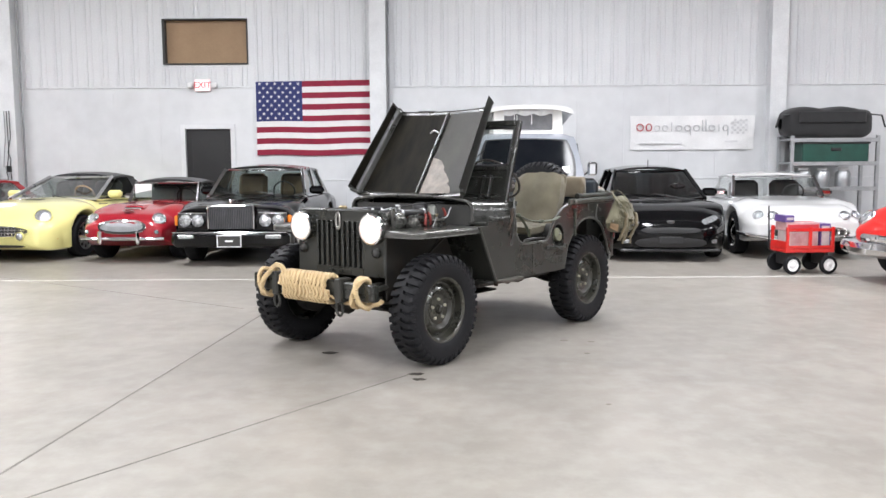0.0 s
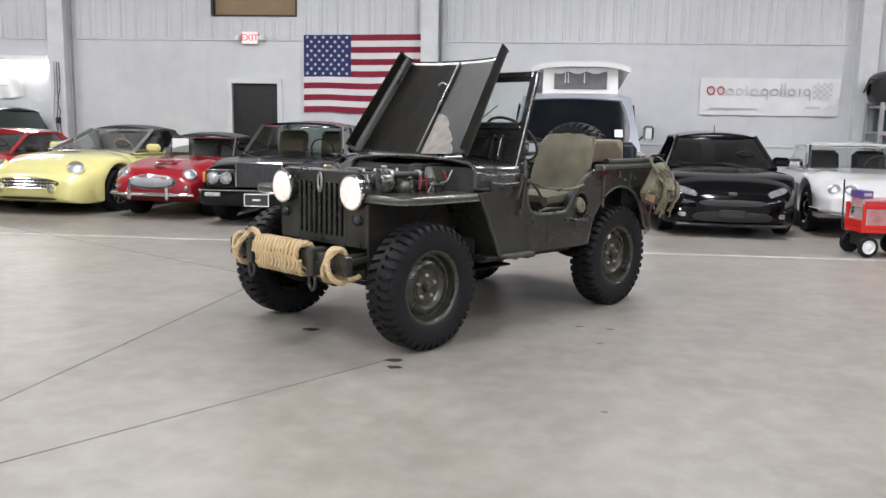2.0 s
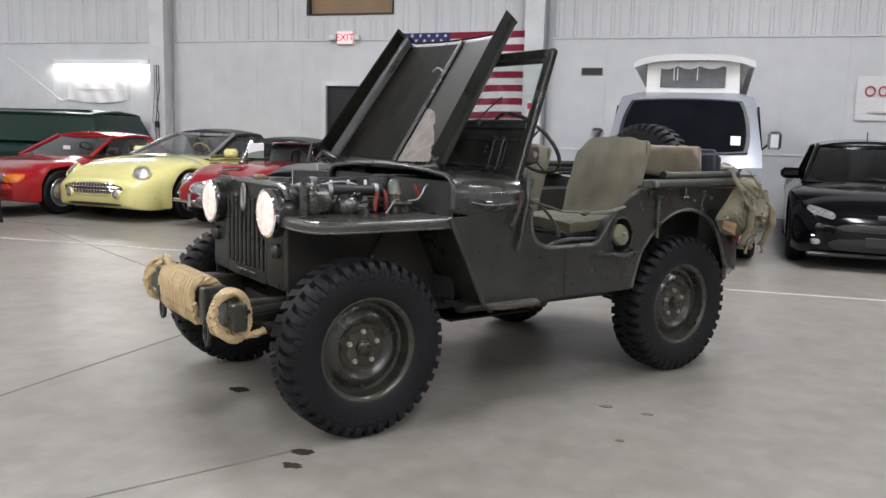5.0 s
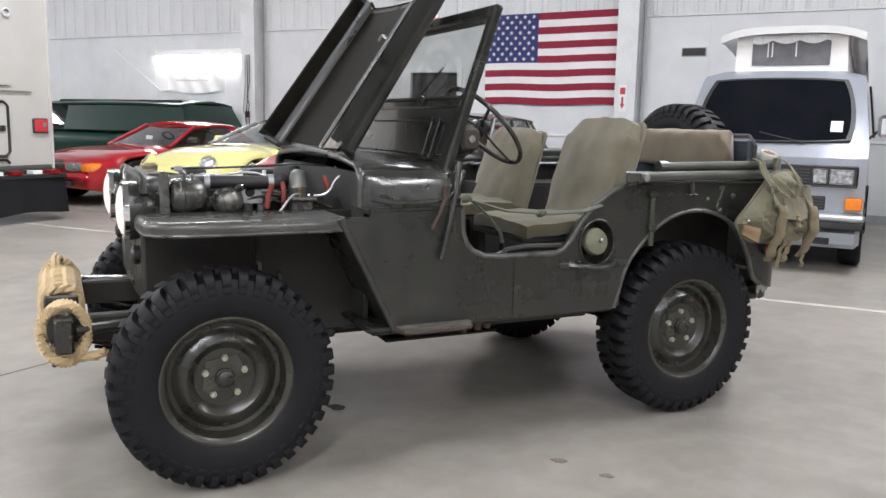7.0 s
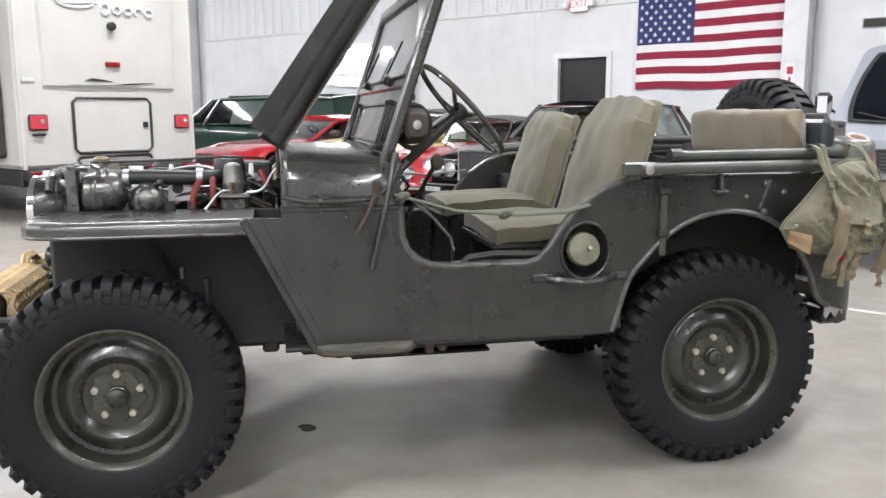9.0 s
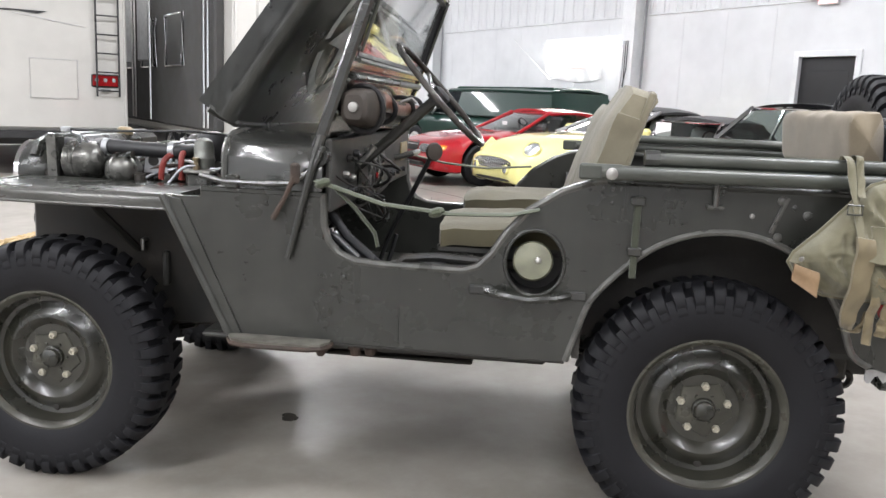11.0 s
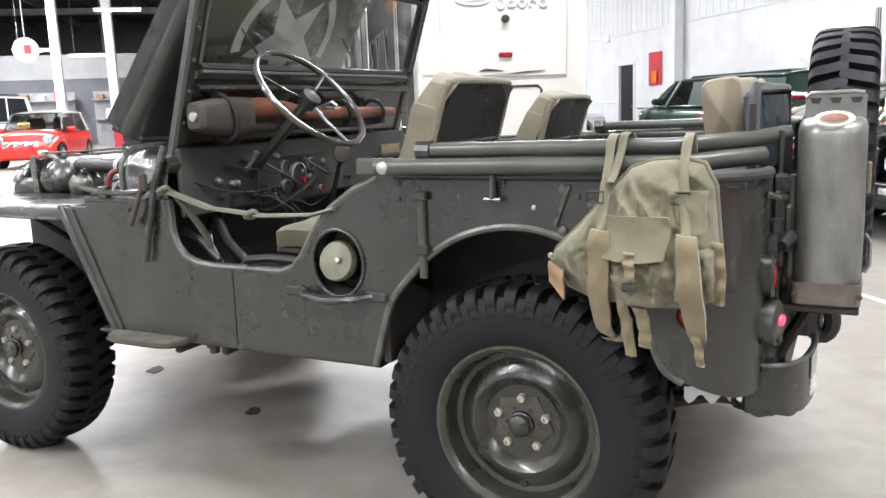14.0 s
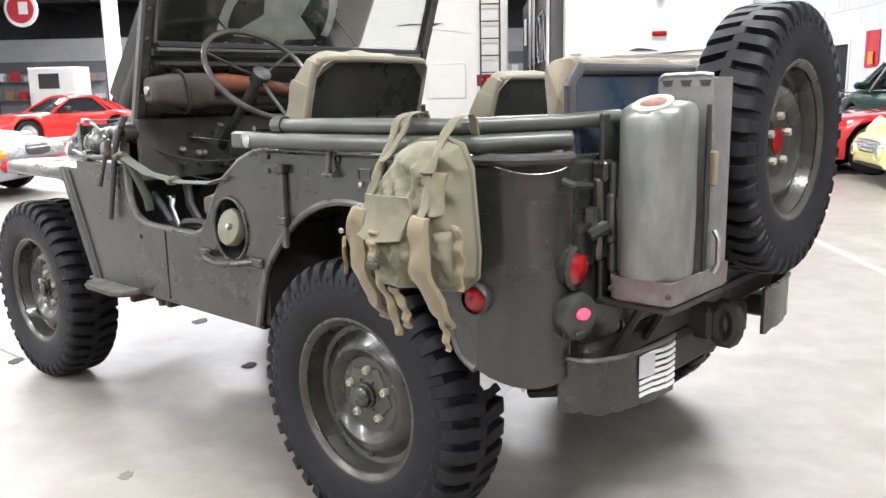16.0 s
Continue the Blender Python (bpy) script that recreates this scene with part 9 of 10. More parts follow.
def band(path, w, thick=0.006, n=24, seed=0.0):
    """A flat strap through path points; w is its half width, one or one for each point."""
    ws_ = w if isinstance(w, (list, tuple)) else [w] * len(path)
    pts = eased3(path, 6)

    def at(u, v):
        k = u * (len(pts) - 1)
        i = min(int(k), len(pts) - 2)
        p = pts[i].lerp(pts[i + 1], k - i)
        kw = u * (len(ws_) - 1)
        j = min(int(kw), len(ws_) - 2)
        ww = ws_[j] + (ws_[j + 1] - ws_[j]) * (kw - j)
        side = -1 + 2 * v
        return (p.x + side * ww, p.y + 0.004 * math.sin(19 * u + seed) + 0.009 * noise.noise(Vector((p.x * 30, p.z * 26 + side * 0.8, seed))) - 0.004 * side * side, p.z + 0.10 * side * ww)
    return Mesh().sheet(at, n, 4, (0, -thick, 0))


def flap(x0, x1, z0, z1, y, bulge, lift, seed, nu=14, nv=10):
    """A stitched cloth panel: x0 to x1, from z1 at its seam down to z0, standing off by lift at its free edge."""
    def fn(u, v):
        x, z = x0 + (x1 - x0) * u, z1 + (z0 - z1) * v
        return (x + 0.004 * math.sin(5 * v + seed), y + bulge * math.sin(math.pi * u) * (0.4 + 0.6 * v) + lift * v ** 2 + 0.35 * crease(x, z, seed), z - 0.006 * math.sin(math.pi * u) * v)
    return Mesh().sheet(fn, nu, nv, (0, -0.007, 0))


def puff(x0, x1, z0, z1, y, d, seed):
    """A stuffed pocket sewn to the bag's face."""
    def fn(u, v):
        a, b = 2 * u - 1, 2 * v - 1
        body = ((1 - a ** 6) * (1 - b ** 6)) ** 0.4
        x, z = x0 + (x1 - x0) * u, z0 + (z1 - z0) * v
        return (x, y - 0.03 + (d + 0.03 + crease(x, z, seed)) * body, z)
    return Mesh().sheet(fn, 22, 22, (0, -0.006, 0))


FY = Y + 0.155
part("pocket", puff(-1.44, -1.305, 0.79, 0.915, FY - 0.025, 0.022, 8.0), M_CANVAS, bag, smooth=70)
part("pocket_flap", flap(-1.445, -1.315, 0.90, 0.985, FY - 0.012, 0.008, 0.026, 3.0), M_CANVAS, bag, smooth=70)
part("pocket", puff(-1.533, -1.45, 0.80, 0.92, FY - 0.04, 0.022, 2.0), M_CANVAS, bag, smooth=70)
part("pocket_flap", flap(-1.515, -1.455, 0.955, 1.035, FY - 0.045, 0.008, 0.018, 6.0), M_CANVAS, bag, smooth=70)
# left strap: over the bows, down the face to a folded pad, then a hanging loop
part("strap", band([(-1.292, Y - 0.055, 1.09), (-1.292, Y - 0.035, 1.144), (-1.292, Y + 0.012, 1.138), (-1.294, Y + 0.055, 1.08), (-1.297, Y + 0.105, 1.0), (-1.302, FY - 0.004, 0.94)], 0.0095), M_CANVAS, bag)
part("strap", band([(-1.328, Y - 0.055, 1.09), (-1.322, Y - 0.035, 1.146), (-1.318, Y + 0.012, 1.142), (-1.314, Y + 0.04, 1.09), (-1.308, Y + 0.085, 1.05)], 0.009, 0.005), M_CANVAS, bag)
part("strap_pad", band([(-1.304, FY + 0.004, 0.955), (-1.304, FY + 0.014, 0.91), (-1.302, FY + 0.010, 0.85), (-1.299, FY - 0.01, 0.79), (-1.299, FY - 0.035, 0.745), (-1.306, FY - 0.055, 0.715), (-1.322, FY - 0.07, 0.70)], [0.021, 0.023, 0.022, 0.021, 0.018, 0.014, 0.011], 0.014, 30), M_STRAP, bag)
# right strap
part("strap", band([(-1.455, Y - 0.055, 1.10), (-1.455, Y - 0.035, 1.144), (-1.457, Y + 0.012, 1.138), (-1.460, Y + 0.07, 1.09), (-1.470, Y + 0.118, 1.0), (-1.480, FY, 0.95)], 0.0095), M_CANVAS, bag)
part("strap_pad", band([(-1.482, FY + 0.006, 0.95), (-1.487, FY + 0.018, 0.90), (-1.491, FY + 0.014, 0.84), (-1.495, FY - 0.01, 0.785), (-1.498, FY - 0.04, 0.735), (-1.498, FY - 0.055, 0.712)], [0.020, 0.023, 0.025, 0.023, 0.019, 0.014], 0.014), M_STRAP, bag)
for path, w, mat in (([(-1.352, FY + 0.010, 0.86), (-1.350, FY - 0.01, 0.80), (-1.352, FY - 0.04, 0.74), (-1.358, FY - 0.05, 0.672)], 0.012, M_STRAP), ([(-1.488, FY - 0.03, 0.77), (-1.500, FY - 0.045, 0.71), (-1.505, FY - 0.05, 0.665)], 0.009, M_STRAP), ([(-1.385, FY - 0.01, 0.79), (-1.390, FY - 0.04, 0.735), (-1.388, FY - 0.05, 0.695)], 0.014, M_STRAP), ([(-1.298, FY - 0.065, 0.705), (-1.325, FY - 0.06, 0.700), (-1.345, FY - 0.06, 0.72), (-1.352, FY - 0.05, 0.76)], 0.010, M_STRAP), ([(-1.532, FY - 0.05, 0.93), (-1.540, FY - 0.045, 0.87), (-1.538, FY - 0.05, 0.80)], 0.012, M_STRAP)):
    part("strap_tail", band(path, w, 0.004), mat, bag)
part("pocket_tab", band([(-1.372, FY + 0.024, 0.915), (-1.374, FY + 0.036, 0.885), (-1.375, FY + 0.030, 0.845)], 0.011, 0.005), M_STRAP, bag)
part("tab_end", Mesh().box(-1.392, -1.358, FY + 0.022, FY + 0.036, 0.835, 0.852, 0.004), M_OLIVE_DARK, bag)
part("hem", Mesh().tube([(x, Y + 0.034, z) for x, z in rim_xz], 0.006, 6, True), M_CANVAS, bag)
part("leather_patch", Mesh().sheet(lambda u, v: (-1.164 - 0.050 * u, Y + 0.078 + 0.045 * u + 0.004 * math.sin(6 * v), 0.868 - 0.012 * u - (0.045 + 0.02 * u) * v), 5, 5, (0, -0.01, 0)), worn("tan_leather_patch", (0.27, 0.175, 0.095), (0.2, 0.125, 0.065), (0.5, 0.65), 0, 80, 14), bag, "tan leather corner patch")
for x, z in ((-1.283, 1.02), (-1.462, 1.02)):
    part("buckle", Mesh().tube([(x - 0.018, Y + 0.112, z - 0.012), (x + 0.018, Y + 0.112, z - 0.012), (x + 0.018, Y + 0.112, z + 0.012), (x - 0.018, Y + 0.112, z + 0.012)], 0.003, 5, True), M_OLIVE_DARK, bag)
part("snap", Mesh().at(pose(-1.175, Y + 0.09, 0.885, -20)).lathe([(0.007, 0.0), (0.006, 0.006), (0.001, 0.008)], 8), M_STEEL, bag)


# ---- things about the hall ----
def shelving():
    e = empty("shelving_unit", pose(7.35, 15.75, 0), "galvanised shelving unit with crates, against the wall", "shelf")
    for x in (-0.8, 0.8):
        for y in (-0.3, 0.3):
            part("post", Mesh().box(x - 0.03, x + 0.03, y - 0.03, y + 0.03, 0, 1.92, 0.004), M_GALV, e)
    for z in (0.3, 0.95, 1.42, 1.86):
        sh = part("shelf", Mesh().box(-0.8, 0.8, -0.33, 0.33, z - 0.03, z + 0.01, 0.005), M_GALV, e)
        part("beam", Mesh().box(-0.8, 0.8, -0.345, -0.325, z - 0.06, z + 0.015, 0.004), M_GALV, sh)
    return e


shelving()
soft_case = empty("duffel_bag", pose(7.25, 15.7, 1.87), "large black soft bag lying on the shelving", "bag")


def duffel(u, v):
    th = 2 * math.pi * u
    x = -0.85 + 1.7 * v
    r = (1 - abs(-1 + 2 * v) ** 6) ** 0.5
    c, s = math.cos(th), math.sin(th)
    return (x, 0.32 * math.copysign(abs(c) ** 0.6, c) * (0.3 + 0.7 * r), 0.29 + 0.29 * math.copysign(abs(s) ** 0.6, s) * (0.35 + 0.65 * r) + 0.02 * math.sin(9 * x + 2 * c))


part("body", Mesh().sheet(duffel, 28, 24), M_SOFTTOP, soft_case)
part("flap", Mesh().box(-0.62, 0.62, -0.36, -0.31, 0.28, 0.50, 0.02), M_SOFTTOP, soft_case)
for s in (-1, 1):
    part("strap", Mesh().tube([(s * 0.7, -0.2, 0.45), (s * 0.95, -0.25, 0.42), (s * 1.02, -0.25, 0.2)], 0.03, 8, False, 0.5), M_SOFTTOP, soft_case)
crate = empty("storage_crate", pose(7.35, 15.7, 1.43), "dark green storage crate on a shelf", "crate")
part("body", Mesh().box(-0.62, 0.62, -0.3, 0.26, 0.0, 0.36, 0.02), worn("green_crate_plastic", (0.01, 0.07, 0.05), (0.008, 0.05, 0.036), (0.4, 0.55), 0, 60, 5), crate)
part("rim", Mesh().box(-0.64, 0.64, -0.32, 0.28, 0.33, 0.37, 0.01), M_BLACKTRIM, crate)
part("handle", Mesh().box(-0.1, 0.1, -0.315, -0.295, 0.2, 0.26, 0.01), M_BLACKTRIM, crate)
for x in (6.85, 7.2, 7.6):
    jar = empty("canister", pose(x, 15.62, 0.96), "pale grey plastic canister on a shelf", "canister", "canisters on the shelf")
    part("body", Mesh().at(pose(0, 0, 0, 90)).lathe([(0.13, 0.0), (0.14, 0.02), (0.14, 0.25), (0.12, 0.29), (0.08, 0.31)], 20), M_GALV, jar)
    part("lid", Mesh().at(pose(0, 0, 0.31, 90)).lathe([(0.09, 0.0), (0.09, 0.04), (0.001, 0.045)], 16), M_SIGNWHITE, jar)


WAGON = pose(4.60, 10.45, 0, 0, 0, 4) @ Matrix.Diagonal((0.84, 0.84, 0.9, 1))


def wagon():
    e = empty("toy_wagon", WAGON, "red pull-along wagon carrying printed boxes", "wagon")
    part("tray", Mesh().box(-0.38, 0.38, -0.25, 0.25, 0.30, 0.36, 0.01), M_BRIGHTRED, e)
    for y in (-0.24, 0.24):
        sd = part("side_rack", Mesh().box(-0.38, 0.38, y - 0.012, y + 0.012, 0.36, 0.40, 0.004), M_BRIGHTRED, e)
        for z in (0.62,):
            part("slat", Mesh().box(-0.38, 0.38, y - 0.01, y + 0.01, z - 0.022, z + 0.022, 0.004), M_BRIGHTRED, sd)
        for x in (-0.35, 0.0, 0.35):
            part("stake", Mesh().box(x - 0.02, x + 0.02, y - 0.02, y + 0.02, 0.34, 0.66, 0.004), M_BRIGHTRED, sd)
    for x in (-0.37, 0.37):
        part("end_rack", Mesh().box(x - 0.012, x + 0.012, -0.24, 0.24, 0.36, 0.46, 0.004), M_BRIGHTRED, e)
    for x in (-0.28, 0.28):
        part("axle", Mesh().tube([(x, -0.26, 0.13), (x, 0.26, 0.13)], 0.012, 8), M_BLACKTRIM, e)
        part("bolster", Mesh().box(x - 0.03, x + 0.03, -0.2, 0.2, 0.13, 0.30, 0.005), M_BLACKTRIM, e)
        for s in (1, -1):
            make_wheel(e, x, s * 0.26, 0.13, 0.07, M_SIGNWHITE, s)
    part("handle", Mesh().tube([(-0.45, 0, 0.30), (-0.52, 0.0, 0.34), (-0.54, 0, 0.95)], 0.012, 8), M_BLACKTRIM, e)
    return e


wagon()
purple = worn("violet_card", (0.12, 0.07, 0.26), (0.09, 0.05, 0.19), (0.4, 0.5), 0, 60, 8)
pinkish = worn("faded_pink_print", (0.55, 0.36, 0.36), (0.42, 0.20, 0.21), (0.5, 0.6), 0, 60, 9)
palecard = worn("pale_grey_card", (0.56, 0.53, 0.53), (0.44, 0.38, 0.38), (0.5, 0.6), 0, 60, 9)


def carton(x0, x1, z0, z1, card, panel, label):
    b = empty("carton", WAGON @ pose(0, 0, 0.36), label, "box", "boxes in the wagon")
    part("box", Mesh().box(x0, x1, -0.17, 0.18, z0, z1, 0.006), card, b)
    part("printed_panel", Mesh().box(x0 + 0.02, x1 - 0.02, -0.175, -0.168, z0 + 0.03, z1 - 0.03), panel, b)
    part("flap_seam", Mesh().box(x0 + 0.01, x1 - 0.01, -0.004, 0.004, z1 - 0.002, z1 + 0.003), panel, b)


carton(-0.30, 0.16, 0.0, 0.24, palecard, pinkish, "pale printed box standing in the wagon")
carton(-0.34, 0.18, 0.245, 0.36, pinkish, M_REDPRINT, "flat red-printed box lying on another box")
carton(-0.36, -0.22, 0.365, 0.46, purple, palecard, "small violet printed box on top")
carton(0.19, 0.35, 0.0, 0.34, purple, palecard, "violet printed box standing in the wagon")

# the far aisle
M_FOG = paint("yellow_fog_lens", (0.62, 0.66, 0.04))
cream_offroader = dict(L=3.9, W=1.72, R=0.38, axles=(1.15, -1.15), ends=(1.85, -1.95), square=4.7, rim=M_SIGNWHITE, paint=M_CREAM, belt=M_CREAM, category="off-road car",
          top=[(-1.95, 1.36), (0.5, 1.40), (0.7, 1.36), (1.65, 1.20), (1.85, 1.06)], plan=[(-1.95, 0.95), (0.6, 1.0), (1.0, 0.95), (1.85, 0.92)], bottom=[(-1.95, 0.55), (1.85, 0.55)],
          cabin=dict(x=(0.62, 0.52, -1.7, -1.9), z=1.93, wb=0.93, wr=0.86, roof=M_WHITE, posts=(0.35,), pillar=M_CREAM, glass=M_DARKSCREEN, edge=0.035), lamps=[(0.47, 0.96, 0.10, M_LENS)],
          bits=[("grille_panel", M_WHITE, 1.84, 1.87, -0.66, 0.66, 0.84, 1.08, 0.02, 1), ("grille_mesh", M_INTERIOR, 1.86, 1.885, -0.30, 0.30, 0.82, 1.10, 0.01, 1), ("indicator", M_AMBER, 1.72, 1.88, 0.68, 0.80, 0.92, 1.04, 0.03), ("front_apron", M_BLACKTRIM, 1.80, 1.88, -0.7, 0.7, 0.56, 0.84, 0.02, 1), ("bumper", M_BLACKTRIM, 1.9, 2.1, -0.8, 0.8, 0.46, 0.62, 0.02, 1), ("number_plate", M_SIGNWHITE, 2.1, 2.115, -0.2, 0.2, 0.6, 0.68, 0.003, 1), ("winch", M_BLACKTRIM, 1.95, 2.15, -0.3, 0.3, 0.34, 0.46, 0.03, 1)], tuck=-0.06, gap=0.1)
tourer = car("off_road_car", pose(-17.3, 4.30, 0, 0, 0, 2), "cream off-road car with white hardtop and yellow fog lamps", cream_offroader)
for y in (0.52, -0.52):
    part("fog_lamp", Mesh().at(pose(2.2, 0.88 * y, 0.79, 0, 0, -90)).lathe([(0.05, -0.06), (0.11, -0.01), (0.12, 0.02), (0.1, 0.045), (0.001, 0.06)], 20), M_FOG, tourer, "yellow fog lamp")
part("grille_surround", Mesh().box(1.80, 2.04, -0.55, 0.55, 0.89, 1.15, 0.02), M_WHITE, tourer, "white grille panel")
part("grille_mesh", Mesh().box(2.035, 2.055, -0.26, 0.26, 0.86, 1.13, 0.01), M_INTERIOR, tourer)
part("grille_badge_bar", Mesh().box(2.05, 2.062, -0.22, 0.22, 1.085, 1.13, 0.004), M_WHITE, tourer)
part("grille_bar", Mesh().box(2.05, 2.06, -0.24, 0.24, 0.98, 0.995, 0.002), M_GREYLINE, tourer)
part("apron", Mesh().box(1.78, 2.02, -0.80, 0.80, 0.56, 0.885, 0.02), M_BLACKTRIM, tourer)
part("winch_bumper", Mesh().box(1.95, 2.17, -0.84, 0.84, 0.46, 0.68, 0.03), M_BLACKTRIM, tourer, "black winch bumper")
part("bumper_sign", Mesh().box(2.17, 2.185, -0.18, 0.18, 0.735, 0.80, 0.003), M_SIGNWHITE, tourer)
part("fairlead", Mesh().at(pose(2.17, 0, 0.60, 0, 0, -90) @ Matrix.Diagonal((1.7, 1, 0.6, 1))).lathe([(0.09, 0), (0.09, 0.02), (0.06, 0.03), (0.05, 0.01), (0.001, 0.01)], 20), M_GALV, tourer)
part("roof_cap", Mesh().box(-1.86, 0.66, -0.80, 0.80, 1.92, 1.985, 0.028), M_WHITE, tourer, "white hardtop")
for y in (0.42, -0.42):
    part("headlamp_bezel", Mesh().box(2.03, 2.06, y - 0.115, y + 0.115, 0.905, 1.13, 0.02), M_CHROME, tourer)
    part("headlamp_lens", Mesh().at(pose(2.055, y, 1.015, 0, 0, -90)).lathe([(0.095, 0.0), (0.09, 0.014), (0.05, 0.026), (0.001, 0.03)], 24), M_LENS, tourer)
    part("side_lamp", Mesh().box(1.80, 2.0, min(y * 1.5, y * 1.9), max(y * 1.5, y * 1.9), 0.99, 1.10, 0.02), M_AMBER, tourer)
    part("tow_hook", Mesh().tube([(2.15, y * 1.35, 0.50), (2.22, y * 1.35, 0.52), (2.22, y * 1.35, 0.58), (2.16, y * 1.35, 0.60)], 0.014, 6), M_GALV, tourer)
white_offroader = dict(L=4.7, W=1.9, R=0.38, axles=(1.3, -1.25), ends=(2.2, -2.3), square=4.3, rim=M_ALLOY, paint=M_WHITE, belt=M_WHITE, category="off-road car",
             top=[(-2.3, 1.2), (0.7, 1.22), (1.0, 1.18), (2.0, 1.08), (2.2, 0.9)], plan=[(-2.3, 0.93), (-2, 1.0), (1.6, 1.0), (2.2, 0.88)], bottom=[(-2.3, 0.45), (2.2, 0.4)],
             cabin=dict(x=(0.85, 0.35, -2.05, -2.25), z=1.95, wb=0.94, wr=0.82, posts=(0.33, 0.62), glass=M_DARKSCREEN), lamps=[(0.68, 0.85, 0.1, M_LENS)],
             bits=[("bumper", M_BLACKTRIM, 2.1, 2.32, -0.92, 0.92, 0.45, 0.66, 0.05, 1), ("indicator", M_AMBER, 2.05, 2.16, 0.8, 0.92, 0.82, 0.96, 0.02), ("grille", M_BLACKTRIM, 2.16, 2.22, -0.5, 0.5, 0.78, 0.95, 0.02, 1), ("roof_rail", M_BLACKTRIM, -1.8, 0.2, 0.66, 0.70, 2.0, 2.05, 0.015), ("side_strip", M_BLACKTRIM, -2.0, 2.0, 0.945, 0.965, 0.72, 0.78, 0.005)], gap=0.09)
car("off_road_car", pose(-24.6, -2.6, 0, 0, 0, -24), "white estate off-road car with dark windows", white_offroader)
red_hatch = dict(L=3.6, W=1.69, R=0.3, axles=(1.2, -1.2), ends=(1.8, -1.8), square=3.0, rim=M_ALLOY, wheel="spoke", paint=M_BRIGHTRED, belt=M_BLACKTRIM,
            top=[(-1.8, 0.85), (-1.5, 0.95), (0.9, 0.97), (1.5, 0.9), (1.8, 0.62)], plan=[(-1.8, 0.85), (-1.4, 1), (1.3, 1), (1.8, 0.8)], bottom=[(-1.8, 0.3), (1.8, 0.22)],
            cabin=dict(x=(0.85, 0.4, -1.4, -1.7), z=1.40, wb=0.88, wr=0.74, roof=M_WHITE, posts=(0.5,), pillar=M_BLACKTRIM), lamps=[(0.6, 0.72, 0.12, M_LENS), (0.36, 0.62, 0.08, M_LENS), (0.13, 0.62, 0.08, M_LENS)],
            bits=[("lower_grille", M_INTERIOR, 1.78, 1.84, -0.55, 0.55, 0.3, 0.42, 0.02, 1), ("paper", M_YELLOW, 0.72, 0.74, -0.4, -0.1, 1.0, 1.15, 0.003, 1)])
car("small_car", pose(-21.2, 0.55, 0, 0, 0, -4), "red small hatchback with rally lamps and white roof", red_hatch)
low_coupe = dict(red_coupe, paint=M_BRIGHTRED, top=[(-2.3, 0.8), (-1.2, 0.88), (0.6, 0.86), (1.5, 0.80), (2.05, 0.62), (2.15, 0.5)], cabin=dict(x=(0.62, 0.0, -0.8, -1.4), z=1.22, wr=0.66, posts=(0.9,), glass=M_DARKSCREEN))
low_coupe["bits"] = [("bumper", M_CHROME, 2.1, 2.2, -0.8, 0.8, 0.42, 0.48, 0.02, 1), ("marker", M_AMBER, 2.0, 2.13, 0.72, 0.86, 0.42, 0.5, 0.02)]
low_coupe["patches"] = []
car("sports_car", pose(-18.2, -3.9, 0, 0, 0, -35), "red sports car with a dark removable roof", low_coupe)
sedan = dict(red_coupe, paint=M_GREYCAR, R=0.31)
car("saloon_car", pose(-6.75, -0.30, 0, 0, 0, 90), "silver-grey saloon parked across the aisle", sedan)

for i, (x, m, col) in enumerate(((-18.6, M_WHITE, "white"), (-21.2, M_BLACK, "black"), (-23.8, M_SILVER, "silver"))):
    car("saloon_car", pose(x, 13.6, 0, 0, 0, SOUTH + 6), col + " saloon parked facing the aisle", dict(red_coupe, paint=m))

for x, y in ((-20.6, -3.4), (-33.0, 0.5), (-29.6, -3.2), (-34.0, -1.8), (-24.5, 13.0), (-36.0, 8.0)):
    e = empty("column", pose(x, y, 0), "white-painted steel column with a red base", "column", "hall columns", "structure")
    part("shaft", Mesh().box(-0.17, 0.17, -0.17, 0.17, 1.1, CEILING + 0.4, 0.01), M_SIGNWHITE, e)
    part("base", Mesh().box(-0.172, 0.172, -0.172, 0.172, 0, 1.1, 0.01), M_REDPRINT, e)
for i in range(14):
    thing("roof_beam", Mesh().box(XW, -19.05, -20 + i * 2.6, -19.88 + i * 2.6, CEILING + 0.12, CEILING + 0.4), M_GREYLINE if i % 3 == 0 else M_DARKCEIL, "dark steel roof purlin", "beam", "roof purlins", "structure")
for i in range(4):
    thing("roof_beam", Mesh().box(-22.0 - i * 7, -21.7 - i * 7, YS, WALL_Y, CEILING - 0.2, CEILING + 0.115), M_GREYLINE, "grey steel roof girder", "beam", "roof girders", "structure")


def round_sign(x, y, z, r, inner, label):
    e = empty("hanging_sign", pose(x, y, z, 0, 0, -90), label, "sign")
    part("disc", Mesh().lathe([(r, -0.06), (r, 0.0), (r * 0.97, 0.02), (0.001, 0.02)], 36), M_SIGNWHITE, e)
    part("field", Mesh().lathe([(r * 0.8, 0.015), (r * 0.8, 0.03), (0.001, 0.03)], 36), inner, e)
    part("shape", Mesh().box(-r * 0.45, r * 0.1, 0.028, 0.04, -r * 0.3, r * 0.4, 0.01), M_REDPRINT if inner is not M_REDPRINT else M_SIGNWHITE, e)
    part("rod", Mesh().tube([(0, -0.03, r), (0, -0.03, CEILING + 0.4 - z)], 0.02, 6), M_GREYLINE, e)


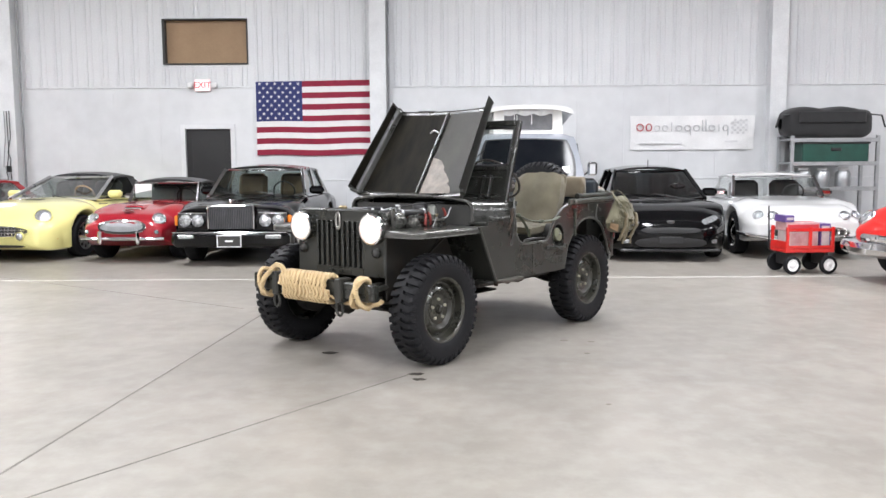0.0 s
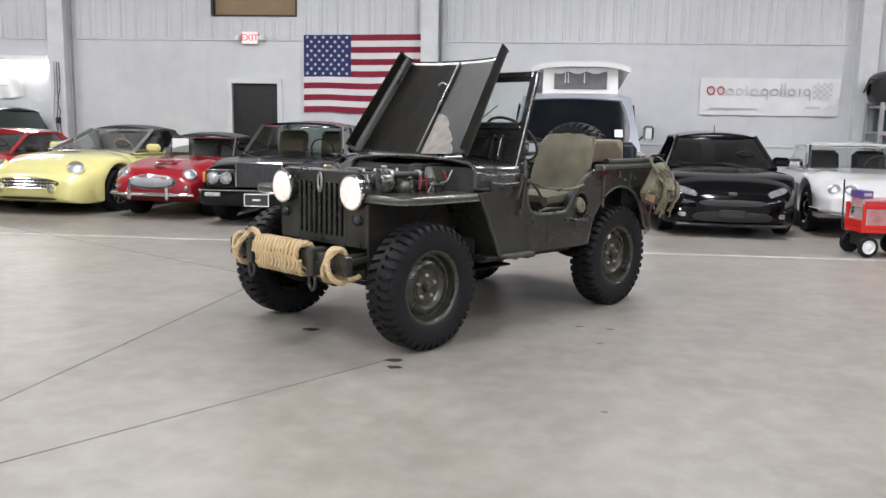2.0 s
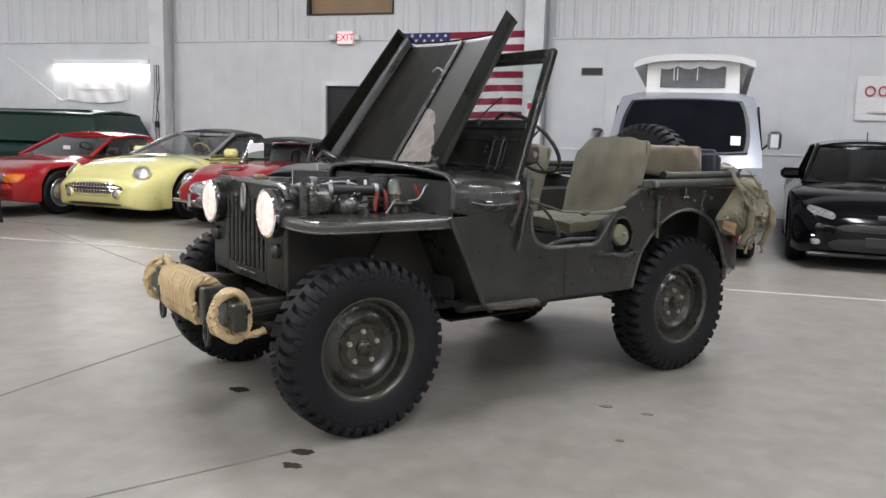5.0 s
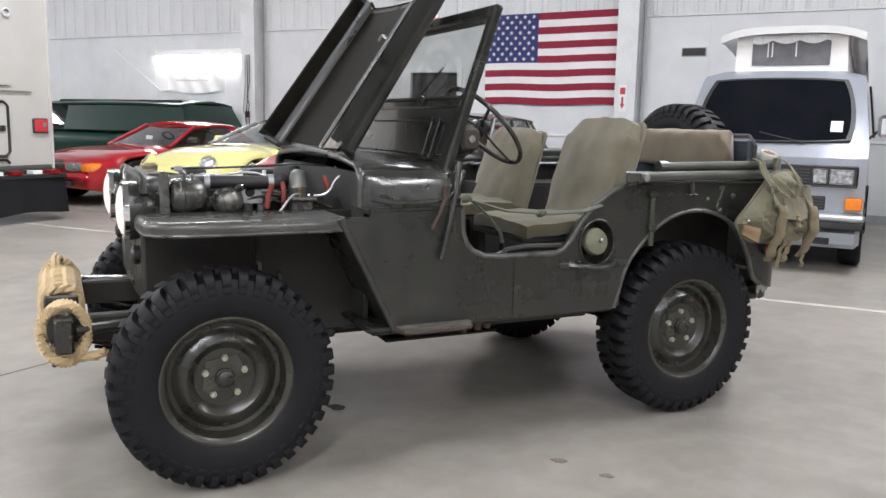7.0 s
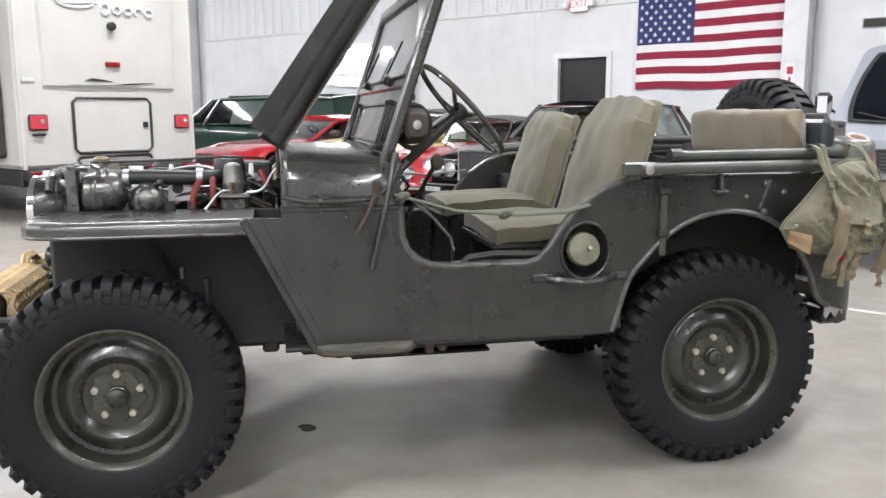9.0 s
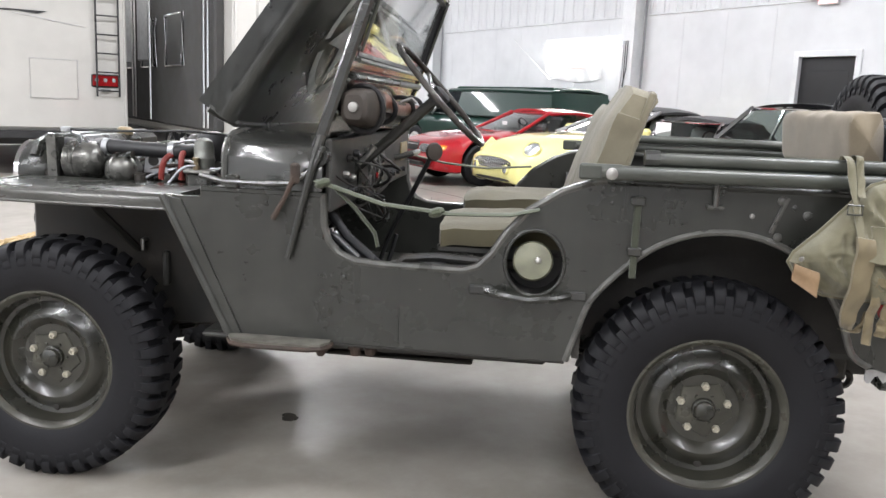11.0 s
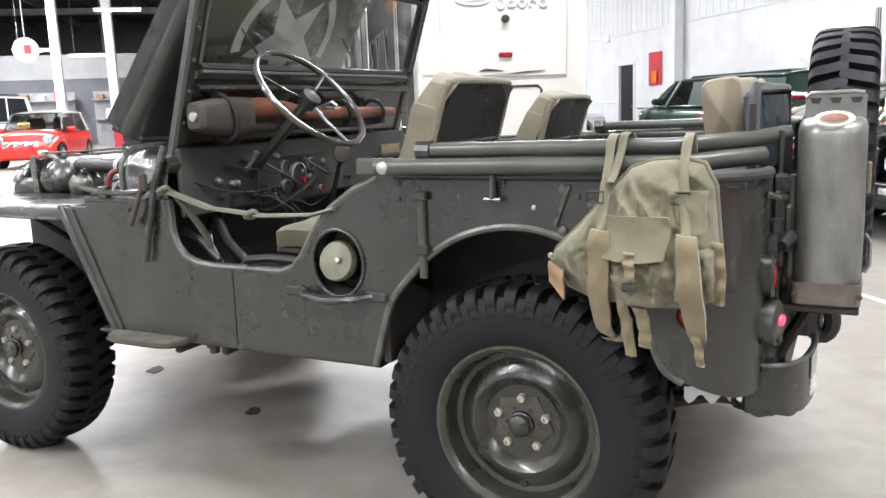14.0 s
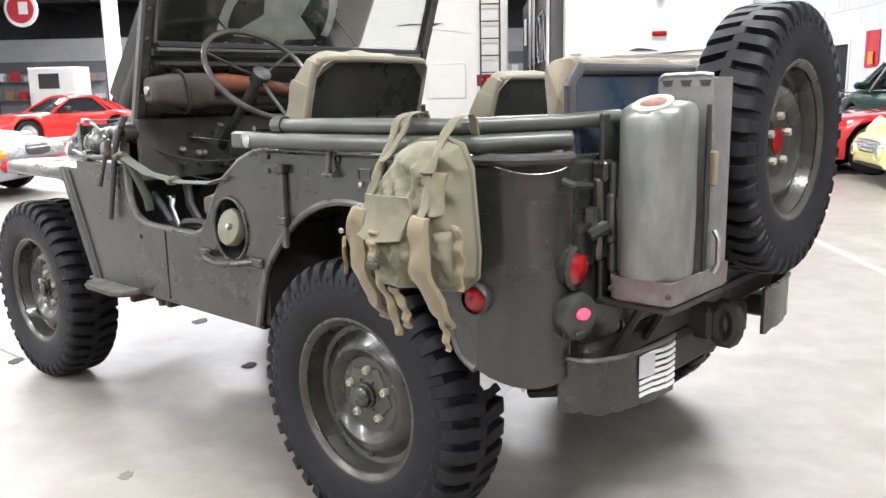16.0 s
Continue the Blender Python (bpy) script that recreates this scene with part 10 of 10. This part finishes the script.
round_sign(-26.2, -0.95, 3.45, 0.40, M_GREYPRINT, "round white hanging sign with a coloured emblem shape")
round_sign(-23.0, -7.4, 4.0, 0.55, M_REDPRINT, "round red and white hanging sign")
e = empty("workshop_cabinet", pose(-24.2, -7.0, 0, 0, 0, -10), "white workshop cabinet with a dark screen", "cabinet")
part("body", Mesh().box(-0.4, 0.4, -0.9, 0.9, 0.0, 2.2, 0.02), M_SIGNWHITE, e)
part("screen", Mesh().box(0.4, 0.42, -0.5, 0.3, 1.5, 2.0, 0.01), M_INTERIOR, e)
for z in (0.4, 0.8, 1.2):
    part("drawer", Mesh().box(0.4, 0.42, -0.85, 0.85, z - 0.18, z + 0.17, 0.01), M_TRIM, e)
e = empty("partition", pose(-38.0, 0, 0), "dark grey partition with pale upper band", "partition", kind="structure")
part("lower_wall", Mesh().box(-0.2, 0, -20, 12, 0, 3.0), worn("slate_wall", (0.16, 0.165, 0.18), (0.12, 0.125, 0.14), (0.6, 0.7), 0, 20, 1), e)
part("upper_band", Mesh().box(-0.2, 0.05, -20, 12, 3.0, 4.1), worn("pale_wall_band", (0.42, 0.43, 0.44), (0.34, 0.35, 0.36), (0.6, 0.7), 0, 20, 1), e)
rnd = random.Random(5)
for i in range(9):
    y = -16 + i * 3.2
    s = empty("storage_rack", pose(-37.2, y, 0), "crowded storage rack against the partition", "rack", "storage racks")
    part("frame", Mesh().box(-0.3, -0.26, -1.2, 1.2, 0, 2.4).box(-0.3, 0.3, -1.2, 1.2, 1.1, 1.14).box(-0.3, 0.3, -1.2, 1.2, 2.0, 2.04), M_GREYLINE, s)
    for k in range(6):
        yy = -1.0 + k * 0.36
        part("box", Mesh().box(-0.22, 0.22, yy, yy + 0.3, 1.14 if k % 2 else 2.04, (1.14 if k % 2 else 2.04) + rnd.uniform(0.2, 0.5), 0.01), rnd.choice([M_CARDBOARD, M_REDPRINT, M_SIGNWHITE, M_GREYPRINT]), s)
# rubber flap and striped tape under the tail of the nearer motorhome
flap = empty("mud_flap", pose(-6.92, 9.60, 0, 0, 0, 0.5), "black rubber mud flap with white marks behind the motorhome", "mud flap")
part("sheet", Mesh().sheet(lambda u, v: (0.05 * math.sin(3 * u) + 0.06 * v, -1.0 + 2.05 * u, 0.56 - 0.45 * v + 0.02 * math.sin(11 * u) * v), 16, 6, (-0.015, 0, 0)), M_RUBBER, flap)
for k in range(7):
    part("mark", Mesh().box(0.075, 0.085, -0.8 + k * 0.22, -0.74 + k * 0.22, 0.14, 0.19, 0.003), M_GREYPRINT, flap)
part("bracket", Mesh().box(-0.4, 0.06, -1.0, 1.05, 0.52, 0.57, 0.01), M_BLACKTRIM, flap)
for k in range(8):
    part("tape", Mesh().box(-0.05, -0.04 + 0.105, -1.0 + k * 0.26, -0.87 + k * 0.26, 0.575, 0.62, 0.003), M_REDLENS if k % 2 else M_SIGNWHITE, flap)

for x, y, z in ((-30.0, 1.4, 5.1), (-36.0, -0.9, 3.9), (-30.0, -5.9, 5.8), (-34.0, -2.6, 4.0)):
    e = empty("hanging_lamp", pose(x, y, z), "lit fluorescent lamp hung below the dark roof", "lamp", "hanging lamps")
    part("housing", Mesh().box(-0.12, 0.12, -0.85, 0.85, 0.03, 0.10, 0.01), M_TRIM, e)
    part("tube", Mesh().tube([(0, -0.8, 0.0), (0, 0.8, 0.0)], 0.035, 8), M_TUBE, e)
    for s in (-0.6, 0.6):
        part("hanger", Mesh().tube([(0, s, 0.09), (0, s, CEILING + 0.4 - z)], 0.008, 6), M_GREYLINE, e)
